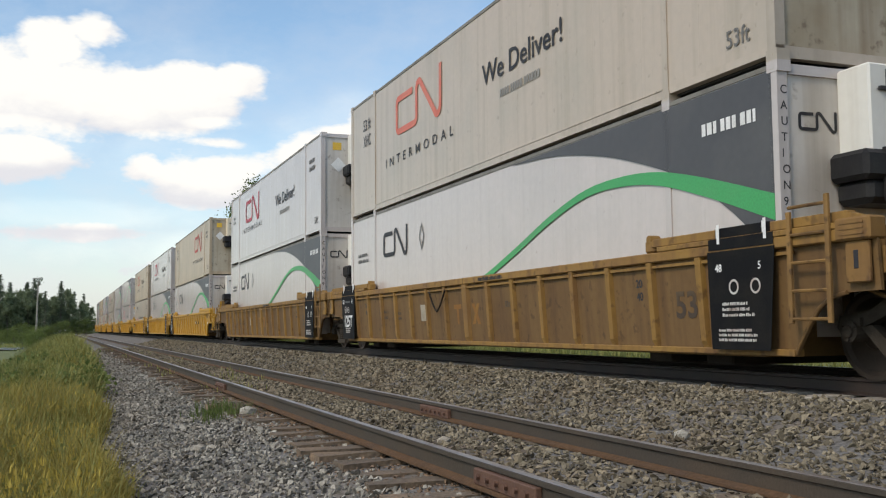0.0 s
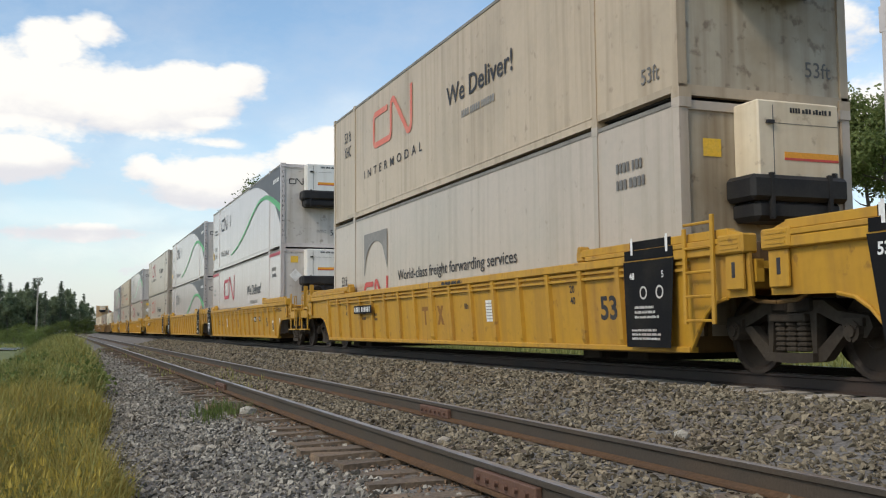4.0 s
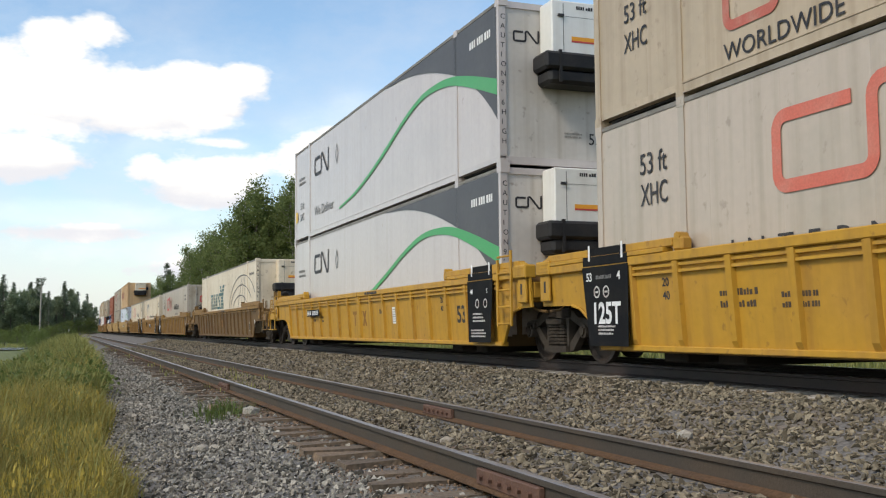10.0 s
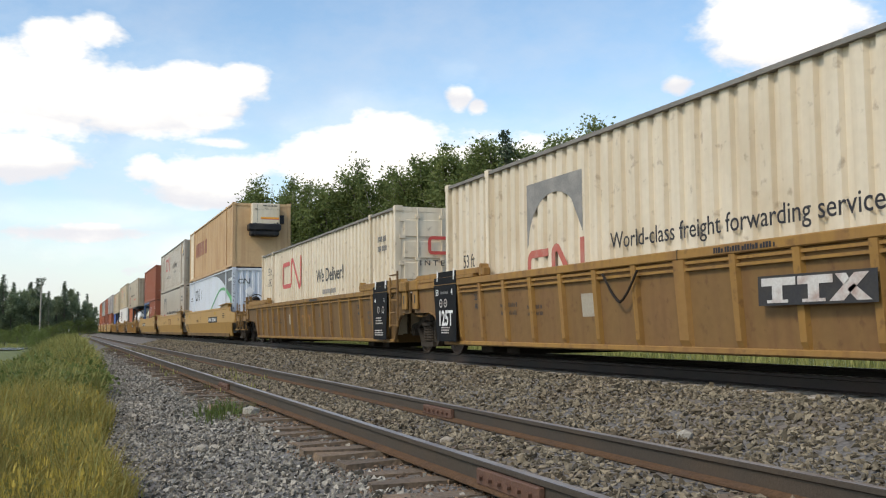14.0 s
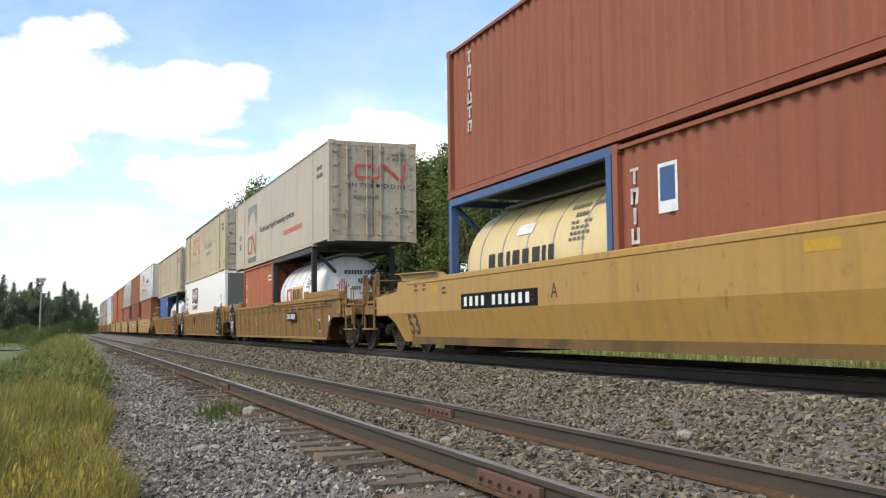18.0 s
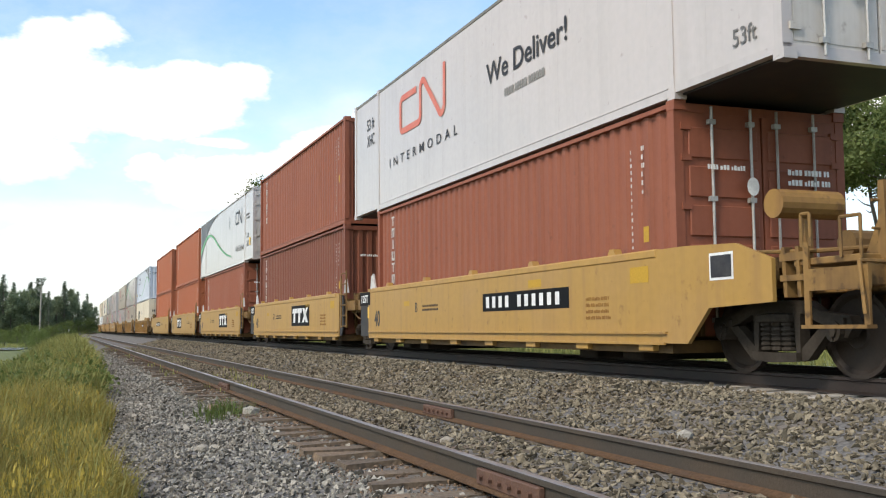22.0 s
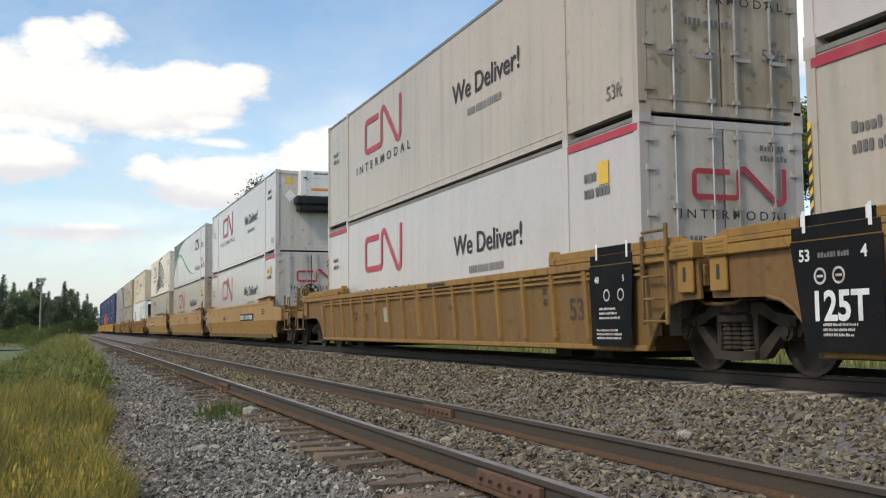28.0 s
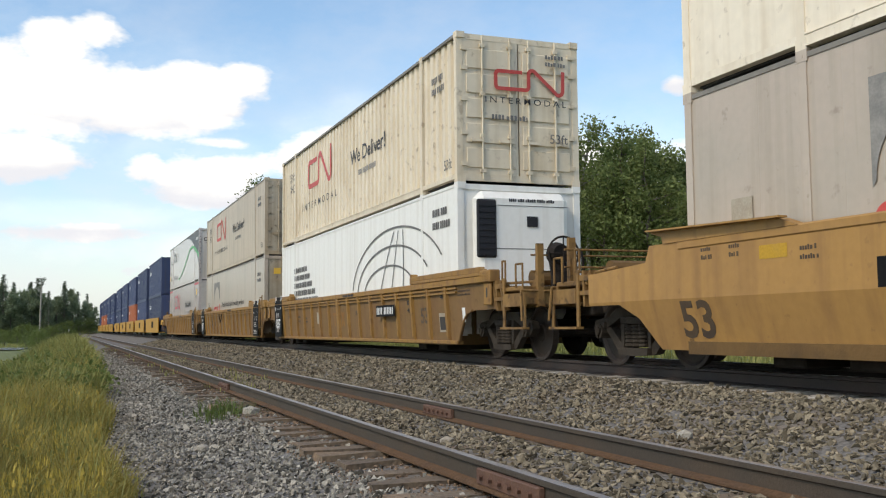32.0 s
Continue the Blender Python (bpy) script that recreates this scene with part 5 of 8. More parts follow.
def wall_strip(length, z0, z1, style, depth_x):
    """One long wall, folded as its sheet is: flat panels with seams, or trapezoid corrugations."""
    y = -length / 2
    pts = []
    if style == "corr":
        p, cut = (0.278, (0.36, 0.50, 0.86, 0.036)) if length < 14 else (0.33, (0.52, 0.585, 0.935, 0.056))
        n = int(length / p)
        p = length / n
        for k in range(n):
            a = y + k * p
            pts += [(a, 0.0), (a + p * cut[0], 0.0), (a + p * cut[1], cut[3]), (a + p * cut[2], cut[3])]
        pts.append((length / 2, 0.0))
    else:
        n = max(2, round(length / 1.22))
        p = length / n
        for k in range(n):
            a = y + k * p
            pts += [(a, 0.0016), (a + 0.010, 0.0016), (a + 0.015, 0.0), (a + p - 0.010, 0.0)]
        pts.append((length / 2, 0.0016))
    bm = bmesh.new()
    lo = [bm.verts.new((depth_x + d, yy, z0)) for yy, d in pts]
    hi = [bm.verts.new((depth_x + d, yy, z1)) for yy, d in pts]
    for i in range(len(pts) - 1):
        bm.faces.new((lo[i], lo[i + 1], hi[i + 1], hi[i]))
    b = [bm.verts.new((depth_x + 0.06, yy, zz)) for yy, zz in ((y, z0), (-y, z0), (-y, z1), (y, z1))]
    bm.faces.new(b)
    bm.faces.new((lo[0], hi[0], b[3], b[0]))
    bm.faces.new((lo[-1], b[1], b[2], hi[-1]))
    return bm


def ring(x0, y0, w, h, t):
    """Four bars round a frame, as outlines."""
    return [[(x0, y0), (x0 + w, y0), (x0 + w, y0 + t), (x0, y0 + t)], [(x0, y0 + h - t), (x0 + w, y0 + h - t), (x0 + w, y0 + h), (x0, y0 + h)],
            [(x0, y0 + t), (x0 + t, y0 + t), (x0 + t, y0 + h - t), (x0, y0 + h - t)], [(x0 + w - t, y0 + t), (x0 + w, y0 + t), (x0 + w, y0 + h - t), (x0 + w - t, y0 + h - t)]]


def ribbon(pts, t):
    """The two edges of a band of width t along a line of points, with mitred corners."""
    n = len(pts)
    left, right = [], []
    for i in range(n):
        a, b, c = Vector(pts[max(i - 1, 0)]), Vector(pts[i]), Vector(pts[min(i + 1, n - 1)])
        d1, d2 = (b - a), (c - b)
        d1 = d1.normalized() if d1.length else d2.normalized()
        d2 = d2.normalized() if d2.length else d1
        n1, n2 = Vector((-d1.y, d1.x)), Vector((-d2.y, d2.x))
        m = (n1 + n2)
        m = m.normalized() if m.length > 0.01 else n1
        k = min(1.6, 1 / max(0.3, m.dot(n1)))
        left.append(tuple(b + m * t / 2 * k))
        right.append(tuple(b - m * t / 2 * k))
    return left, right


def strips(pairs, depth=0.0016):
    """Flat bands, each in one connected piece, between two edges."""
    bm = bmesh.new()
    for i, (left, right) in enumerate(pairs):
        v = [[bm.verts.new((x, y, z)) for x, y in e] for e in (left, right) for z in (depth + 0.0012 * (i % 2), 0.0)]
        lt, lb, rt, rb = v
        for i in range(len(left) - 1):
            bm.faces.new((lt[i], rt[i], rt[i + 1], lt[i + 1]))
            bm.faces.new((lt[i], lt[i + 1], lb[i + 1], lb[i]))
            bm.faces.new((rt[i], rb[i], rb[i + 1], rt[i + 1]))
        bm.faces.new((lt[0], lb[0], rb[0], rt[0]))
        bm.faces.new((lt[-1], rt[-1], rb[-1], lb[-1]))
    return bm


def arc(cx, cy, r, a0, a1, n=6):
    return [(cx + r * math.cos(radians(a0 + (a1 - a0) * i / n)), cy + r * math.sin(radians(a0 + (a1 - a0) * i / n))) for i in range(n + 1)]


def emblem(w, h, t):
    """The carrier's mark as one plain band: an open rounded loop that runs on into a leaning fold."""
    e, c, top, q = t / 2, 0.49 * w, 0.90 * h, 0.15 * h
    line = [(0.40 * w, top - e)] + arc(e + q, top - e - q, q, 90, 180) + arc(e + q, e + q, q, 180, 270) + arc(c - q, e + q, q, 270, 360)
    line += [(c, top - e - 0.10 * h)] + arc(c + 0.055 * w, top - e - 0.06 * h, 0.055 * w, 180, 35, 6)
    line += arc(0.925 * w, 0.16 * h, 0.06 * w, 205, 350, 8) + [(w - e * 0.4, h)]
    return [ribbon(line, t)]


def mark(parent, y, z, w, h, material, x, end=None):
    key = ("emblem", round(w, 2), round(h, 2))
    m = side_frame(y, z, x) if end is None else end_frame(y, z, end)
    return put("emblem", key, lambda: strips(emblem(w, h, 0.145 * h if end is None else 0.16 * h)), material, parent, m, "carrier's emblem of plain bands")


def curve_band(fn_top, fn_bot, y0, y1, n=28):
    """A flat shape between two curves, on axes of (distance from y = 8.075 towards the oncoming end, height)."""
    xs = [y0 + (y1 - y0) * i / n for i in range(n + 1)]
    return [([(a, fn_top(a)) for a in xs], [(a, fn_bot(a)) for a in xs])]


def spline(knots):
    ks = sorted(knots)
    def f(x):
        for i in range(len(ks) - 1):
            (a, va), (b, vb) = ks[i], ks[i + 1]
            if x <= b or i == len(ks) - 2:
                p = ks[max(i - 1, 0)]
                q = ks[min(i + 2, len(ks) - 1)]
                ma = (vb - p[1]) / max(b - p[0], 1e-6)
                mb = (q[1] - va) / max(q[0] - a, 1e-6)
                u = min(max((x - a) / (b - a), 0), 1)
                h = b - a
                return (2 * u ** 3 - 3 * u ** 2 + 1) * va + (u ** 3 - 2 * u ** 2 + u) * h * ma + (-2 * u ** 3 + 3 * u ** 2) * vb + (u ** 3 - u ** 2) * h * mb
        return ks[-1][1]
    return f


def swoosh(parent, reverse, x):
    """Charcoal corner with a white hill and a green line over it; reversed it starts at the other end."""
    # distance from the plain end, height
    hill = spline([(9.6, 2.80), (11.2, 2.70), (12.4, 2.51), (13.3, 2.29), (14.35, 1.94), (15.2, 1.50), (15.8, 1.05), (16.08, 0.78)])
    g_top = spline([(5.55, 0.52), (7.1, 0.74), (8.5, 1.06), (9.8, 1.44), (11.0, 1.82), (12.1, 2.07), (13.0, 2.12), (13.9, 2.06), (14.9, 1.84), (16.1, 1.50)])
    g_bot = spline([(5.55, 0.46), (7.1, 0.66), (8.5, 0.96), (9.8, 1.33), (11.0, 1.71), (12.1, 1.96), (13.0, 1.99), (13.9, 1.89), (14.9, 1.62), (16.1, 1.22)])
    m = side_frame(8.075, 0, x) if not reverse else Matrix(((0, 0, -1, x), (1, 0, 0, -8.075), (0, 1, 0, 0), (0, 0, 0, 1)))
    put("charcoal_corner", "charcoal_corner", lambda: strips(curve_band(lambda a: 2.80, lambda a: min(hill(a), 2.795), 9.7, 16.06), 0.003), M["dark_grey"], parent, m, "charcoal painted corner")
    m2 = m @ Matrix.Translation((0, 0, 0.004 if not reverse else -0.004))
    if reverse:
        m2 = Matrix.Translation((-0.004, 0, 0)) @ m
    put("green_swoosh", "green_swoosh", lambda: strips(curve_band(g_top, g_bot, 5.55, 16.06, 40), 0.003), M["green"], parent, m2, "thin green painted line")


def reefer(parent, y, big=True, dirty=False):
    """Cooling unit on the oncoming end, with its fuel tank."""
    r = put("cooling_unit", "cooling_unit", lambda: new_box(-0.50, 0.72, -0.46, 0.0, 1.90, 2.84, 0.022), M["cream"] if dirty else M["reefer_white"], parent, Matrix.Translation((0, y, 0)), "boxy white cooling unit")
    put("stripe", "reefer_stripe", lambda: new_box(-0.12, 0.69, -0.466, -0.458, 2.15, 2.22), M["stripe_orange"], r)
    put("stripe", "reefer_stripe2", lambda: new_box(-0.12, 0.69, -0.466, -0.458, 2.12, 2.15), M["red"], r)
    end_bars(r, -0.02, 2.70, 0.62, 0.06, 1, M["ink"], -0.462, 1)
    put("seam", "reefer_seam", lambda: box(new_box(-0.28, -0.27, -0.464, -0.458, 1.94, 2.78), -0.40, 0.70, -0.464, -0.458, 2.56, 2.565), M["ink_grey"], r)

    def vents():
        bm = new_box(0.76, 0.98, -0.16, 0.0, 1.98, 2.36, 0.02)
        for k in range(5):
            box(bm, 0.79, 0.95, -0.18, -0.16, 2.01 + 0.065 * k, 2.045 + 0.065 * k)
        return bm
    put("control_box", "control_box", vents, M["grille"], r)
    put("latch", "latch", lambda: new_box(-0.38, -0.28, -0.50, -0.46, 2.55, 2.59), M["ink"], r)

    def tank():
        bm = new_box(-0.66, 0.78, -0.54, 0.0, 1.62, 1.93, 0.05)
        box(bm, -0.58, 0.70, -0.50, 0.0, 1.38, 1.64, 0.06)
        for x in (-0.40, 0.46):
            box(bm, x, x + 0.05, -0.548, -0.5, 1.40, 1.95)
        tube(bm, (0.62, -0.44, 1.93), (0.62, -0.44, 1.99), 0.05, n=8)
        return bm
    put("fuel_tank", "fuel_tank", tank, M["reefer_black"], parent, Matrix.Translation((0, y, 0)), "black fuel tank under the cooling unit")


def rounded_reefer(parent, y):
    """White moulded cooling unit set in the end, with a black side grille."""
    def shell():
        bm = new_box(-1.0, 0.95, -0.28, 0.10, 0.75, 2.72, 0.14)
        return bm
    r = put("cooling_unit", "round_unit", shell, M["reefer_white"], parent, Matrix.Translation((0, y, 0)), "rounded white cooling unit")

    def grl():
        bm = new_box(-1.02, -0.62, -0.31, -0.26, 1.45, 2.55, 0.03)
        for k in range(9):
            box(bm, -1.0, -0.64, -0.325, -0.31, 1.50 + 0.115 * k, 1.53 + 0.115 * k)
        return bm
    put("grille", "round_grille", grl, M["grille"], r, None, "black louvred grille")
    put("display", "round_display", lambda: new_box(0.02, 0.24, -0.30, -0.27, 2.05, 2.25), M["grille"], r)
    end_bars(r, -0.35, 2.52, 0.95, 0.06, 1, M["ink"], -0.285, 1)
    put("seam", "round_seam", lambda: box(new_box(-0.9, 0.9, -0.286, -0.278, 1.62, 1.635), -0.9, 0.9, -0.286, -0.278, 2.44, 2.452), M["ink_grey"], r)
    put("recess", "round_recess", lambda: new_box(-1.12, 1.12, 0.05, 0.12, 0.3, 2.78), M["grille"], r)


def doors(parent, y, H, paint, rods, corr):
    """Two end doors with lock rods, hinges and handles."""
    for s in (-1, 1):
        def leaf():
            bm = new_box(0.015, 1.17, -0.05, 0.0, 0.16, H - 0.14)
            if corr:
                for k in range(5):
                    z = 0.28 + k * (H - 0.5) / 5
                    box(bm, 0.08, 1.10, -0.075, -0.05, z, z + (H - 0.5) / 5 - 0.10, 0.012)
            else:
                box(bm, 0.03, 1.15, -0.056, -0.05, 0.20, H - 0.18)
            for z in (0.35, 0.95, 1.6, 2.2, H - 0.32):
                box(bm, 1.07, 1.21, -0.085, -0.04, z - 0.04, z + 0.04)
            return bm
        d = put("door", ("door", H, corr), leaf, paint, parent, Matrix.Translation((0, y, 0)) @ Matrix.Diagonal((s, 1, 1, 1)))
        for x in (0.20, 0.78):
            def rod():
                bm = tube(bmesh.new(), (0, -0.10, 0.06), (0, -0.10, H - 0.06), 0.019, n=6)
                for z in (0.22, 0.9, 1.7, H - 0.25):
                    box(bm, -0.05, 0.05, -0.12, -0.06, z - 0.03, z + 0.03)
                box(bm, -0.02, 0.24, -0.125, -0.095, 0.78, 0.83)
                return bm
            put("lock_rod", ("rod", H), rod, rods, d, Matrix.Translation((x, 0, 0)))


def container(label, paint, length=16.15, H=2.90, style="flat", end="plain", rods=None, group="", frame_paint=None):
    """A box container: walls, roof, rails, posts, corner castings and its oncoming end."""
    t = thing("shipping_container", label, "container", group)
    fp = frame_paint or paint
    L2 = length / 2
    big = length > 14
    inset = -WID + (0.012 if style == "flat" else 0.045)
    away = []

    def side_put(name, key, make, material, m):
        """A part of the side towards the siding; those of the hidden side are joined."""
        if sx < 0:
            return put(name, key, make, material, t, m)
        away.append((make(), m))

    for sx in (-1, 1):
        mir = Matrix.Diagonal((-sx, 1, 1, 1))
        side_put("side_wall", ("wall", style, length, H), lambda: wall_strip(length - 0.16, 0.15, H - 0.085, style, inset), paint, mir)

        def base():
            r = 6.0 if big else L2
            bm = bmesh.new()
            prism_x(bm, [(-WID - 0.014, 0.025), (-WID - 0.014, 0.045), (-WID - 0.003, 0.05), (-WID - 0.003, 0.14), (-WID - 0.012, 0.145), (-WID - 0.012, 0.165), (-1.18, 0.165), (-1.18, 0.025)], -r, r)
            return bm
        for sg in ((-1, 1) if big else ()):
            side_put("end_rail", "end_rail", lambda: new_box(-WID + 0.004, -1.18, 6.1, 8.075, 0.075, 0.165), fp, mir @ Matrix.Diagonal((1, sg, 1, 1)))
        side_put("base_rail", ("base", length), base, fp, mir)
        side_put("top_rail", ("top", length, H), lambda: new_box(-WID, -1.20, -L2, L2, H - 0.085, H - 0.03), M["dark_edge"] if big and paint in (W_, O_, B_, T_, C_) else fp, mir)
        posts = [(-L2, 0.13), (L2 - 0.13, 0.13)] + ([(-6.12, 0.12), (6.0, 0.12)] if big else [])
        for y, w in posts:
            def post():
                bm = new_box(-WID - 0.004, -1.17, 0, w, 0.0, H)
                for z in (0.0, H - 0.12):
                    box(bm, -WID - 0.008, -1.13, -0.02, w + 0.02, z, z + 0.12)
                    box(bm, -WID - 0.011, -WID - 0.007, 0.04, w - 0.03, z + 0.035, z + 0.085)
                return bm
            side_put("corner_post" if abs(y) > 6.2 or not big else "post", ("post", H, w), post, fp, mir @ Matrix.Translation((0, y, 0)))
    put("hidden_side", ("hidden_side", style, length, H), lambda: join(away), paint, t)
    put("roof", ("roof", length, H), lambda: new_box(-1.20, 1.20, -L2 + 0.02, L2 - 0.02, H - 0.06, H - 0.03), fp, t)
    put("base_frame", ("under", length), lambda: new_box(-1.18, 1.18, -L2 + 0.05, L2 - 0.05, 0.05, 0.14), M["frame_black"], t)
    put("far_end", ("far_end", H), lambda: new_box(-1.17, 1.17, -0.06, 0.0, 0.1, H - 0.06), paint, t, Matrix.Translation((0, L2 - 0.01, 0)))
    put("end_header", ("header", H), lambda: new_box(-1.17, 1.17, 0, 0.10, H - 0.14, H - 0.03), fp, t, Matrix.Translation((0, -L2 + 0.004, 0)))
    put("end_sill", "end_sill", lambda: new_box(-1.17, 1.17, 0, 0.10, 0.03, 0.16), fp, t, Matrix.Translation((0, -L2 + 0.004, 0)))
    yb = -L2 + 0.06
    end_paint = M["white_end"] if paint is W_ else M["end_grime"] if paint in (O_, B_, T_) else paint
    if end == "doors":
        doors(t, yb, H, end_paint, rods or paint, style == "corr")
    elif end == "ribbed":
        def ribbed():
            bm = bmesh.new()
            n = 9
            pts = []
            for k in range(n):
                a = -1.17 + k * 2.34 / n
                p = 2.34 / n
                pts += [(a, 0), (a + p * 0.4, 0), (a + p * 0.5, 0.04), (a + p * 0.9, 0.04)]
            pts.append((1.17, 0))
            lo = [bm.verts.new((x, d, 0.15)) for x, d in pts]
            hi = [bm.verts.new((x, d, H - 0.13)) for x, d in pts]
            for i in range(len(pts) - 1):
                bm.faces.new((lo[i], lo[i + 1], hi[i + 1], hi[i]))
            b = [bm.verts.new((x, 0.08, z)) for x, z in ((-1.17, 0.15), (1.17, 0.15), (1.17, H - 0.13), (-1.17, H - 0.13))]
            bm.faces.new(b)
            return bm
        put("end_wall", ("ribbed", H), ribbed, end_paint, t, Matrix.Translation((0, yb - 0.03, 0)))
    else:
        put("end_wall", ("end_wall", H), lambda: new_box(-1.17, 1.17, -0.03, 0.03, 0.15, H - 0.13), end_paint, t, Matrix.Translation((0, yb, 0)))
        if end in ("reefer", "reefer_dirty"):
            reefer(t, yb - 0.03, dirty=end == "reefer_dirty")
        elif end == "round":
            rounded_reefer(t, yb - 0.03)
    return t


SX = -WID - 0.001      # plane of the markings on flat sides
CX = -WID + 0.042      # and on corrugated ones


def caution(t, y=-8.075):
    end_words(t, "\n".join("CAUTION9'6HIGH"), -1.265, 2.55, 0.09, M["ink"], y - 0.002, line=1.3)


def dress_swoosh(t, lower=False, x=SX, reverse=False, ended=True):
    swoosh(t, reverse, x)
    y0 = 5.45 if not reverse else -3.65
    mark(t, y0 - 0.05, 1.76, 1.66, 0.62, M["ink"], x)
    if not lower:
        words(t, "We Deliver", y0 - 0.05, 0.58, 0.27, M["ink_grey"], x, 2.25)
    words(t, "53 ft", 7.3 if not reverse else -6.55, 0.98, 0.20, M["ink"], x, 0.52)
    words(t, "XHC", 7.3 if not reverse else -6.55, 0.62, 0.22, M["ink"], x, 0.52)
    dia = [(0, 0.25), (0.14, 0), (0.28, 0.25), (0.14, 0.5)]
    put("diamond", "diamond_ring", lambda: strips([ribbon(dia + dia[:1], 0.045)]), M["ink_grey"], t, side_frame(2.95 if not reverse else -1.9, 1.78, x))
    plain_bars(t, 7.45 if not reverse else -6.4, 1.75, 0.9, 0.22, 2, M["ink_grey"], x, 2)
    if not reverse:
        plain_bars(t, -6.78, 2.32, 0.95, 0.14, 1, M["chalk"], x - 0.008, 3)
    if ended:
        mark(t, -1.02, 2.18, 0.50, 0.22, M["ink"], 0, end=-8.05)
        end_words(t, "53ft", 0.42, 0.45, 0.20, M["ink"], -8.052, 0.42)
        end_bars(t, -0.05, 0.55, 0.40, 0.09, 2, M["faint_ink"], -8.052, 2)
        caution(t)


def dress_deliver(t, color, x=SX, text_mat=None, intermodal=True, deliver=True, stripe=False, logo_y=4.45, hazard=False, url=True):
    tm = text_mat or M["ink"]
    old = color in (M["red"], M["pink"])
    mark(t, logo_y, 1.50, 2.82, 0.97, color, x)
    if intermodal:
        words(t, "INTERMODAL", logo_y + 0.75, 0.90 if old or stripe else 1.12, 0.20, tm, x, 4.2, spacing=1.9)
    if deliver:
        yd = -0.42 if old else -1.52
        words(t, "We Deliver!", yd, 1.50, 0.37, tm, x, 3.0, weight=0.016)
        if url:
            plain_bars(t, yd - 0.75, 1.14, 1.5, 0.13, 1, M["faint_ink"], x, 1)
    if stripe:
        for y, w in ((8.0, 1.90), (-6.13, 1.90)):
            plate(t, "red_stripe", y, 2.68, w, 0.11, M["dark_red"], x - 0.002)
    if hazard:
        strip = plate(t, "hazard_strip", 8.07, 0.25, 0.05, 1.9, M["sign_yellow"], x - 0.012, "yellow and black hazard strip")
        put("hazard_bars", "hazard_bars", lambda: outline([[(0, z), (0.05, z + 0.05), (0.05, z + 0.11), (0, z + 0.06)] for z in (0.05 + 0.13 * k for k in range(14))]), M["ink"], strip, Matrix.Translation((0, 0, 0.003)))
    plain_bars(t, -6.6, 1.95, 0.8, 0.35, 2, M["ink_grey"], x, 4)
    words(t, "53ft", -7.25, 0.32, 0.20, M["ink_grey"], x, 0.42)
    if old:
        words(t, "53 ft", 7.0, 2.08, 0.27, M["ink"], x, 0.62)
        words(t, "XHC", 6.98, 1.68, 0.28, M["ink"], x, 0.60)
    else:
        plain_bars(t, 7.5, 1.75, 0.55, 0.3, 2, M["ink_grey"], x, 3)


def dress_worldwide(t, x=SX, color=None, french=False, lower=False):
    # arch with a round cut, then the emblem below
    def arch():
        w, h = 1.82, 0.92
        pts = [(0, h), (0, 0)]
        out = []
        for i in range(16):
            a0, a1 = math.pi - math.pi * 0.72 * i / 16, math.pi - math.pi * 0.72 * (i + 1) / 16
            c = [(0.93 + 0.88 * math.cos(a), -0.04 + 0.74 * math.sin(a)) for a in (a0, a1)]
            out.append([(c[0][0], c[0][1]), (c[1][0], c[1][1]), (c[1][0], h), (c[0][0], h)])
        out.append([(0, -0.10), (0.05, -0.04), (0.05, h), (0, h)])
        e = 0.93 + 0.88 * math.cos(math.pi * 0.28)
        out.append([(e, 0.53), (w, 0.02), (w, h), (e, h)])
        return outline(out)
    y0 = 5.2 if x == SX else 4.55
    put("arch", "arch", arch, M["arch_grey"], t, side_frame(y0, 1.50, x), "grey painted arch")
    mark(t, y0, 0.52 if x == SX else 0.62, 1.82, 0.82, color or M["red"], x)
    words(t, "WORLDWIDE", y0, 0.20, 0.20, M["ink"], x, 1.85)
    if french:
        words(t, "Services d'expédition transitaire de calibre mondial", 3.0, 1.26, 0.22, M["ink"], x, 7.4)
    else:
        words(t, "World-class freight forwarding services", y0 - 2.58, 1.20, 0.22, M["ink"], x, 6.1 if x == SX else 4.95)
    plain_bars(t, -1.83, 0.72, 2.9, 0.15, 1, M["pink"], x, 2)
    plain_bars(t, -6.6, 1.95, 0.8, 0.35, 2, M["ink_grey"], x, 4)
    if french:
        plate(t, "placard", 7.25, 1.18, 0.36, 0.36, M["dull_placard"], x, "pale grey placard")
    else:
        words(t, "53 ft", 7.3, 1.25, 0.24, M["ink"], x, 0.55)
    words(t, "XHC", 7.3, 0.85, 0.26, M["ink"], x, 0.55)


def dress_end(t, color, y=-8.125):
    """Emblem and words across the end doors."""
    mark(t, -0.55, 1.80, 1.50, 0.46, color, 0, end=y)
    end_words(t, "INTERMODAL", -0.75, 1.55, 0.12, M["ink"], y, 1.75, spacing=1.5)
    end_words(t, "53ft", 0.62, 0.82, 0.18, M["ink_grey"], y, 0.40)
    end_bars(t, -0.6, 1.22, 0.75, 0.10, 1, M["ink_grey"], y, 1)
    end_bars(t, 0.55, 2.35, 0.45, 0.22, 2, M["ink_grey"], y, 2)


def sticker(t, y, z, x=SX, w=0.28, h=0.32):
    plate(t, "sticker", y, z, w, h, M["sign_yellow"], x - 0.003, "yellow warning sticker")


def end_sticker(t, x, z, y=-8.052):
    put("sticker", "end_sticker", lambda: outline([[(0, 0), (0.26, 0), (0.26, 0.22), (0, 0.22)]]), M["sign_yellow"], t, end_frame(x, z, y), "yellow warning sticker")


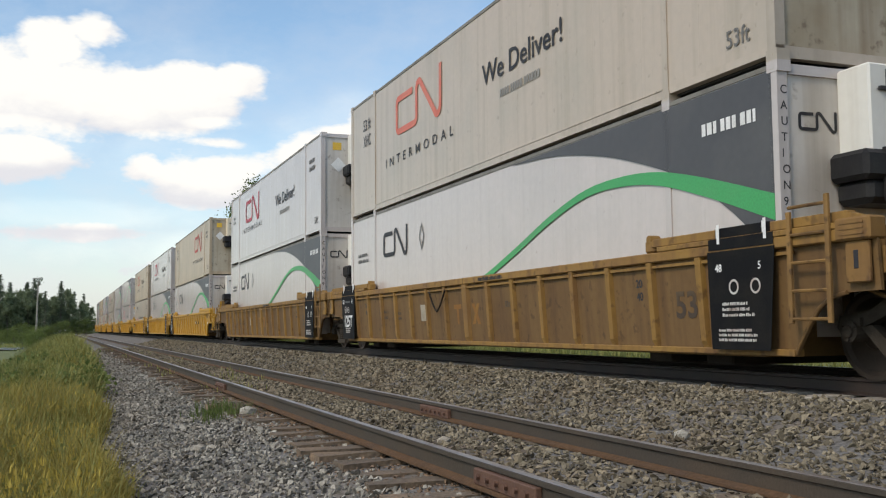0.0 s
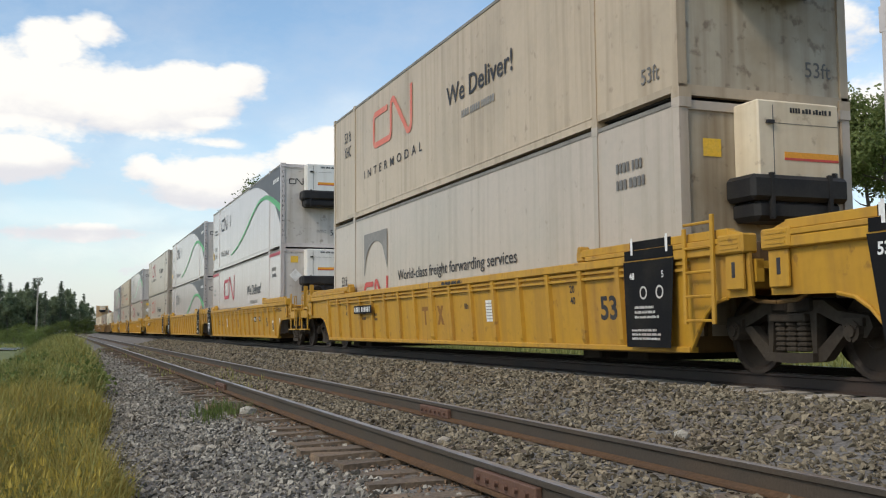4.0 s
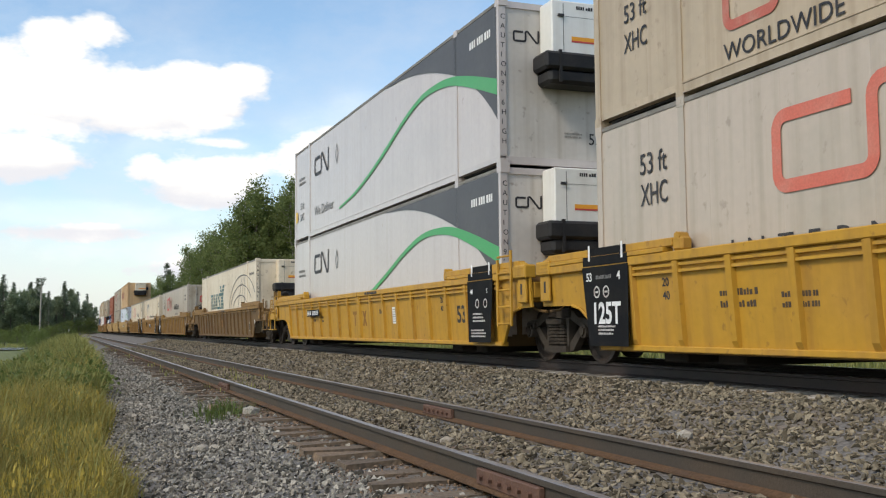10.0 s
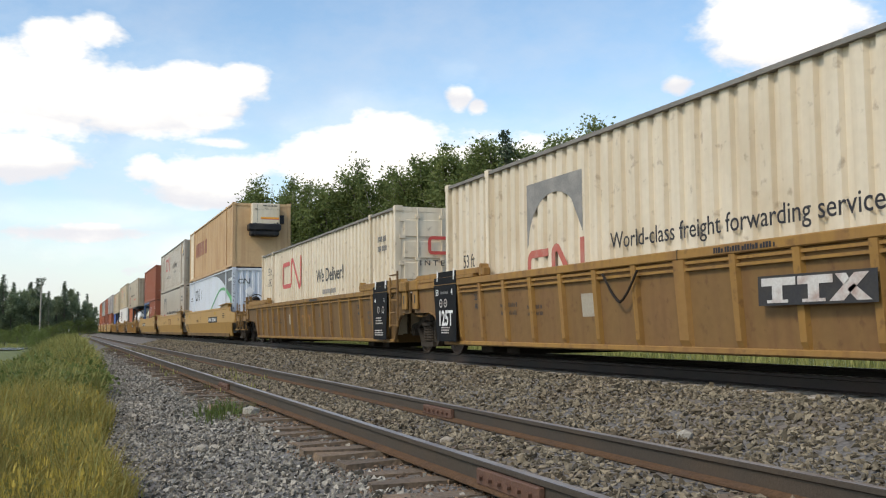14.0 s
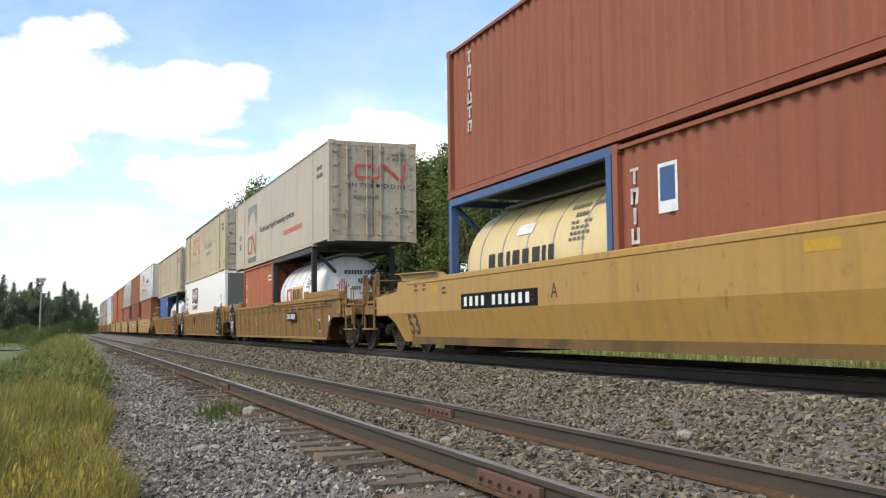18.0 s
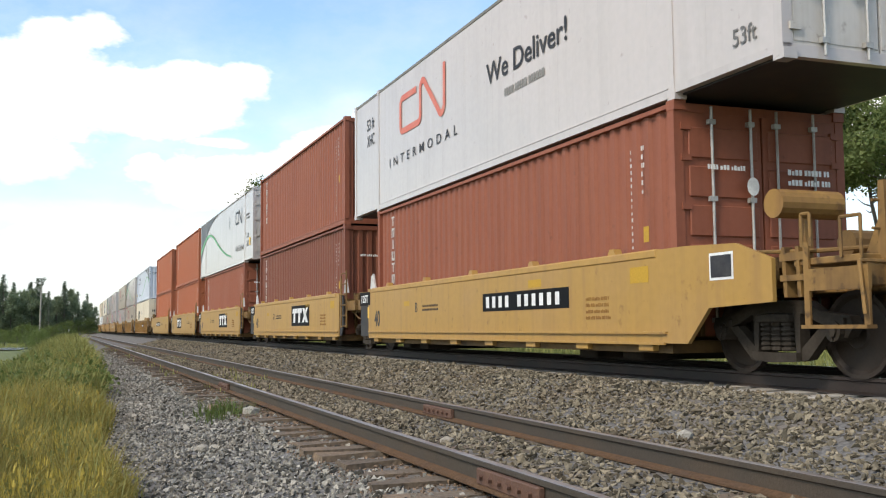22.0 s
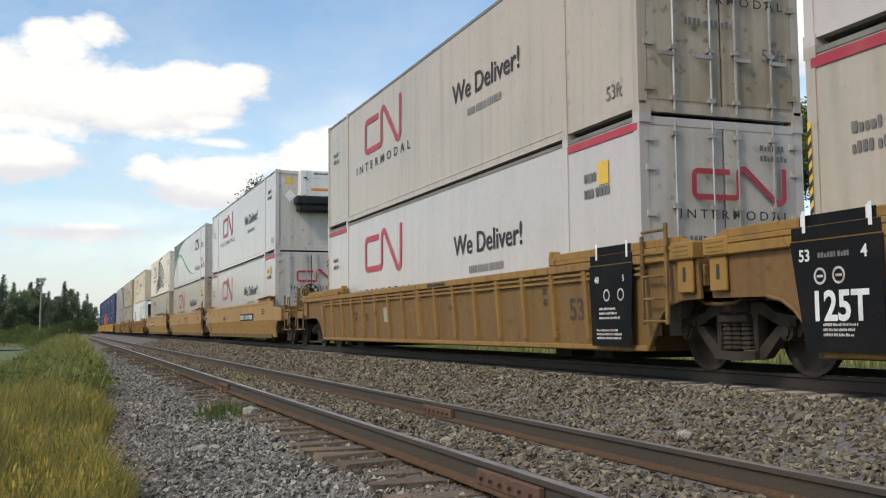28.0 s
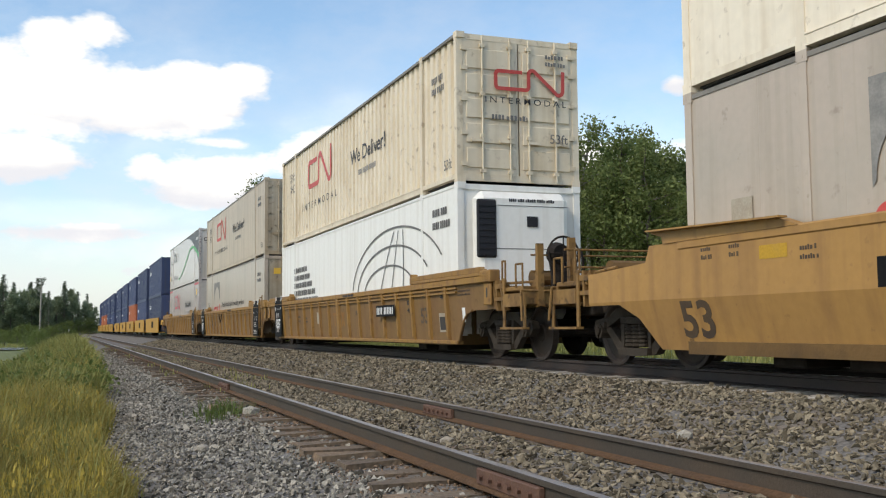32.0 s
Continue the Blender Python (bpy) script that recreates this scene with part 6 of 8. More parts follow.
def end_diamond(t, x, z, y=-8.052):
    put("diamond", "end_diamond", lambda: outline([[(0, 0.22), (0.22, 0), (0.44, 0.22), (0.22, 0.44)]]), M["chalk"], t, end_frame(x, z, y), "white diamond placard")


def down_letters(t, y, z_top, n, x, size=0.20):
    """White block strokes one above another, for a lessor's name."""
    kinds = ([[(0, .17), (.20, .17), (.20, .21), (0, .21)], [(.07, 0), (.13, 0), (.13, .17), (.07, .17)]],
             [[(0, 0), (.06, 0), (.06, .21), (0, .21)], [(.06, .16), (.20, .16), (.20, .21), (.06, .21)], [(.10, 0), (.17, 0), (.20, .16), (.14, .16)]],
             [[(.06, 0), (.13, 0), (.13, .21), (.06, .21)]],
             [[(0, 0), (.20, 0), (.20, .05), (0, .05)], [(0, .05), (.06, .05), (.06, .21), (0, .21)], [(.14, .05), (.20, .05), (.20, .21), (.14, .21)]])
    for k in range(n):
        put("marking", ("down", k % 4), lambda: outline(kinds[k % 4]), M["worn_white"], t, side_frame(y, z_top - 0.262 * k, x))


def arcs(t, x=SX, start=-1.4):
    """Thin dark lines of a half globe."""
    def make():
        out = []
        for k, (rx, rz) in enumerate(((3.45, 1.45), (2.75, 1.05), (1.9, 0.62))):
            pts = [(3.4 - rx * 0.98 * math.cos(a) - 0.22 * k, 0.95 + rz * math.sin(a)) for a in (math.pi * i / 28 for i in range(1, 25))]
            out.append(ribbon(pts, 0.045))
        for off in (0.25, 0.5, 0.75):
            pts = [(3.4 + 3.3 * (off - 0.55) * (1 - u ** 1.6 * 0.35) + 0.9 * u * (1 - off), 0.95 + 1.36 * u) for u in (i / 12 for i in range(13))]
            out.append(ribbon(pts, 0.035))
        return strips(out)
    put("globe_lines", "globe_lines", make, M["ink_grey"], t, side_frame(start, 0.0, x), "thin dark arcs of a half globe")


def striped_name(t, x=SX, mat=None):
    """A slanting striped trade mark in plain shapes."""
    def make():
        out = []

        def bar(x0, x1, z, h=0.115, lean=0.0):
            out.append([(x0, z), (x1, z), (x1 + lean * h, z + h), (x0 + lean * h, z + h)])
        bar(0.0, 0.85, 0.63, 0.125)
        for k in range(4):
            z = 0.02 + 0.15 * k
            bar(0.07, 0.20, z)
            for j, x0 in enumerate((0.42, 1.06, 1.74)):
                bar(x0 + 0.03 * k, x0 + 0.15 + 0.03 * k, z, lean=0.25)
            for x1, w in ((0.72, 0.20), (1.42, 0.17), (2.10, 0.17)):
                if k != 2 or x1 != 0.72:
                    bar(x1 - 0.02 * k, x1 + w - 0.02 * k, z, lean=-0.2)
        bar(1.20, 1.42, 0.62, 0.12)
        bar(1.80, 2.02, 0.62, 0.12, -0.3)
        bar(2.20, 2.40, 0.62, 0.12, 0.2)
        bar(2.36, 3.10, 0.0, 0.12, 0.3)
        bar(2.90, 3.12, 0.16, 0.12)
        bar(2.70, 3.08, 0.32, 0.12, -0.4)
        bar(2.55, 2.85, 0.47, 0.12, -0.4)
        bar(3.26, 3.72, 0.0, lean=0.7)
        bar(3.92, 4.24, 0.0, lean=-0.3)
        bar(3.37, 4.20, 0.15, lean=0.3)
        bar(3.45, 4.13, 0.30)
        bar(3.46, 4.06, 0.45)
        bar(2.62, 4.18, 0.61, 0.14, 0.4)
        bar(3.22, 3.62, 0.80, lean=-0.6)
        bar(3.74, 4.28, 0.80, lean=0.7)
        bar(3.12, 3.50, 0.96, lean=-0.6)
        bar(3.86, 4.40, 0.96, 0.13, 0.8)
        return outline(out)
    put("trade_mark", "striped_name", make, mat or M["teal"], t, side_frame(4.6, 1.12, x), "teal striped trade mark of plain shapes")


def tank_container(label, tank_paint, frame_paint, patch):
    """A 20-foot tank in an open frame."""
    t = thing("tank_container", label, "tank container", "tank containers")
    H = 2.59

    def shell():
        return lathe(bmesh.new(), [(-2.82, 0.02), (-2.81, 0.50), (-2.77, 0.84), (-2.68, 1.03), (-2.56, 1.11), (-2.40, 1.13), (2.40, 1.13), (2.56, 1.11), (2.68, 1.03), (2.77, 0.84), (2.81, 0.50), (2.82, 0.02)], 40, "y")
    k = ("tank", tank_paint.name)
    s = put("tank", k, shell, tank_paint, t, Matrix.Translation((0, 0, 1.26)), "", True)
    for y in (-1.9, -0.95, 0.0, 0.95, 1.9):
        put("band", "tank_band", lambda: lathe(bmesh.new(), [(-0.02, 1.128), (-0.02, 1.138), (0.02, 1.138), (0.02, 1.128)], 40, "y"), M["zinc"], s, Matrix.Translation((0, y, 0)))
    put("walkway", "walkway", lambda: new_box(-0.3, 0.3, -2.6, 2.6, 1.14, 1.19), M["zinc"], s)
    for sx in (-1, 1):
        for sy in (-1, 1):
            put("post", "tank_post", lambda: new_box(-WID, -1.15, -3.03, -2.89, 0, H), frame_paint, t, Matrix.Diagonal((-sx, -sy, 1, 1)))
            put("brace", "tank_brace", lambda: tube(bmesh.new(), (-1.2, -2.95, H - 0.1), (-0.55, -2.95, H - 0.75), 0.05, n=6), frame_paint, t, Matrix.Diagonal((-sx, -sy, 1, 1)))
        put("rail", "tank_rail", lambda: new_box(-WID, -1.17, -2.9, 2.9, H - 0.13, H), frame_paint, t, Matrix.Diagonal((-sx, 1, 1, 1)))
        put("rail", "tank_low", lambda: new_box(-WID, -1.17, -2.9, 2.9, 0, 0.13), frame_paint, t, Matrix.Diagonal((-sx, 1, 1, 1)))
    for sy in (-1, 1):
        for z in (0.0, H - 0.13):
            put("cross_rail", ("tank_cross", z), lambda: new_box(-1.16, 1.16, -3.03, -2.92, z, z + 0.13), frame_paint, t, Matrix.Diagonal((1, -sy, 1, 1)))
    # patches bent to the shell
    def bent(y0, y1, a0, a1, r=1.142):
        bm = bmesh.new()
        n = 8
        lo = []
        for yy in (y0, y1):
            row = []
            for i in range(n + 1):
                a = radians(a0 + (a1 - a0) * i / n)
                row.append(bm.verts.new((-r * math.cos(a), yy, r * math.sin(a))))
            lo.append(row)
        for i in range(n):
            bm.faces.new((lo[0][i], lo[0][i + 1], lo[1][i + 1], lo[1][i]))
        return bm
    if patch == "yellow":
        put("trade_mark", "tp_red", lambda: bent(0.55, 1.35, -13, 11), M["red"], s)
        put("trade_mark", "tp_white", lambda: bent(0.78, 1.10, -9, 7, 1.144), M["chalk"], s)
        y = put("trade_mark", "tp_yellow", lambda: bent(-1.04, 0.52, -13, 13), M["stripe_orange"], s)
        for a, b in ((0.40, 0.10), (0.02, -0.16), (-0.24, -0.50), (-0.58, -0.68), (-0.76, -0.92)):
            put("letter", ("tp", a), lambda: bent(b, a, -8, 9, 1.146), M["ink"], y)
    else:
        for a, b in ((1.5, 1.25), (1.1, 0.9), (0.75, 0.62), (0.5, 0.25), (0.12, -0.1), (-0.25, -0.5), (-0.6, -0.72), (-0.82, -1.0)):
            put("letter", ("tk", a), lambda: bent(b, a, -6, 9), M["ink"], s)
        put("trade_mark", "tk_w", lambda: bent(-0.1, 0.5, 22, 32), M["chalk"], s)
    # rows of lettering on the shell and on its end, a red diamond beside them
    rows = [(-2.28, 0.098, 11, 36, 4.5), (-1.85, 0.098, 4, 28, 4.0), (-2.05, 0.13, 5, 22, 2.6), (-2.0, 0.14, 4, 17.5, 2.6), (-2.05, 0.12, 5, 13, 2.6), (-1.95, 0.13, 4, 8.5, 2.6)]
    for i, (y, step, n, a, h) in enumerate(rows):
        for j in range(n):
            if (i, j) not in ((0, 4), (2, 2)):
                put("lettering", ("tank_row", i, j), lambda: bent(y + step * j, y + step * (j + 0.68), a, a + h, 1.143), M["ink_grey"], s)
    put("diamond", "tank_diamond", lambda: outline([[(0.03 + 0.07 * k, -d), (0.065 + 0.07 * k, -d), (0.065 + 0.07 * k, d), (0.03 + 0.07 * k, d)] for k, d in enumerate((0.04, 0.12, 0.20, 0.20, 0.12, 0.04))]), M["dark_red"], t, end_frame(-0.52, 1.46, -2.818), "striped red diamond placard")
    end_bars(t, -0.25, 1.80, 1.05, 0.13, 1, M["ink_grey"], -2.815, 2)
    end_bars(t, 0.18, 1.56, 0.36, 0.12, 1, M["ink_grey"], -2.822, 3)
    end_bars(t, -0.02, 1.33, 0.70, 0.11, 1, M["ink_grey"], -2.826, 1)
    put("label", "tank_label", lambda: outline([[(0, 0), (0.28, 0), (0.28, 0.16), (0, 0.16)]]), M["red"], t, end_frame(0.50, 1.46, -2.815), "red label")
    return t


# one entry a wagon: (upper, lower); a box is built once for each look and then copied
W_, O_, B_, T_, C_ = M["white"], M["offwhite"], M["beige"], M["tan"], M["cream"]
LOOKS = {}


def look_of(code):
    """The container for a look's name."""
    g = "containers on the train"
    if code.startswith("swoosh"):
        rev = "rev" in code
        corr = "corr" in code
        p = M["pale_blue"] if corr else W_
        end = "doors" if rev else "ribbed" if corr else "reefer"
        t = container("white %s container, charcoal corner, green swoosh%s" % ("corrugated" if corr else "smooth-sided", ", end doors shut" if rev else ", cooling unit" if end == "reefer" else ""), p, style="corr" if corr else "flat", end=end, rods=M["zinc"], group=g)
        dress_swoosh(t, "low" in code, CX if corr else SX, rev, ended=not rev)
        if rev:
            mark(t, -0.35, 2.20, 1.25, 0.42, M["ink"], 0, end=-8.12)
            end_words(t, "53 ft", -0.75, 1.10, 0.24, M["ink"], -8.12, 0.7)
            end_bars(t, -0.7, 1.75, 0.9, 0.09, 1, M["ink_grey"], -8.12, 2)
        if corr:
            end_diamond(t, -0.75, 1.62, -8.09)
        sticker(t, 7.9 if not rev else -7.2, 0.62)
        return t
    if code.startswith("del"):
        _, paint, col, end, *opt = code.split("_")
        p = {"w": W_, "o": O_, "b": B_, "t": T_, "c": C_, "y": M["pale_cream"]}[paint]
        c = {"r": M["red"], "d": M["dark_red"], "p": M["pink"], "o": M["orange"]}[col]
        if paint == "t":
            c = M["pink"]
        e = {"reef": "reefer_dirty" if paint in "bt" else "reefer", "door": "doors", "plain": "plain", "ribbed": "ribbed"}[end]
        corr = "corr" in opt
        names = {"w": "white", "o": "dull white", "b": "stained beige", "t": "dusty tan", "c": "cream", "y": "pale cream"}
        t = container("%s %s container lettered in black, red emblem, %s" % (names[paint], "corrugated" if corr else "smooth-sided", {"reef": "cooling unit", "door": "doors shut", "plain": "plain end", "ribbed": "ribbed end"}[end]), p, style="corr" if corr else "flat", end=e, rods=M["zinc"] if paint in "wo" else p, group=g)
        dress_deliver(t, c, CX if corr else SX, text_mat=M["faint_ink"] if paint == "t" else None, stripe="stripe" in opt, hazard="stripe" in opt and end == "door", intermodal="noint" not in opt, deliver="nodel" not in opt, logo_y=-2.0 if "near" in opt else 5.15 if "graphic" in opt else 4.45)
        if e == "doors":
            dress_end(t, c, -8.15 if corr else -8.12)
        elif e.startswith("reefer"):
            end_words(t, "53ft", 0.62, 0.40, 0.20, M["ink_grey"], -8.052, 0.42)
            end_diamond(t, -1.0, 1.75)
            end_sticker(t, -0.95, 2.4)
        if "sticker" in opt:
            sticker(t, -7.0, 2.1)
        if "graphic" in opt:
            dome_graphic(t)
        return t
    if code.startswith("world"):
        _, paint, lang, end, *opt = code.split("_")
        p = {"w": W_, "o": O_, "b": B_, "c": C_}[paint]
        corr = "corr" in opt
        t = container("%s %s container with grey arch and red emblem" % ({"w": "white", "o": "dull white", "b": "stained beige", "c": "cream"}[paint], "corrugated" if corr else "smooth-sided"), p, style="corr" if corr else "flat", end={"reef": "reefer_dirty", "door": "doors"}[end], rods=p, group=g)
        dress_worldwide(t, CX if corr else SX, french=lang == "fr", color=M["worn_red" if paint in "bc" else "red"])
        if end == "door":
            dress_end(t, M["red"], -8.15 if corr else -8.12)
        else:
            end_sticker(t, -0.95, 2.2)
        return t
    if code.startswith("box"):
        _, paint, end, *opt = code.split("_")
        names = {"oxide": "brown-red", "brown": "dark brown-red", "rust": "orange-red", "navy": "dark blue", "blue": "bright blue"}
        p = M[{"rust": "orange_red"}.get(paint, paint)]
        ln = 6.06 if "short" in opt else 12.19
        t = container("%s corrugated steel %s-foot container with white markings" % (names[paint], "20" if ln < 7 else "40"), p, length=ln, H=2.59 if ln < 7 else 2.9, style="corr", end={"door": "doors", "ribbed": "ribbed"}[end], rods=M["zinc"] if paint != "brown" else p, group=g)
        if ln > 7 and paint != "navy":
            down_letters(t, 5.18, 2.46, 6, CX)
            plain_bars(t, -5.02, 0.35, 0.055, 2.1, 24, M["worn_white"], CX, 3)
            plain_bars(t, -5.28, 1.85, 0.07, 0.62, 6, M["worn_white"], CX, 1)
            end_bars(t, -0.9, 2.05, 0.55, 0.06, 1, M["chalk"], -6.20, 1)
            end_bars(t, 0.3, 1.9, 0.75, 0.2, 2, M["chalk"], -6.20, 2)
            if end == "door":
                disc = [(0.09 * math.cos(a), 0.115 * math.sin(a)) for a in (k * math.pi / 8 for k in range(16))]
                put("sticker", "door_disc", lambda: outline([disc]), M["chalk"], t, end_frame(-0.24, 1.86, -6.205), "round white sticker")
            plate(t, "sticker", -5.30, 1.22, 0.12, 0.20, M["patch_yellow"], CX)
        elif ln > 7:
            plain_bars(t, 5.0, 1.9, 1.6, 0.3, 1, M["chalk"], CX, 3)
            end_bars(t, -0.5, 1.9, 1.1, 0.28, 2, M["chalk"], -6.20, 2)
        else:
            down_letters(t, 2.65, 2.0, 4, CX)
            plain_bars(t, -2.0, 1.9, 0.75, 0.22, 2, M["chalk"], CX, 1)
        if "patch" in opt:
            plate(t, "placard", -0.9 if ln > 7 else 2.0, 1.55, 0.42, 0.62, M["chalk"], CX - 0.002, "white and navy owner's placard")
            plate(t, "placard", -0.95 if ln > 7 else 1.95, 1.70, 0.32, 0.42, M["frame_blue"], CX - 0.007)
        return t
    if code == "teal":
        t = container("cream container with teal striped trade mark and cooling unit", C_, end="reefer_dirty", group=g)
        striped_name(t)
        arcs(t)
        caution(t)
        plain_bars(t, -6.6, 2.3, 1.0, 0.1, 1, M["ink_grey"], SX, 2)
        return t
    if code == "globe":
        t = container("white container with dark globe lines and rounded cooling unit", M["reefer_white"], end="round", group=g)
        arcs(t, start=-0.75)
        for k in range(5):
            plain_bars(t, 6.2, 0.95 + 0.24 * k, 3.2 - 0.35 * k, 0.16, 1, M["ink_grey"], SX, k)
        plain_bars(t, -6.7, 2.1, 1.0, 0.4, 2, M["ink_grey"], SX, 2)
        return t
    if code == "orange":
        t = container("rust-streaked orange-beige corrugated container with cooling unit", M["orange_beige"], style="corr", end="reefer_dirty", group=g)
        put("pale_section", "pale_section", lambda: wall_strip(1.86, 0.16, 2.81, "corr", -1.262), C_, t, Matrix.Translation((0, 7.02, 0)), "unfaded pale section")
        put("trade_mark", "wide_bars", lambda: outline(bars(4.6, 0.75, 1, 2)), M["oxide"], t, side_frame(5.4, 1.3, CX))
        return t
    if code == "maroon":
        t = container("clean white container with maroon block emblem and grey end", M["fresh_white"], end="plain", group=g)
        wave = [(2.53 * k / 12, 0.07 + 0.05 * math.sin(2 * math.pi * k / 12)) for k in range(13)]
        b = put("block", "block_a", lambda: outline([wave + arc(2.43, 0.81, 0.10, 0, 90) + arc(0.10, 0.81, 0.10, 90, 180)]), M["maroon"], t, side_frame(4.5, 1.57, SX), "maroon block emblem with a wavy foot")
        letters = [[(0.20, 0.22), (0.42, 0.22), (0.42, 0.78), (0.20, 0.78)], [(0.82, 0.22), (1.02, 0.22), (1.02, 0.78), (0.82, 0.78)], [(0.42, 0.43), (0.82, 0.43), (0.82, 0.57), (0.42, 0.57)],
                   [(1.50, 0.26), (1.70, 0.26), (1.70, 0.80), (1.50, 0.80)], [(1.70, 0.68), (2.10, 0.68), (2.16, 0.72), (2.10, 0.80), (1.70, 0.80)], [(2.02, 0.52), (2.18, 0.56), (2.22, 0.66), (2.16, 0.72), (2.06, 0.68)],
                   [(1.70, 0.44), (2.02, 0.44), (2.10, 0.54), (1.70, 0.54)], [(1.90, 0.44), (2.04, 0.44), (2.28, 0.26), (2.06, 0.26)]]
        for k, pts in enumerate(letters):
            put("block_bar", ("block_bar", k), lambda: outline([pts]), M["chalk"], b, Matrix.Translation((0, 0, 0.005)))
        lens = [(1.26 + 0.34 * math.cos(a), 0.50 + 0.15 * math.sin(a)) for a in (2 * math.pi * k / 20 for k in range(21))]
        put("block_lens", "block_lens", lambda: outline([lens[:-1]]), M["maroon"], b, Matrix.Translation((0, 0, 0.009)))
        put("block_ring", "block_ring", lambda: strips([ribbon(lens, 0.035)]), M["chalk"], b, Matrix.Translation((0, 0, 0.0115)))
        put("block_bar", "block_and", lambda: outline(ring(1.12, 0.45, 0.28, 0.10, 0.035)), M["chalk"], b, Matrix.Translation((0, 0, 0.0125)))
        words(t, "TRANSPORT", 4.40, 1.28, 0.23, M["maroon"], SX, 2.35, weight=0.035)
        words(t, "53'", -6.68, 1.55, 0.25, M["ink"], SX, 0.44)
        # the slot has no depth: its shade is a flat dark plate
        put("end_slot", "end_slot", lambda: outline([[(0.14, 0.9), (0.34, 0.9), (0.40, 2.5), (0.14, 2.62)]]), M["frame_black"], t, side_frame(8.05, 0.0, SX - 0.004), "flat dark plate for the shade of a slot by the post")
        put("end_cover", "end_cover", lambda: new_box(-1.15, 1.15, -0.02, 0.0, 0.16, 2.76), M["grey_panel"], t, Matrix.Translation((0, -8.05, 0)), "dark grey end panel")
        for k in range(3):
            plain_bars(t, 7.3, 1.9 - 0.3 * k, 0.8, 0.12, 1, M["ink_grey"], SX, k)
        return t
    if code == "yellow_white":
        t = container("cream-yellow container with black block emblem, doors shut", M["cream"], end="doors", rods=M["zinc"], group=g)
        put("block", "block_b", lambda: outline([[(0, 0), (0.35, 0), (0.5, 0.8), (0.2, 0.8)], [(0.5, 0), (0.9, 0), (1.0, 0.8), (0.7, 0.8)], [(1.1, 0), (1.4, 0), (1.5, 0.8), (1.2, 0.8)], [(1.5, 0.5), (2.1, 0.5), (2.2, 0.8), (1.6, 0.8)], [(1.5, 0.15), (1.9, 0.15), (2.0, 0.4), (1.6, 0.4)]]), M["ink"], t, side_frame(5.3, 1.2, SX), "black block emblem")
        dia = [(0, 0.25), (0.14, 0), (0.28, 0.25), (0.14, 0.5)]
        put("diamond", "diamond_solid", lambda: outline([dia]), M["ink_grey"], t, side_frame(1.0, 1.6, SX))
        end_words(t, "53'", -0.45, 2.3, 0.26, M["ink"], -8.12, 0.42)
        end_bars(t, -1.0, 1.75, 1.1, 0.2, 1, M["ink"], -8.12, 1)
        end_bars(t, 0.5, 2.0, 0.6, 0.3, 2, M["ink"], -8.12, 2)
        end_diamond(t, 0.55, 1.2, -8.12)
        return t
    if code == "tank_white":
        return tank_container("white tank in a black 20-foot frame with yellow patch", M["tank_white"], M["frame_black"], "yellow")
    return tank_container("cream-yellow tank in a blue 20-foot frame", M["tank_yellow"], M["frame_blue"], "black")


def dome_graphic(t):
    """A grey printed dome on its terraces, in plain shapes and fine lines."""
    top = spline([(0.0, 2.55), (0.9, 2.60), (1.8, 2.48), (2.8, 2.26), (3.6, 2.0), (4.4, 1.68), (5.3, 1.25)])
    foot = spline([(0.0, 1.12), (0.8, 1.34), (1.8, 1.36), (2.9, 1.22), (4.0, 1.02), (5.3, 0.86)])
    d = put("printed_dome", "printed_dome", lambda: strips(curve_band(top, foot, 0.0, 5.3, 30)), M["ink_grey"], t, side_frame(0.97, 0.0, SX), "grey printed picture of a dome")
    put("printed_wall", "printed_wall", lambda: outline([[(0.0, 1.10), (0.75, 1.38), (0.9, 2.64), (0.28, 2.60), (0.05, 1.9)]]), M["ink"], d, inside(d, side_frame(0.97, 0.0, SX - 0.006)))
    put("printed_roof", "printed_roof", lambda: outline([[(0.0, 2.44), (0.35, 2.62), (3.1, 2.80), (3.0, 2.62), (1.2, 2.66)]]), M["ink_grey"], d, inside(d, side_frame(1.15, 0.04, SX - 0.004)))
    for k in range(9):
        q = 0.10 + 0.095 * k

        def line():
            pts = [(a, foot(a) + (top(a) - foot(a)) * q) for a in (0.95 + 4.1 * i / 16 for i in range(17))]
            return strips([ribbon(pts, 0.026)])
        put("dome_line", ("dome_line", k), line, M["pale_cream"], d, inside(d, side_frame(0.97, 0.0, SX - 0.008)))
    for a in (0.95, 1.9, 2.9, 3.9):
        put("dome_line", ("dome_post", a), lambda: strips([ribbon([(a, foot(a)), (a + 0.05, top(a))], 0.03)]), M["pale_cream"], d, inside(d, side_frame(0.97, 0.0, SX - 0.009)))
    for y, z, w, h in ((-3.3, 0.74, 1.0, 0.34), (-4.35, 0.84, 1.15, 0.66), (-6.15, 0.74, 0.72, 0.44)):
        plate(d, "pale_patch", y, z, w, h, M["reefer_white"], SX - 0.012, "pale repainted patch")
    # terraces: fine rings below the dome
    for k in range(9):
        def terrace():
            q = k / 8
            wide, tall = 4.9 - 2.1 * q, 1.22 - 0.85 * q
            pts = [(4.95 - wide * math.cos(a), 0.16 + tall * math.sin(a)) for a in (0.02 + 2.3 * i / 24 for i in range(25))]
            return strips([ribbon(pts, 0.062)])
        put("printed_ring", ("printed_ring", k), terrace, M["ink_grey"], d, inside(d, side_frame(3.4, 0.02, SX - 0.004)))


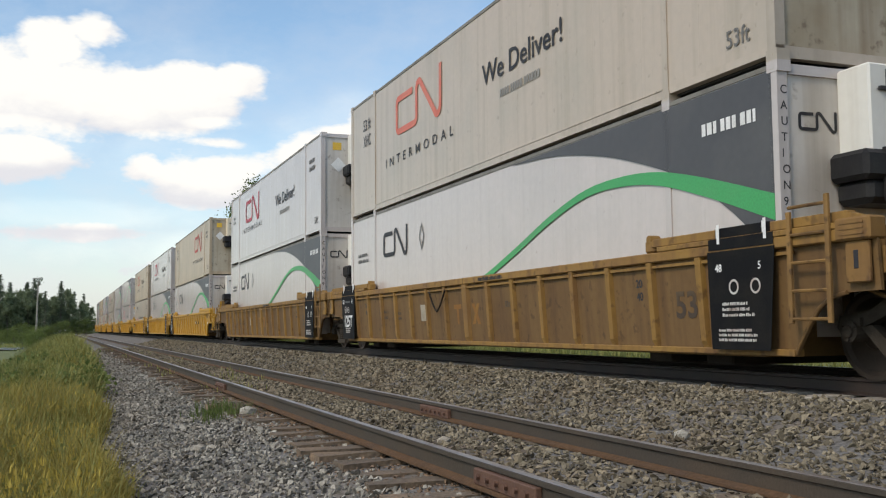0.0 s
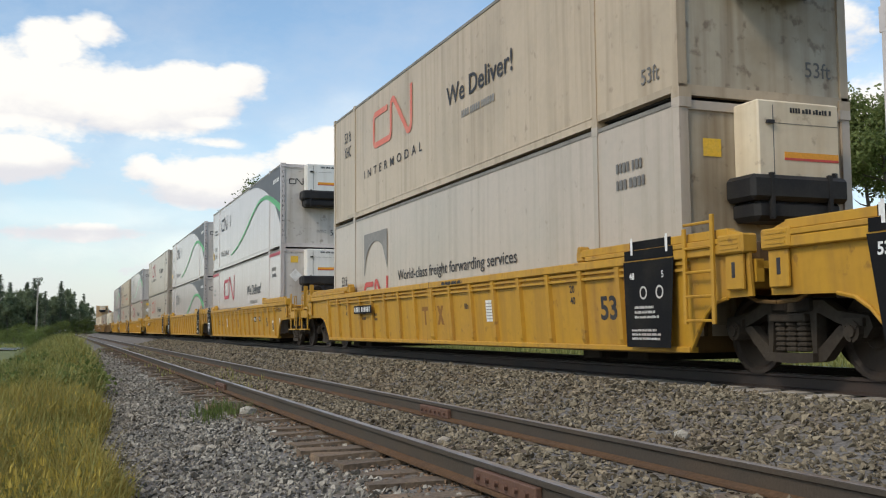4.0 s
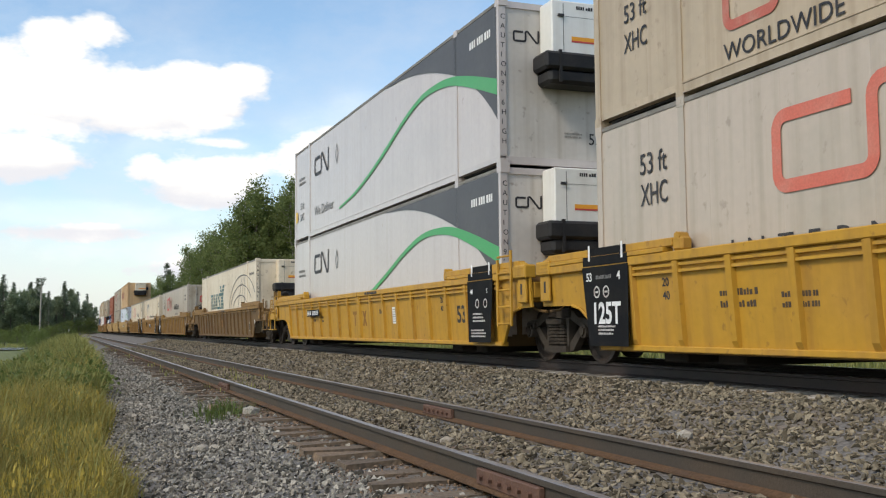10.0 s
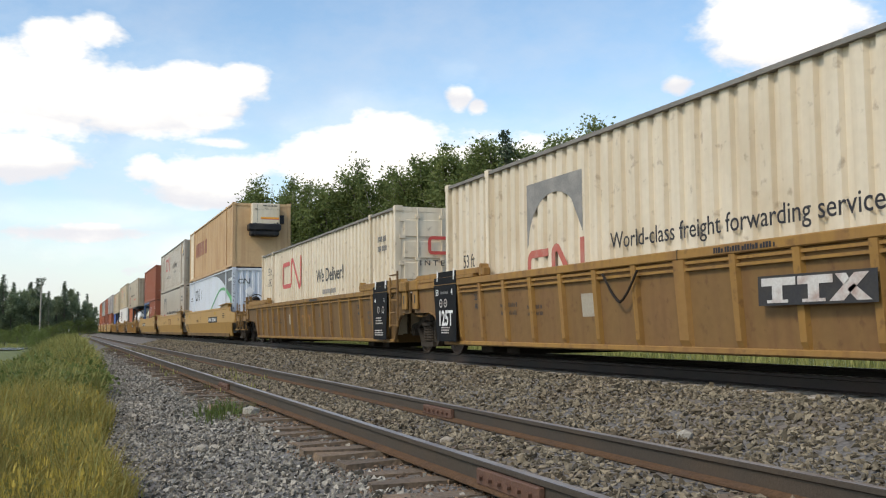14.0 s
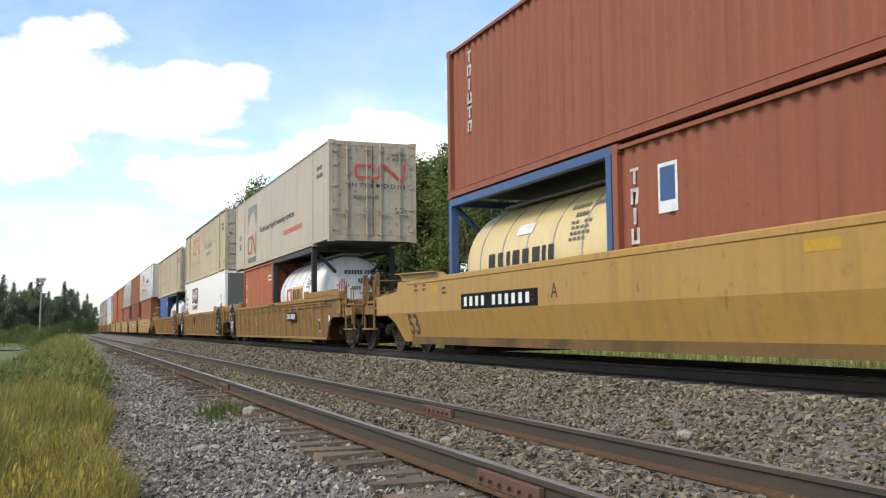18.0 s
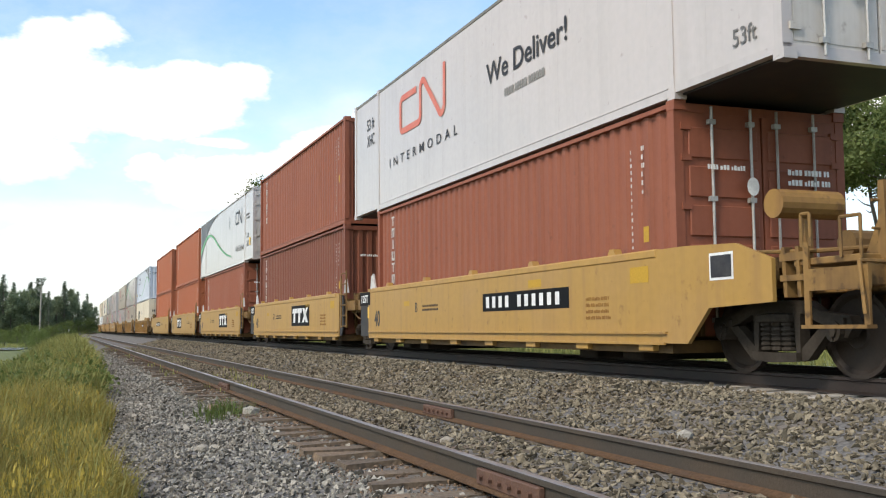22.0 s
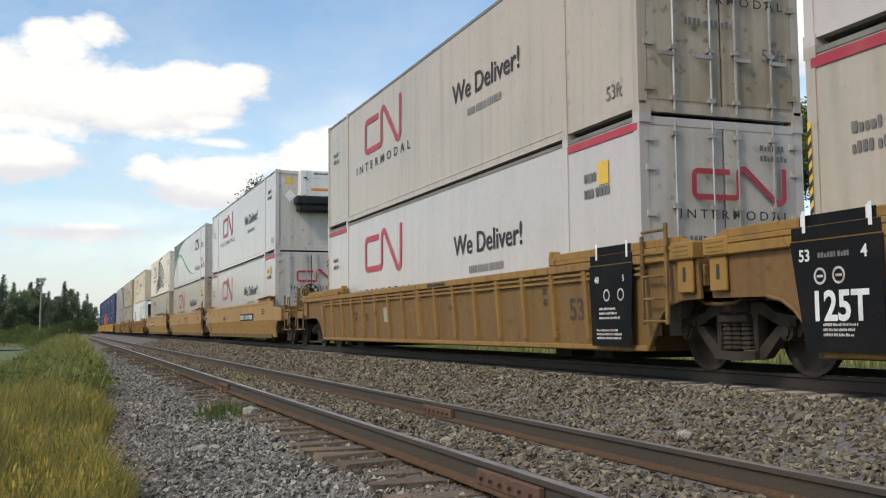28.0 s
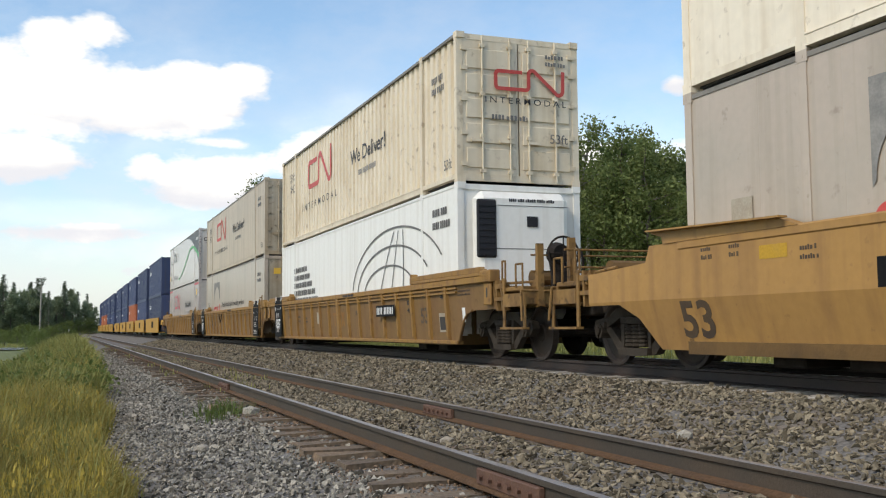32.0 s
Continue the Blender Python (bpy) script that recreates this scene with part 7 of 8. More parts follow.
def far_box(code):
    """A 40-foot box that stays far off: its shell and its doors."""
    p = M["navy"] if "navy" in code else M["orange_red"]
    t = thing("shipping_container", "%s corrugated 40-foot container with white markings" % ("dark blue" if "navy" in code else "orange-red"), "container", "containers on the train")

    def shell():
        bm = wall_strip(12.0, 0.1, 2.85, "corr", -1.27)
        box(bm, -1.19, WID, -6.0, 6.09, 0.0, 2.88)
        box(bm, -WID, -1.19, -6.09, 6.09, 2.80, 2.9)
        box(bm, -WID, -1.19, -6.09, 6.09, 0.0, 0.15)
        return bm
    put("shell", "far_shell", shell, p, t)
    for s in (-1, 1):
        d = put("door", "far_door", lambda: new_box(0.015, 1.25, -6.10, -6.0, 0.05, 2.85), p, t, Matrix.Diagonal((s, 1, 1, 1)))
        put("lock_rod", "far_rod", lambda: tube(bmesh.new(), (0.5, -6.13, 0.1), (0.5, -6.13, 2.8), 0.025, n=5), M["zinc"], d)
    plain_bars(t, 5.0, 1.9, 1.6, 0.3, 1, M["chalk"], -1.275, 3)
    end_bars(t, -0.5, 1.9, 1.1, 0.28, 2, M["chalk"], -6.11, 2)
    return t


def container_at(code):
    """The first box of a look is built, the next ones are copies of it."""
    if code in LOOKS:
        return copy_thing(LOOKS[code], Matrix.Identity(4))
    LOOKS[code] = far_box(code) if code.startswith("far") else look_of(code)
    return LOOKS[code]


# the train, from the wagon that is just passing at the start: middle at 0 s, kind, paint, coupled at the oncoming end, at the far end, upper, lower
TRAIN = [
    (-3.15, "rib", "ochre_dark", True, False, "del_b_r_reef", "swoosh_low"),
    (16.21, "rib", "ochre_dark", False, False, "del_o_p_plain_sticker", "swoosh_low"),
    (35.55, "rib", "ochre_dark", False, True, "del_w_d_reef", "swoosh_low"),
    (58.60, "rib", "yellow", True, False, "del_b_r_reef_near_nodel", "swoosh_low"),
    (77.75, "rib", "yellow", False, False, "del_w_d_reef", "swoosh_low"),
    (97.05, "rib", "yellow", False, True, "del_b_p_reef", "world_o_en_reef"),
    (120.26, "rib", "yellow", True, False, "swoosh", "del_w_d_reef_stripe"),
    (139.62, "rib", "yellow", False, False, "swoosh", "swoosh_low"),
    (159.0, "rib", "yellow", False, True, "del_o_d_reef", "del_o_p_reef"),
    (182.42, "rib", "yellow", True, False, "swoosh", "del_o_d_reef_stripe"),
    (201.6, "rib", "yellow", False, False, "world_b_en_reef", "del_o_p_reef"),
    (221.0, "rib", "yellow", False, True, "swoosh", "swoosh_low"),
    (244.12, "rib", "brown_well", True, True, None, "teal"),
    (267.32, "rib", "ochre_dark", True, False, None, "del_o_r_door_noint"),
    (286.56, "rib", "ochre_board", False, False, None, "world_c_en_door_corr"),
    (305.85, "rib", "ochre_dark", False, True, None, "del_c_r_door_corr_noint"),
    (329.07, "smooth", "mustard", True, False, "orange", "swoosh_corr_low"),
    (348.26, "smooth", "mustard", False, False, "del_o_r_ribbed_corr_sticker", "world_o_fr_reef"),
    (367.49, "smooth", "mustard", False, True, "box_oxide_door", ("tank_yellow", "box_oxide_door_short_patch")),
    (390.94, "rib", "ochre", True, False, "world_b_en_door", ("box_rust_ribbed_short", "tank_white")),
    (410.36, "rib", "ochre", False, False, "del_t_r_door_corr", "maroon"),
    (429.86, "rib", "ochre", False, True, "del_t_r_door_corr_nodel", ("box_blue_ribbed_short", "tank_white")),
    (451.2, "short", "mustard", True, False, "del_w_p_door", "box_oxide_door"),
    (466.35, "short", "mustard", False, False, "box_oxide_ribbed", "box_brown_ribbed"),
    (482.12, "short", "mustard", False, False, "swoosh_rev", "box_oxide_door"),
    (497.25, "short", "mustard_b", False, False, "box_rust_ribbed", "box_rust_door"),
    (512.40, "short", "mustard", False, True, "box_rust_ribbed", "box_rust_door"),
    (534.27, "rib", "ochre", True, False, "swoosh_corr", "yellow_white"),
    (553.38, "rib", "ochre", False, False, "swoosh_rev", "del_o_d_door_stripe"),
    (572.60, "rib", "ochre", False, True, "del_o_d_door_sticker", "del_w_d_door_stripe_sticker"),
    (596.28, "smooth", "mustard_dull", True, False, "del_w_d_reef", "del_w_d_door_stripe_sticker"),
    (615.22, "smooth", "mustard_dull", False, False, "swoosh_rev", "del_o_d_door_sticker"),
    (634.55, "smooth", "mustard_dull", False, True, "del_y_d_door_nodel_graphic", "world_o_fr_reef"),
    (658.03, "rib", "ochre", True, False, "del_c_r_door_corr", "globe"),
    (677.40, "rib", "ochre", False, False, "del_b_r_door", "world_o_en_reef"),
    (696.9, "rib", "ochre", False, True, "swoosh", "del_w_d_door_stripe_sticker"),
]
_s = 696.9 + 21.3
for _k in range(15):
    TRAIN.append((_s, "far", "yellow", _k % 5 == 0, _k % 5 == 4, "far_navy", "far_rust" if _k in (2, 7, 8) else "far_navy"))
    _s += 19.3 if _k % 5 == 4 else 15.1
SPEED = 19.775
WAGON_WORDS = {"yellow": "yellow ribbed steel well wagon with black stencil panels", "ochre": "weathered ochre ribbed well wagon streaked with rust", "ochre_dark": "dirty brown-ochre ribbed well wagon", "ochre_board": "dirty brown-ochre ribbed well wagon with owner's board", "brown_well": "rust-brown ribbed well wagon"}
MARKS = {"rib": rib_marks, "smooth": smooth_marks, "short": short_marks}
MOVING = []
_wagons = {}


def build_train():
    for s, kind, paint, nc, fc, up, low in TRAIN:
        key = (kind, paint, nc, fc)
        if key in _wagons:
            w = copy_thing(_wagons[key], Matrix.Identity(4))
        else:
            label = WAGON_WORDS[paint] if kind == "rib" else "%s smooth-sided well wagon for %s-foot boxes" % (MUSTARD_WORDS.get(paint, "bright yellow"), "53" if kind == "smooth" else "40")
            w = _wagons[key] = far_wagon("bright yellow smooth-sided well wagon", M[paint], nc, fc) if kind == "far" else well_wagon(kind, M[paint], nc, fc, label, MARKS.get(kind))
        MOVING.append((w, s, 0.0))
        if isinstance(low, tuple):
            for code, dy in zip(low, (3.05, -3.05)):
                MOVING.append((container_at(code), s + dy, 0.37))
        elif low:
            MOVING.append((container_at(low), s, 0.37))
        if up:
            MOVING.append((container_at(up), s, 3.27 if not isinstance(low, tuple) else 2.97))


build_train()


# ---- woods, grass and stones ----
def fast_mesh(name, verts, faces, material):
    """A mesh from arrays: verts (n, 3), faces (m, 3)."""
    me = bpy.data.meshes.new(name)
    me.vertices.add(len(verts))
    me.vertices.foreach_set("co", np.ascontiguousarray(verts, np.float32).ravel())
    me.loops.add(faces.size)
    me.loops.foreach_set("vertex_index", np.ascontiguousarray(faces, np.int32).ravel())
    me.polygons.add(len(faces))
    me.polygons.foreach_set("loop_start", np.arange(0, faces.size, 3, dtype=np.int32))
    me.update(calc_edges=True)
    me.materials.append(material)
    return me


def leaf_cloud(name, rng, centres, radii, count, size, material, flat=0.6):
    """Many small leaf tufts, each a bent pair of triangles, scattered in clumps."""
    n = len(centres) * count
    c = np.repeat(np.array(centres), count, 0) + rng.normal(0, 1, (n, 3)) * np.repeat(np.array(radii), count)[:, None] * np.array((0.55, 0.55, 0.55 * flat + 0.1))
    u = rng.normal(0, 1, (n, 3))
    u /= np.linalg.norm(u, axis=1)[:, None]
    v = np.cross(u, rng.normal(0, 1, (n, 3)))
    v /= np.linalg.norm(v, axis=1)[:, None]
    w = np.cross(u, v)
    s = size * rng.uniform(0.6, 1.35, n)[:, None]
    vs = np.stack([c - u * s, c + v * s * 0.55 + w * s * 0.2, c + u * s, c - v * s * 0.55 + w * s * 0.2], 1).reshape(-1, 3)
    k = np.arange(n)[:, None] * 4
    fs = np.concatenate([k + np.array((0, 1, 2)), k + np.array((0, 2, 3))], 1).reshape(-1, 3)
    return fast_mesh(name, vs, fs, material)


def make_tree(kind, seed):
    """Trunk and crown meshes of a tree 14 m high: airy aspen, full birch, spruce or low bush."""
    rnd = random.Random(seed)
    rng = np.random.default_rng(seed)
    bm = bmesh.new()
    H = 14.0
    centres, radii = [], []
    if kind == "spruce":
        tube(bm, (0, 0, -0.3), (0, 0, H * 0.98), 0.16, 0.02, 7)
        for k in range(26):
            z = H * (0.10 + 0.88 * k / 25)
            r = (1 - z / H) * 2.3 + 0.12
            for j in range(6):
                a = rnd.uniform(0, 6.28)
                q = rnd.uniform(0.35, 1.0)
                centres.append((r * q * math.cos(a), r * q * math.sin(a), z - 0.25 * r * q + rnd.uniform(-0.3, 0.3)))
                radii.append(0.30 + 0.22 * r)
        crown = leaf_cloud("crown", rng, centres, radii, 16, 0.13, M["needle"], 0.2)
        return to_mesh("trunk", bm, M["bark_dark"]), crown
    if kind == "bush":
        for j in range(5):
            a = rnd.uniform(0, 6.28)
            tube(bm, (0, 0, -0.2), (1.2 * math.cos(a), 1.2 * math.sin(a), 3.0), 0.07, 0.02, 5)
        for j in range(46):
            a, q = rnd.uniform(0, 6.28), rnd.uniform(0, 1) ** 0.5
            z = rnd.uniform(0.3, 4.2)
            r = 2.4 * q * (1 - (z / 5.0) ** 2) + 0.1
            centres.append((r * math.cos(a), r * math.sin(a), z))
            radii.append(rnd.uniform(0.5, 0.9))
        return to_mesh("trunk", bm, M["bark_dark"]), leaf_cloud("crown", rng, centres, radii, 44, 0.11, M["leaf_light"])
    low, wide = {"aspen": (0.50, 1.75), "tall": (0.66, 2.1), "birch": (0.28, 2.3), "thicket": (0.10, 2.9)}[kind]
    pts = [Vector((0, 0, -0.4))]
    for k in range(1, 8):
        pts.append(Vector((rnd.uniform(-0.25, 0.25) * k * 0.35, rnd.uniform(-0.25, 0.25) * k * 0.35, H * 0.93 * k / 7)))
    for k in range(7):
        tube(bm, pts[k], pts[k + 1], 0.17 * (1 - k / 8.5), 0.17 * (1 - (k + 1) / 8.5), 7)
    for k in range(22):
        u = low - 0.12 + (1.08 - low) * (k + rnd.uniform(-0.4, 0.4)) / 22
        u = min(max(u, 0.2), 0.97)
        i = min(6, int(u * 7))
        base = pts[i].lerp(pts[i + 1], u * 7 - i)
        a = rnd.uniform(0, 6.28)
        prof = max(0.12, math.sin(math.pi * min(1, max(0.06, (u - low + 0.12) / (1.14 - low))) ** 0.8))
        ln = wide * prof * rnd.uniform(0.55, 1.1)
        tip = base + Vector((ln * math.cos(a), ln * math.sin(a), ln * rnd.uniform(0.25, 0.75)))
        mid = base.lerp(tip, 0.55) + Vector((0, 0, -0.1))
        tube(bm, base, mid, 0.055, 0.035, 5)
        tube(bm, mid, tip, 0.035, 0.012, 5)
        if u > low - 0.05:
            for f in (0.45, 0.75, 1.0):
                p = base.lerp(tip, f)
                centres.append((p.x + rnd.uniform(-0.3, 0.3), p.y + rnd.uniform(-0.3, 0.3), p.z + rnd.uniform(-0.2, 0.4)))
                radii.append(rnd.uniform(0.45, 0.85) * (1.0 if kind in ("aspen", "tall") else 1.25))
    centres.append(tuple(pts[-1]))
    radii.append(0.6)
    if kind == "thicket":
        crown = leaf_cloud("crown", rng, centres, radii, 48, 0.25, M["leaf_hazed"])
    else:
        crown = leaf_cloud("crown", rng, centres, radii, {"aspen": 56, "tall": 96}.get(kind, 84), {"aspen": 0.108, "tall": 0.115}.get(kind, 0.13), M["leaf"])
    return to_mesh("trunk", bm, M["bark"] if kind == "aspen" and seed % 2 else M["bark_dark"]), crown


TREES = {k: [make_tree(k, 11 * i + j * 101) for i in range(n)] for j, (k, n) in enumerate((("aspen", 6), ("birch", 4), ("spruce", 3), ("bush", 3), ("thicket", 4), ("tall", 4)))}
TREE_WORDS = {"aspen": ("tall thin aspen with pale trunk and airy green crown", "tree"), "tall": ("tall aspen with bare dark trunk and broad high crown", "tree"), "birch": ("full-crowned green broadleaf tree at the wood's edge", "tree"), "spruce": ("dark narrow pointed spruce tree", "tree"), "bush": ("light green leafy bush", "bush"), "thicket": ("dark green leafy tree in a dense wood", "tree")}


def plant(kind, x, y, z, height, rnd, group):
    trunk, crown = TREES[kind][rnd.randrange(len(TREES[kind]))]
    t = thing("tree" if kind != "bush" else "bush", *TREE_WORDS[kind], group)
    link_mesh("trunk", trunk, t)
    link_mesh("crown", crown, t)
    k = height / (14.0 if kind != "bush" else 4.6)
    t.matrix_basis = Matrix.LocRotScale((x, y, z), Euler((0, 0, rnd.uniform(0, 6.28))), (k * rnd.uniform(0.9, 1.12), k * rnd.uniform(0.9, 1.12), k))
    return t


def build_woods():
    rnd = random.Random(4)
    # the wood's edge to the right of the line, as points on the plan, and its height along it
    edge = [(15.0, 330), (15.2, 200), (15.3, 120), (15.5, 92), (22, 84), (27.6, 78), (33, 56), (38, 45), (44, 33), (52, 20)]
    run = [0.0]
    for (xa, ya), (xb, yb) in zip(edge, edge[1:]):
        run.append(run[-1] + math.hypot(xb - xa, yb - ya))

    def at(u):
        for i in range(len(edge) - 1):
            if u <= run[i + 1] or i == len(edge) - 2:
                f = (u - run[i]) / (run[i + 1] - run[i])
                (xa, ya), (xb, yb) = edge[i], edge[i + 1]
                d = math.hypot(xb - xa, yb - ya)
                return xa + (xb - xa) * f, ya + (yb - ya) * f, -(yb - ya) / d, (xb - xa) / d

    tall = spline([(0, 8.0), (125, 8.3), (168, 10.0), (203, 12.0), (224, 12.5), (236, 14.0), (239, 15.9), (241.5, 14.2), (246, 15.2), (251, 16.0), (257, 16.3), (263, 15.7), (269, 14.5), (274, 14.3), (279, 14.4), (282, 13.0), (284, 10.6), (286, 8.4)])
    u = 90.0
    while u < 285.8:
        step = 3.4 if u < 200 else 2.3 if u < 236 else 1.55
        for row, (back, cut) in enumerate(((0.0, 1.0), (3.6, 0.94), (8.0, 0.86))):
            if row == 2 and u < 225:
                continue
            uu = u + rnd.uniform(-0.5, 0.5) * step
            x, y, nx, ny = at(uu)
            if uu > 281.0 and row:
                continue
            bk = back + rnd.uniform(-1.2, 1.2)
            dist = math.hypot(x, y)
            h = tall(uu) * cut * (1 + bk / dist) * rnd.uniform(0.86, 1.12)
            kind = "spruce" if rnd.random() < (0.0 if u > 196 else 0.25) else "aspen" if rnd.random() < (0.8 if u > 200 else 0.5) else "birch"
            if uu > 278.0:
                kind = "birch"
            px, py = x + nx * bk, y + ny * bk
            plant(kind, px, py, ground_z(px, py) - 0.05, h, rnd, "trees of the wood beside the line")
        u += step
    x, y, nx, ny = at(239.0)
    plant("aspen", x, y, ground_z(x, y), 15.9, rnd, "trees of the wood beside the line")
    x, y, nx, ny = at(270.3)
    plant("spruce", x - nx * 1.5, y - ny * 1.5, ground_z(x, y), 15.2, rnd, "trees of the wood beside the line")
    for k in range(34):
        uu = rnd.uniform(205, 286)
        x, y, nx, ny = at(uu)
        d = rnd.uniform(-2.5, 1.5)
        plant("bush", x + nx * d, y + ny * d, ground_z(x, y) - 0.1, rnd.uniform(2.0, 4.6), rnd, "bushes at the wood's edge")
    # dark undergrowth closes the wood behind the first trunks
    for k in range(46):
        uu = 196 + 85 * (k + rnd.uniform(-0.4, 0.4)) / 46
        x, y, nx, ny = at(uu)
        bk = rnd.uniform(9.5, 13.0)
        px, py = x + nx * bk, y + ny * bk
        plant("thicket", px, py, ground_z(px, py) - 0.1, tall(uu) * rnd.uniform(0.62, 0.80) * (1 + bk / math.hypot(x, y)), rnd, "trees of the wood beside the line")
    # a stand of tall aspens past the gap
    for uu, bk, hh in ((287.2, 9.0, 8.4), (289.7, 0.0, 13.4), (290.8, 1.5, 14.2), (291.9, -0.5, 14.4), (293.0, 2.5, 13.8), (294.2, 0.0, 14.6), (295.8, 1.0, 14.0), (297.6, -1.0, 13.9), (300.0, 0.5, 14.2), (304.0, 0.0, 13.8), (309.0, 1.0, 14.0)):
        x, y, nx, ny = at(uu)
        plant("tall" if hh > 10 else "aspen", x + nx * bk, y + ny * bk, ground_z(x, y) - 0.05, hh, rnd, "trees of the wood beside the line")
    for uu, hh in ((286.6, 5.0), (289.5, 4.5), (294.0, 5.0), (301.0, 4.6)):
        x, y, nx, ny = at(uu)
        plant("bush", x + nx * 2, y + ny * 2, ground_z(x, y) - 0.1, hh, rnd, "bushes at the wood's edge")
    # the wood beyond the field to the left
    left = spline([(-60, 15.5), (-16, 16.2), (-11.3, 17.0), (-6.4, 15.5), (-2.4, 13.3), (0.3, 14.0), (4.6, 11.1), (6.8, 9.2), (14, 9.0)])
    x = -42.0
    while x < 8.0:
        for back in (0.0, 9.0, 20.0):
            y = 278 + back + rnd.uniform(-4, 4) + max(0.0, x) * 5
            k = y / 280.0
            kind = "spruce" if rnd.random() < 0.30 else "thicket"
            h = left(x) * k * (rnd.uniform(0.88, 1.08) if kind == "spruce" else rnd.uniform(0.72, 0.98))
            xx = (x + rnd.uniform(-0.8, 0.8)) * k
            plant(kind, xx, y, ground_z(xx, y) - 0.1, h, rnd, "trees of the wood across the field")
        x += 1.75
    for k in range(34):
        y = rnd.uniform(120, 262)
        x = -0.07 * y + rnd.uniform(-9.0, 9.0)
        if x > 2.5 or (y < 186 and x < -0.028 * y):
            continue
        plant("bush", x, y, ground_z(x, y) - 0.2, rnd.uniform(1.6, 4.2), rnd, "bushes in the field")
    for k in range(30):
        x = -42 + 1.7 * k + rnd.uniform(-0.6, 0.6)
        y = 268 + rnd.uniform(-6, 6) + max(0.0, x) * 5
        plant("bush", x, y, ground_z(x, y) - 0.2, rnd.uniform(3.5, 5.5), rnd, "bushes in the field")
    # a lone bare trunk with a tuft on top
    t = thing("dead_tree", "tall bare pale trunk with a dark tuft on top", "tree")
    bm = tube(bmesh.new(), (0, 0, -0.3), (0.25, 0, 15.0), 0.26, 0.14, 7)
    for z, a in ((9.0, 0.4), (11.0, 2.7), (12.8, 4.6), (13.8, 1.2)):
        tube(bm, (0.2, 0, z), (0.2 + 1.1 * math.cos(a), 1.1 * math.sin(a), z + 0.8), 0.06, 0.02, 5)
    part("trunk", bm, M["bark"], t)
    link_mesh("crown", leaf_cloud("crown", np.random.default_rng(3), [(0.3, 0, 14.8), (0.7, 0.2, 15.4), (-0.2, 0.1, 15.3), (0.3, 0.4, 14.2)], [0.6, 0.6, 0.6, 0.5], 40, 0.2, M["needle"]), t)
    t.matrix_basis = Matrix.Translation((-6.0, 262, ground_z(-6, 262)))
    w = link_mesh("pond", raw_mesh("pond", [(-30, 158, -2.22), (-6.4, 158, -2.22), (-5.4, 178, -2.22), (-34, 180, -2.22)], [(0, 1, 2, 3)], M["water"]))
    tagged(w, "strip of pale still water in the low field", "water", kind="structure")


def blades(name, label, rng, x, y, base, height, width, lean, material):
    """Grass: one thin bent blade for each entry."""
    n = len(x)
    a = rng.uniform(0, 6.283, n)
    d = np.stack([np.cos(a), np.sin(a)], 1)
    side = np.stack([-d[:, 1], d[:, 0]], 1) * width[:, None] / 2
    l = (lean * rng.uniform(0.2, 1.0, n))[:, None] * height[:, None]
    P = np.stack([x, y], 1)
    def at(xy, z):
        return np.concatenate([xy, z[:, None]], 1)
    v = np.stack([at(P - side, base), at(P + side, base), at(P + d * l * 0.35 + side * 0.8, base + height * 0.6), at(P + d * l * 0.35 - side * 0.8, base + height * 0.6), at(P + d * l, base + height)], 1).reshape(-1, 3)
    k = np.arange(n)[:, None] * 5
    f = np.concatenate([k + np.array((0, 1, 2)), k + np.array((0, 2, 3)), k + np.array((3, 2, 4))], 1).reshape(-1, 3)
    ob = link_mesh(name, fast_mesh(name, v, f, material))
    tagged(ob, label, "grass", kind="stuff")
    return ob


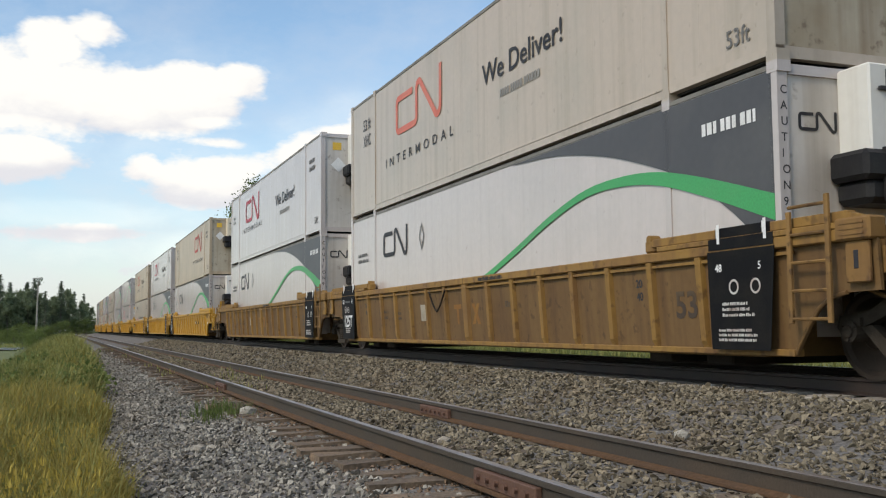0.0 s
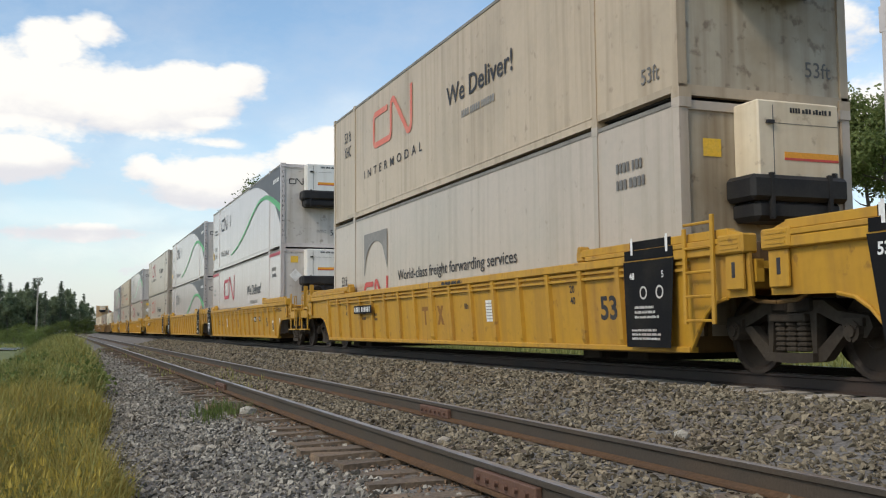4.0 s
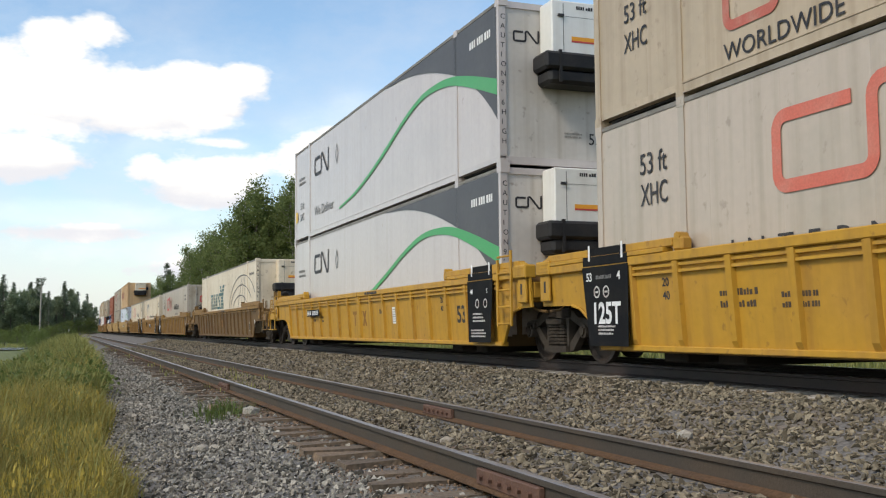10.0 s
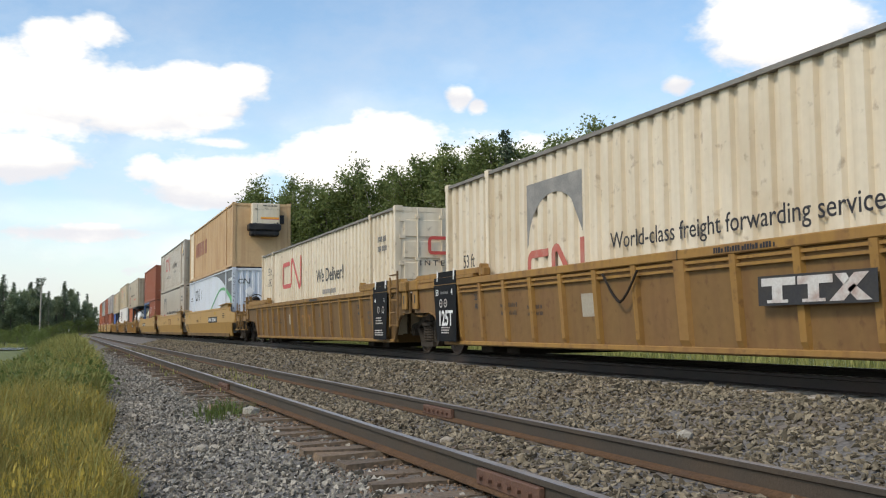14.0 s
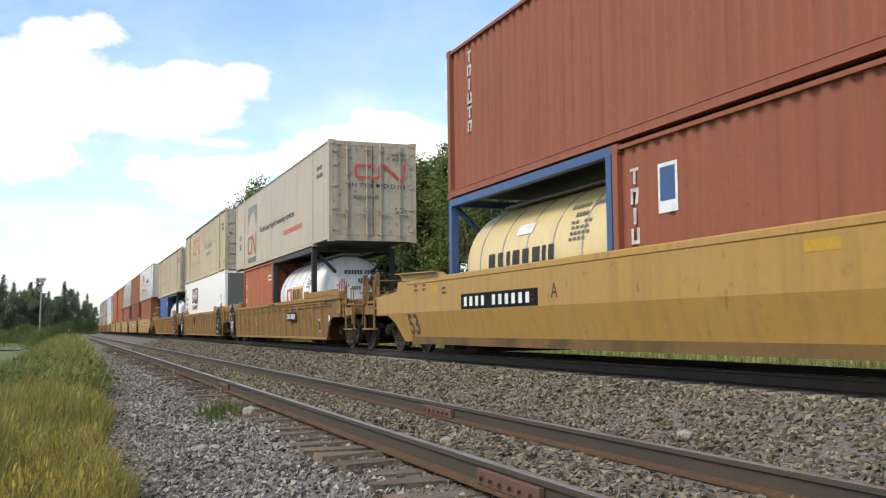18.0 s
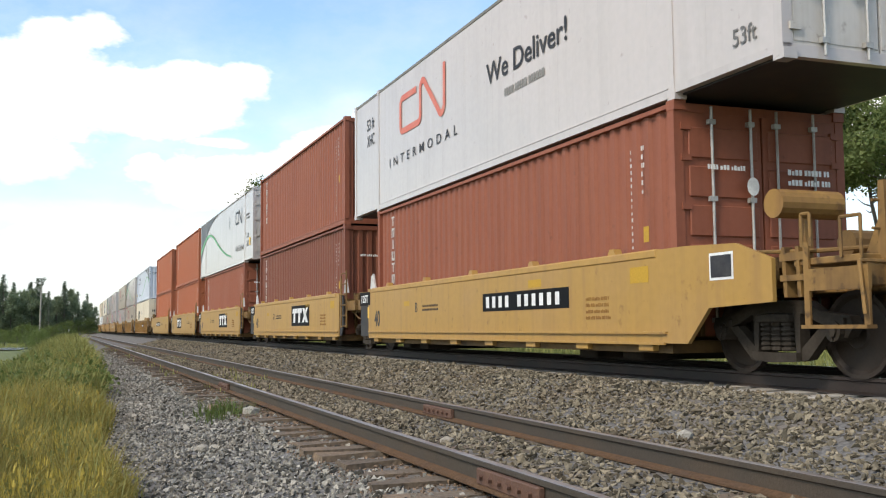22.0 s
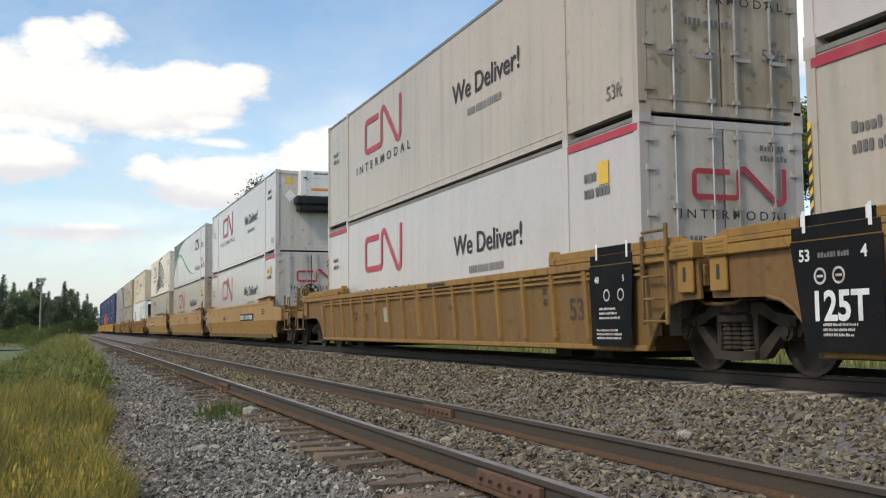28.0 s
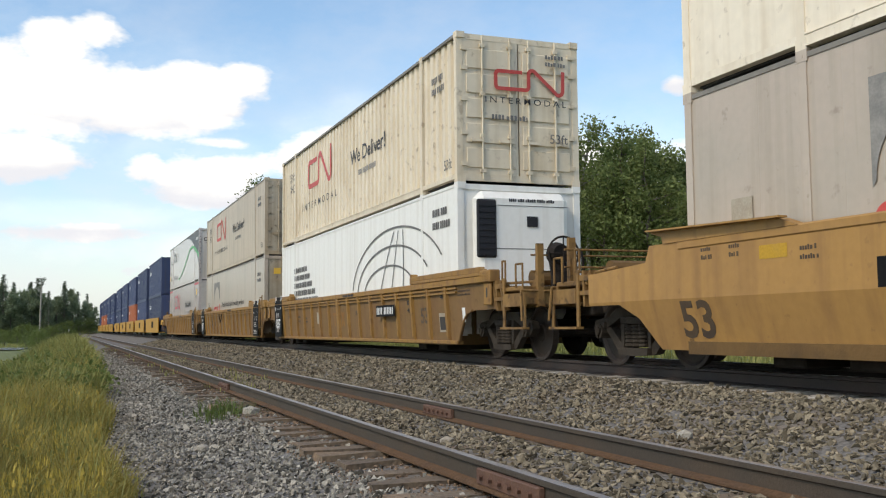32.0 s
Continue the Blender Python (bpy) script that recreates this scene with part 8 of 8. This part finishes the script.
def build_grass():
    rng = np.random.default_rng(12)
    gz = np.vectorize(ground_z)

    def spread(n, y0, y1, xl, xr, power=2.0):
        q = rng.uniform(0, 1, n)
        y = y0 * (y1 / y0) ** q
        x = xl + (xr - xl) * rng.uniform(0, 1, n)
        return x, y
    # meadow grass on the bank: blades, and a soft undergrowth of small leaves
    x, y = spread(120000, 5.0, 75.0, -1.9, 1.05)
    edge = 0.26 + 0.024 * np.minimum(y, 36) + 0.09 * np.sin(y * 0.9) + 0.05 * np.sin(y * 2.3 + 1)
    keep = (x < edge - 0.25 * rng.uniform(0, 1, len(x)) ** 2) & (x > -0.75 - 0.07 * y)
    x, y, edge = x[keep], y[keep], edge[keep]
    patch = 0.5 + 0.5 * np.sin(x * 2.1 + y * 0.37) * np.sin(y * 0.61 - x)
    h = (0.15 + 0.20 * patch + 0.007 * y) * rng.uniform(0.5, 1.2, len(x)) * np.clip((edge - x) * 2.0 + 0.45, 0.4, 1)
    h *= np.where(rng.uniform(0, 1, len(x)) < 0.12, 1.6, 1.0)
    h = np.minimum(h, np.clip(1.30 + x / 1.97, 0.3, 1.4) * rng.uniform(0.6, 1.1, len(x)))
    yellow = rng.uniform(0, 1, len(x)) < np.clip(1.02 - 0.016 * y + 0.35 * (patch - 0.5), 0.10, 0.88)
    w = 0.004 + 0.00055 * y
    b = gz(x, y) - 0.03
    blades("meadow_grass", "yellow-green meadow grass beside the gravel", rng, x[yellow], y[yellow], b[yellow], h[yellow], w[yellow], 0.9, M["grass"])
    g = ~yellow
    blades("green_grass", "long green grass on the bank", rng, x[g], y[g], b[g], h[g] * 1.1, w[g] * 1.2, 0.9, M["grass_green"])
    q = rng.integers(0, len(x), 9000)
    low = np.stack([x[q], y[q], b[q] + h[q] * rng.uniform(0.2, 0.8, len(q))], 1)
    near = low[:, 1] < 30
    for name, label, m, pick in (("clover", "small green leaves low in the grass", "grass_green", rng.uniform(0, 1, len(q)) < 0.5), ("dry_leaves", "small yellowish leaves low in the grass", "grass", rng.uniform(0, 1, len(q)) < 0.4)):
        c = low[near & pick]
        ob = link_mesh(name, leaf_cloud(name, rng, c, np.full(len(c), 0.07), 7, 0.022, M[m]))
        tagged(ob, label, "grass", kind="stuff")
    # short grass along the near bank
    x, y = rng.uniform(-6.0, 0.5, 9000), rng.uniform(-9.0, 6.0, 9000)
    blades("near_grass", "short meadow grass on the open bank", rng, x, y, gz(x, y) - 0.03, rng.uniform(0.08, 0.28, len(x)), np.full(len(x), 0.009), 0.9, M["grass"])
    # seed heads and small yellow flowers
    x, y = spread(15000, 5.5, 34.0, -1.6, 0.75)
    keep = (x > -0.7 - 0.07 * y) & (x < 0.12 + 0.024 * y) & (np.sin(x * 3.1 + y * 0.8) + np.sin(y * 1.7 - x * 2) > -0.3)
    x, y = x[keep], y[keep]
    blades("grass_heads", "pale yellow seeding grass heads", rng, x, y, gz(x, y) + 0.10 + 0.22 * rng.uniform(0, 1, len(x)), 0.03 + 0.05 * rng.uniform(0, 1, len(x)), 0.008 + 0.0006 * y, 0.7, M["grass_dry"])
    # taller weeds further along the bank
    x, y = spread(16000, 20.0, 140.0, -1.7, 1.1)
    keep = x < 0.55 + 0.008 * y
    x, y = x[keep], y[keep]
    cap = np.clip(1.30 + x / 1.97, 0.3, 1.4)
    blades("bank_weeds", "dense tall green weeds along the bank", rng, x, y, gz(x, y) - 0.05, np.minimum(0.40 + 0.30 * np.sin(y * 0.23 + x) ** 2 + 0.0035 * y, cap) * rng.uniform(0.5, 1.1, len(x)), 0.02 + 0.0009 * y, 0.8, M["grass_green"])
    c = np.stack([x, y, gz(x, y) + np.minimum(0.25 + 0.003 * y, cap - 0.45)], 1)[:2600]
    tagged(link_mesh("weed_leaves", leaf_cloud("weed_leaves", rng, c, np.full(len(c), 0.30), 12, 0.06, M["leaf_light"])), "broad green weed leaves along the bank", "weeds", kind="stuff")
    # low grass over the field
    x, y = rng.uniform(-30, -2, 16000), 26 * (240 / 26) ** rng.uniform(0, 1, 16000)
    k = (y < 105) | (y > 184)
    x, y = x[k], y[k]
    blades("field_grass", "light green grass of the low field", rng, x, y, gz(x, y) - 0.05, rng.uniform(0.15, 0.36, len(x)), 0.05 + 0.001 * y, 0.7, M["grass_green"])
    # the tuft in the gravel, and stray ones in the siding
    x, y = rng.normal(2.02, 0.15, 620), rng.normal(13.6, 0.42, 620)
    blades("grass_tuft", "small green grass tuft growing in the gravel", rng, x, y, np.full(620, -0.72), rng.uniform(0.10, 0.34, 620), np.full(620, 0.012), 0.6, M["leaf_light"])
    x, y = rng.uniform(2.2, 4.3, 1500), 17 * (70 / 17) ** rng.uniform(0, 1, 1500)
    k = np.sin(y * 0.8) * np.sin(x * 3 + y * 0.31) > 0.25
    x, y = x[k], y[k]
    blades("siding_weeds", "thin dry weeds between the siding rails", rng, x, y, np.full(len(x), -0.56), rng.uniform(0.06, 0.18, len(x)), np.full(len(x), 0.02), 0.6, M["grass_green"])
    # the verge behind the train
    x, y = rng.uniform(11.5, 36.0, 26000), rng.uniform(8.0, 130.0, 26000)
    k = x < 34 - 0.16 * y + 2
    x, y = x[k], y[k]
    blades("verge_grass", "bright green grass on the far verge", rng, x, y, gz(x, y) - 0.04, rng.uniform(0.25, 0.7, len(x)), rng.uniform(0.04, 0.09, len(x)), 0.5, M["grass_green"])


def stones(name, label, rng, x, y, z, size, material):
    """Crushed stone: convex chips, turned and scaled at random."""
    temps = []
    for k in range(7):
        bm = bmesh.new()
        for j in range(7):
            v = rng.normal(0, 1, 3)
            v = v / np.linalg.norm(v) * rng.uniform(0.62, 1.0) * np.array((1.12, 0.80, 0.62))
            bm.verts.new(v)
        bmesh.ops.convex_hull(bm, input=bm.verts)
        loose = [v for v in bm.verts if not v.link_faces]
        bmesh.ops.delete(bm, geom=loose, context="VERTS")
        bmesh.ops.triangulate(bm, faces=bm.faces)
        bm.verts.index_update()
        temps.append((np.array([v.co[:] for v in bm.verts]), np.array([[v.index for v in f.verts] for f in bm.faces])))
        bm.free()
    V, F, base = [], [], 0
    pick = rng.integers(0, 7, len(x))
    for k, (tv, tf) in enumerate(temps):
        i = np.where(pick == k)[0]
        n = len(i)
        q = rng.normal(0, 1, (n, 4)) * np.array((1.6, 0.5, 0.5, 1.6))
        q /= np.linalg.norm(q, axis=1)[:, None]
        w, a, b, c = q.T
        R = np.stack([1 - 2 * (b * b + c * c), 2 * (a * b - w * c), 2 * (a * c + w * b), 2 * (a * b + w * c), 1 - 2 * (a * a + c * c), 2 * (b * c - w * a), 2 * (a * c - w * b), 2 * (b * c + w * a), 1 - 2 * (a * a + b * b)], 1).reshape(n, 3, 3)
        p = np.einsum("nij,vj->nvi", R, tv) * size[i][:, None, None] + np.stack([x[i], y[i], z[i]], 1)[:, None, :]
        V.append(p.reshape(-1, 3))
        F.append((tf[None] + (base + np.arange(n) * len(tv))[:, None, None]).reshape(-1, 3))
        base += n * len(tv)
    me = fast_mesh(name, np.concatenate(V), np.concatenate(F), material)
    me.shade_flat()
    ob = link_mesh(name, me)
    return tagged(ob, label, "gravel", kind="stuff")


def build_stones():
    rng = np.random.default_rng(7)
    bz = np.vectorize(ballast_z)

    def field(x0, x1, y0, y1, per_m2, grow):
        out = []
        y = y0
        while y < y1:
            d = per_m2 * min(1.0, (16.0 / max(y, 4.0)) ** grow) * (0.35 if y < 3.5 else 1.0)
            n = int(d * (x1 - x0) * 1.0)
            out.append(np.stack([rng.uniform(x0, x1, n), rng.uniform(y, y + 1.0, n)], 1))
            y += 1.0
        return np.concatenate(out).T
    sets = [("shoulder_gravel", "grey crushed stone beside the siding", 0.2, 2.50, -3.0, 60, 560, "stone_blue", 0.018, 0.044),
            ("siding_ballast", "grey crushed stone between the siding rails", 2.70, 3.98, -3.0, 60, 420, "stone", 0.018, 0.046),
            ("main_ballast", "grey-brown crushed stone on the main line's shoulder", 4.15, 6.95, -3.0, 75, 420, "stone", 0.020, 0.050)]
    for name, label, x0, x1, y0, y1, dens, mat, s0, s1 in sets:
        x, y = field(x0, x1, y0, y1, dens, 1.35)
        if name == "shoulder_gravel":
            # thin out on the rotten sleepers beside the rail, and ragged under the grass
            k = (x < 2.12 + 0.1 * np.sin(y * 1.3)) | (rng.uniform(0, 1, len(x)) < 0.08)
            k &= x > 0.42 + 0.022 * np.minimum(y, 36) - 0.35 * rng.uniform(0, 1, len(x))
            x, y = x[k], y[k]
        s = rng.uniform(s0, s1, len(x)) * (1 + 0.012 * np.maximum(0, y - 14)) * np.where(rng.uniform(0, 1, len(x)) < 0.05, 1.5, 1.0)
        z = bz(x) + s * rng.uniform(-0.1, 0.55, len(x))
        stones(name, label, rng, x, y, z, s, M[mat])
    x, y = field(1.95, 2.64, 3.5, 55, 420, 1.35)
    s = rng.uniform(0.011, 0.030, len(x)) * (1 + 0.012 * np.maximum(0, y - 14))
    stones("rusty_chips", "rust-brown stone chips over the rotten sleepers", rng, x, y, bz(x) + s * rng.uniform(-0.1, 0.4, len(x)), s, M["stone_rust"])
    for x, y, s in ((2.28, 13.1, 0.12), (1.35, 10.6, 0.07), (2.9, 6.6, 0.08), (3.3, 8.6, 0.07), (5.2, 7.6, 0.09)):
        bm = bmesh.new()
        bmesh.ops.create_icosphere(bm, subdivisions=1, radius=s)
        for v in bm.verts:
            v.co = Vector((v.co.x * rng.uniform(0.8, 1.2), v.co.y * rng.uniform(0.8, 1.2), v.co.z * rng.uniform(0.5, 0.8)))
        st = link_mesh("stone", to_mesh("stone", bm, M["stone_blue"]), None, "", Matrix.Translation((x, y, ballast_z(x) + s * 0.35)))
        tagged(st, "pale rounded stone lying on the ballast", "stone")


def lay_sleepers():
    rnd = random.Random(9)
    old = [tie_mesh("sleeper", 0.23, s, M["tie_old"]) for s in range(4)]
    grey = [tie_mesh("sleeper", 0.24, s + 10, M["tie_main"]) for s in range(4)]
    y = -7.2
    while y < 62:
        link_mesh("sleeper", rnd.choice(old), siding, "", pose(SIDE_X + rnd.uniform(-0.12, 0.12), y, -0.533 + rnd.uniform(-0.028, 0.010), 0, 0, rnd.uniform(-2.2, 2.2)))
        y += 0.52 + rnd.uniform(-0.04, 0.04)
    y = -7.0
    while y < 78:
        link_mesh("sleeper", rnd.choice(grey), main_track, "", pose(MAIN_X + rnd.uniform(-0.05, 0.05), y, -0.173, 0, 0, rnd.uniform(-0.8, 0.8)))
        y += 0.53 + rnd.uniform(-0.02, 0.02)


build_woods()
build_grass()
build_stones()
lay_sleepers()


# ---- the train runs in at a steady speed ----
def motions():
    for ob, s0, z in MOVING:
        straight = math.ceil(max(0.0, s0 - BEND_Y + 12) / SPEED)
        times = [float(t) for t in range(0, min(straight, 31) + 1)] + [32.0]
        rows = []
        for t in times:
            x, y, _, a = on_line(s0 - SPEED * t)
            rows.append((t, pose(x, y, z, 0, 0, -math.degrees(a))))
        walk(ob, rows)


motions()
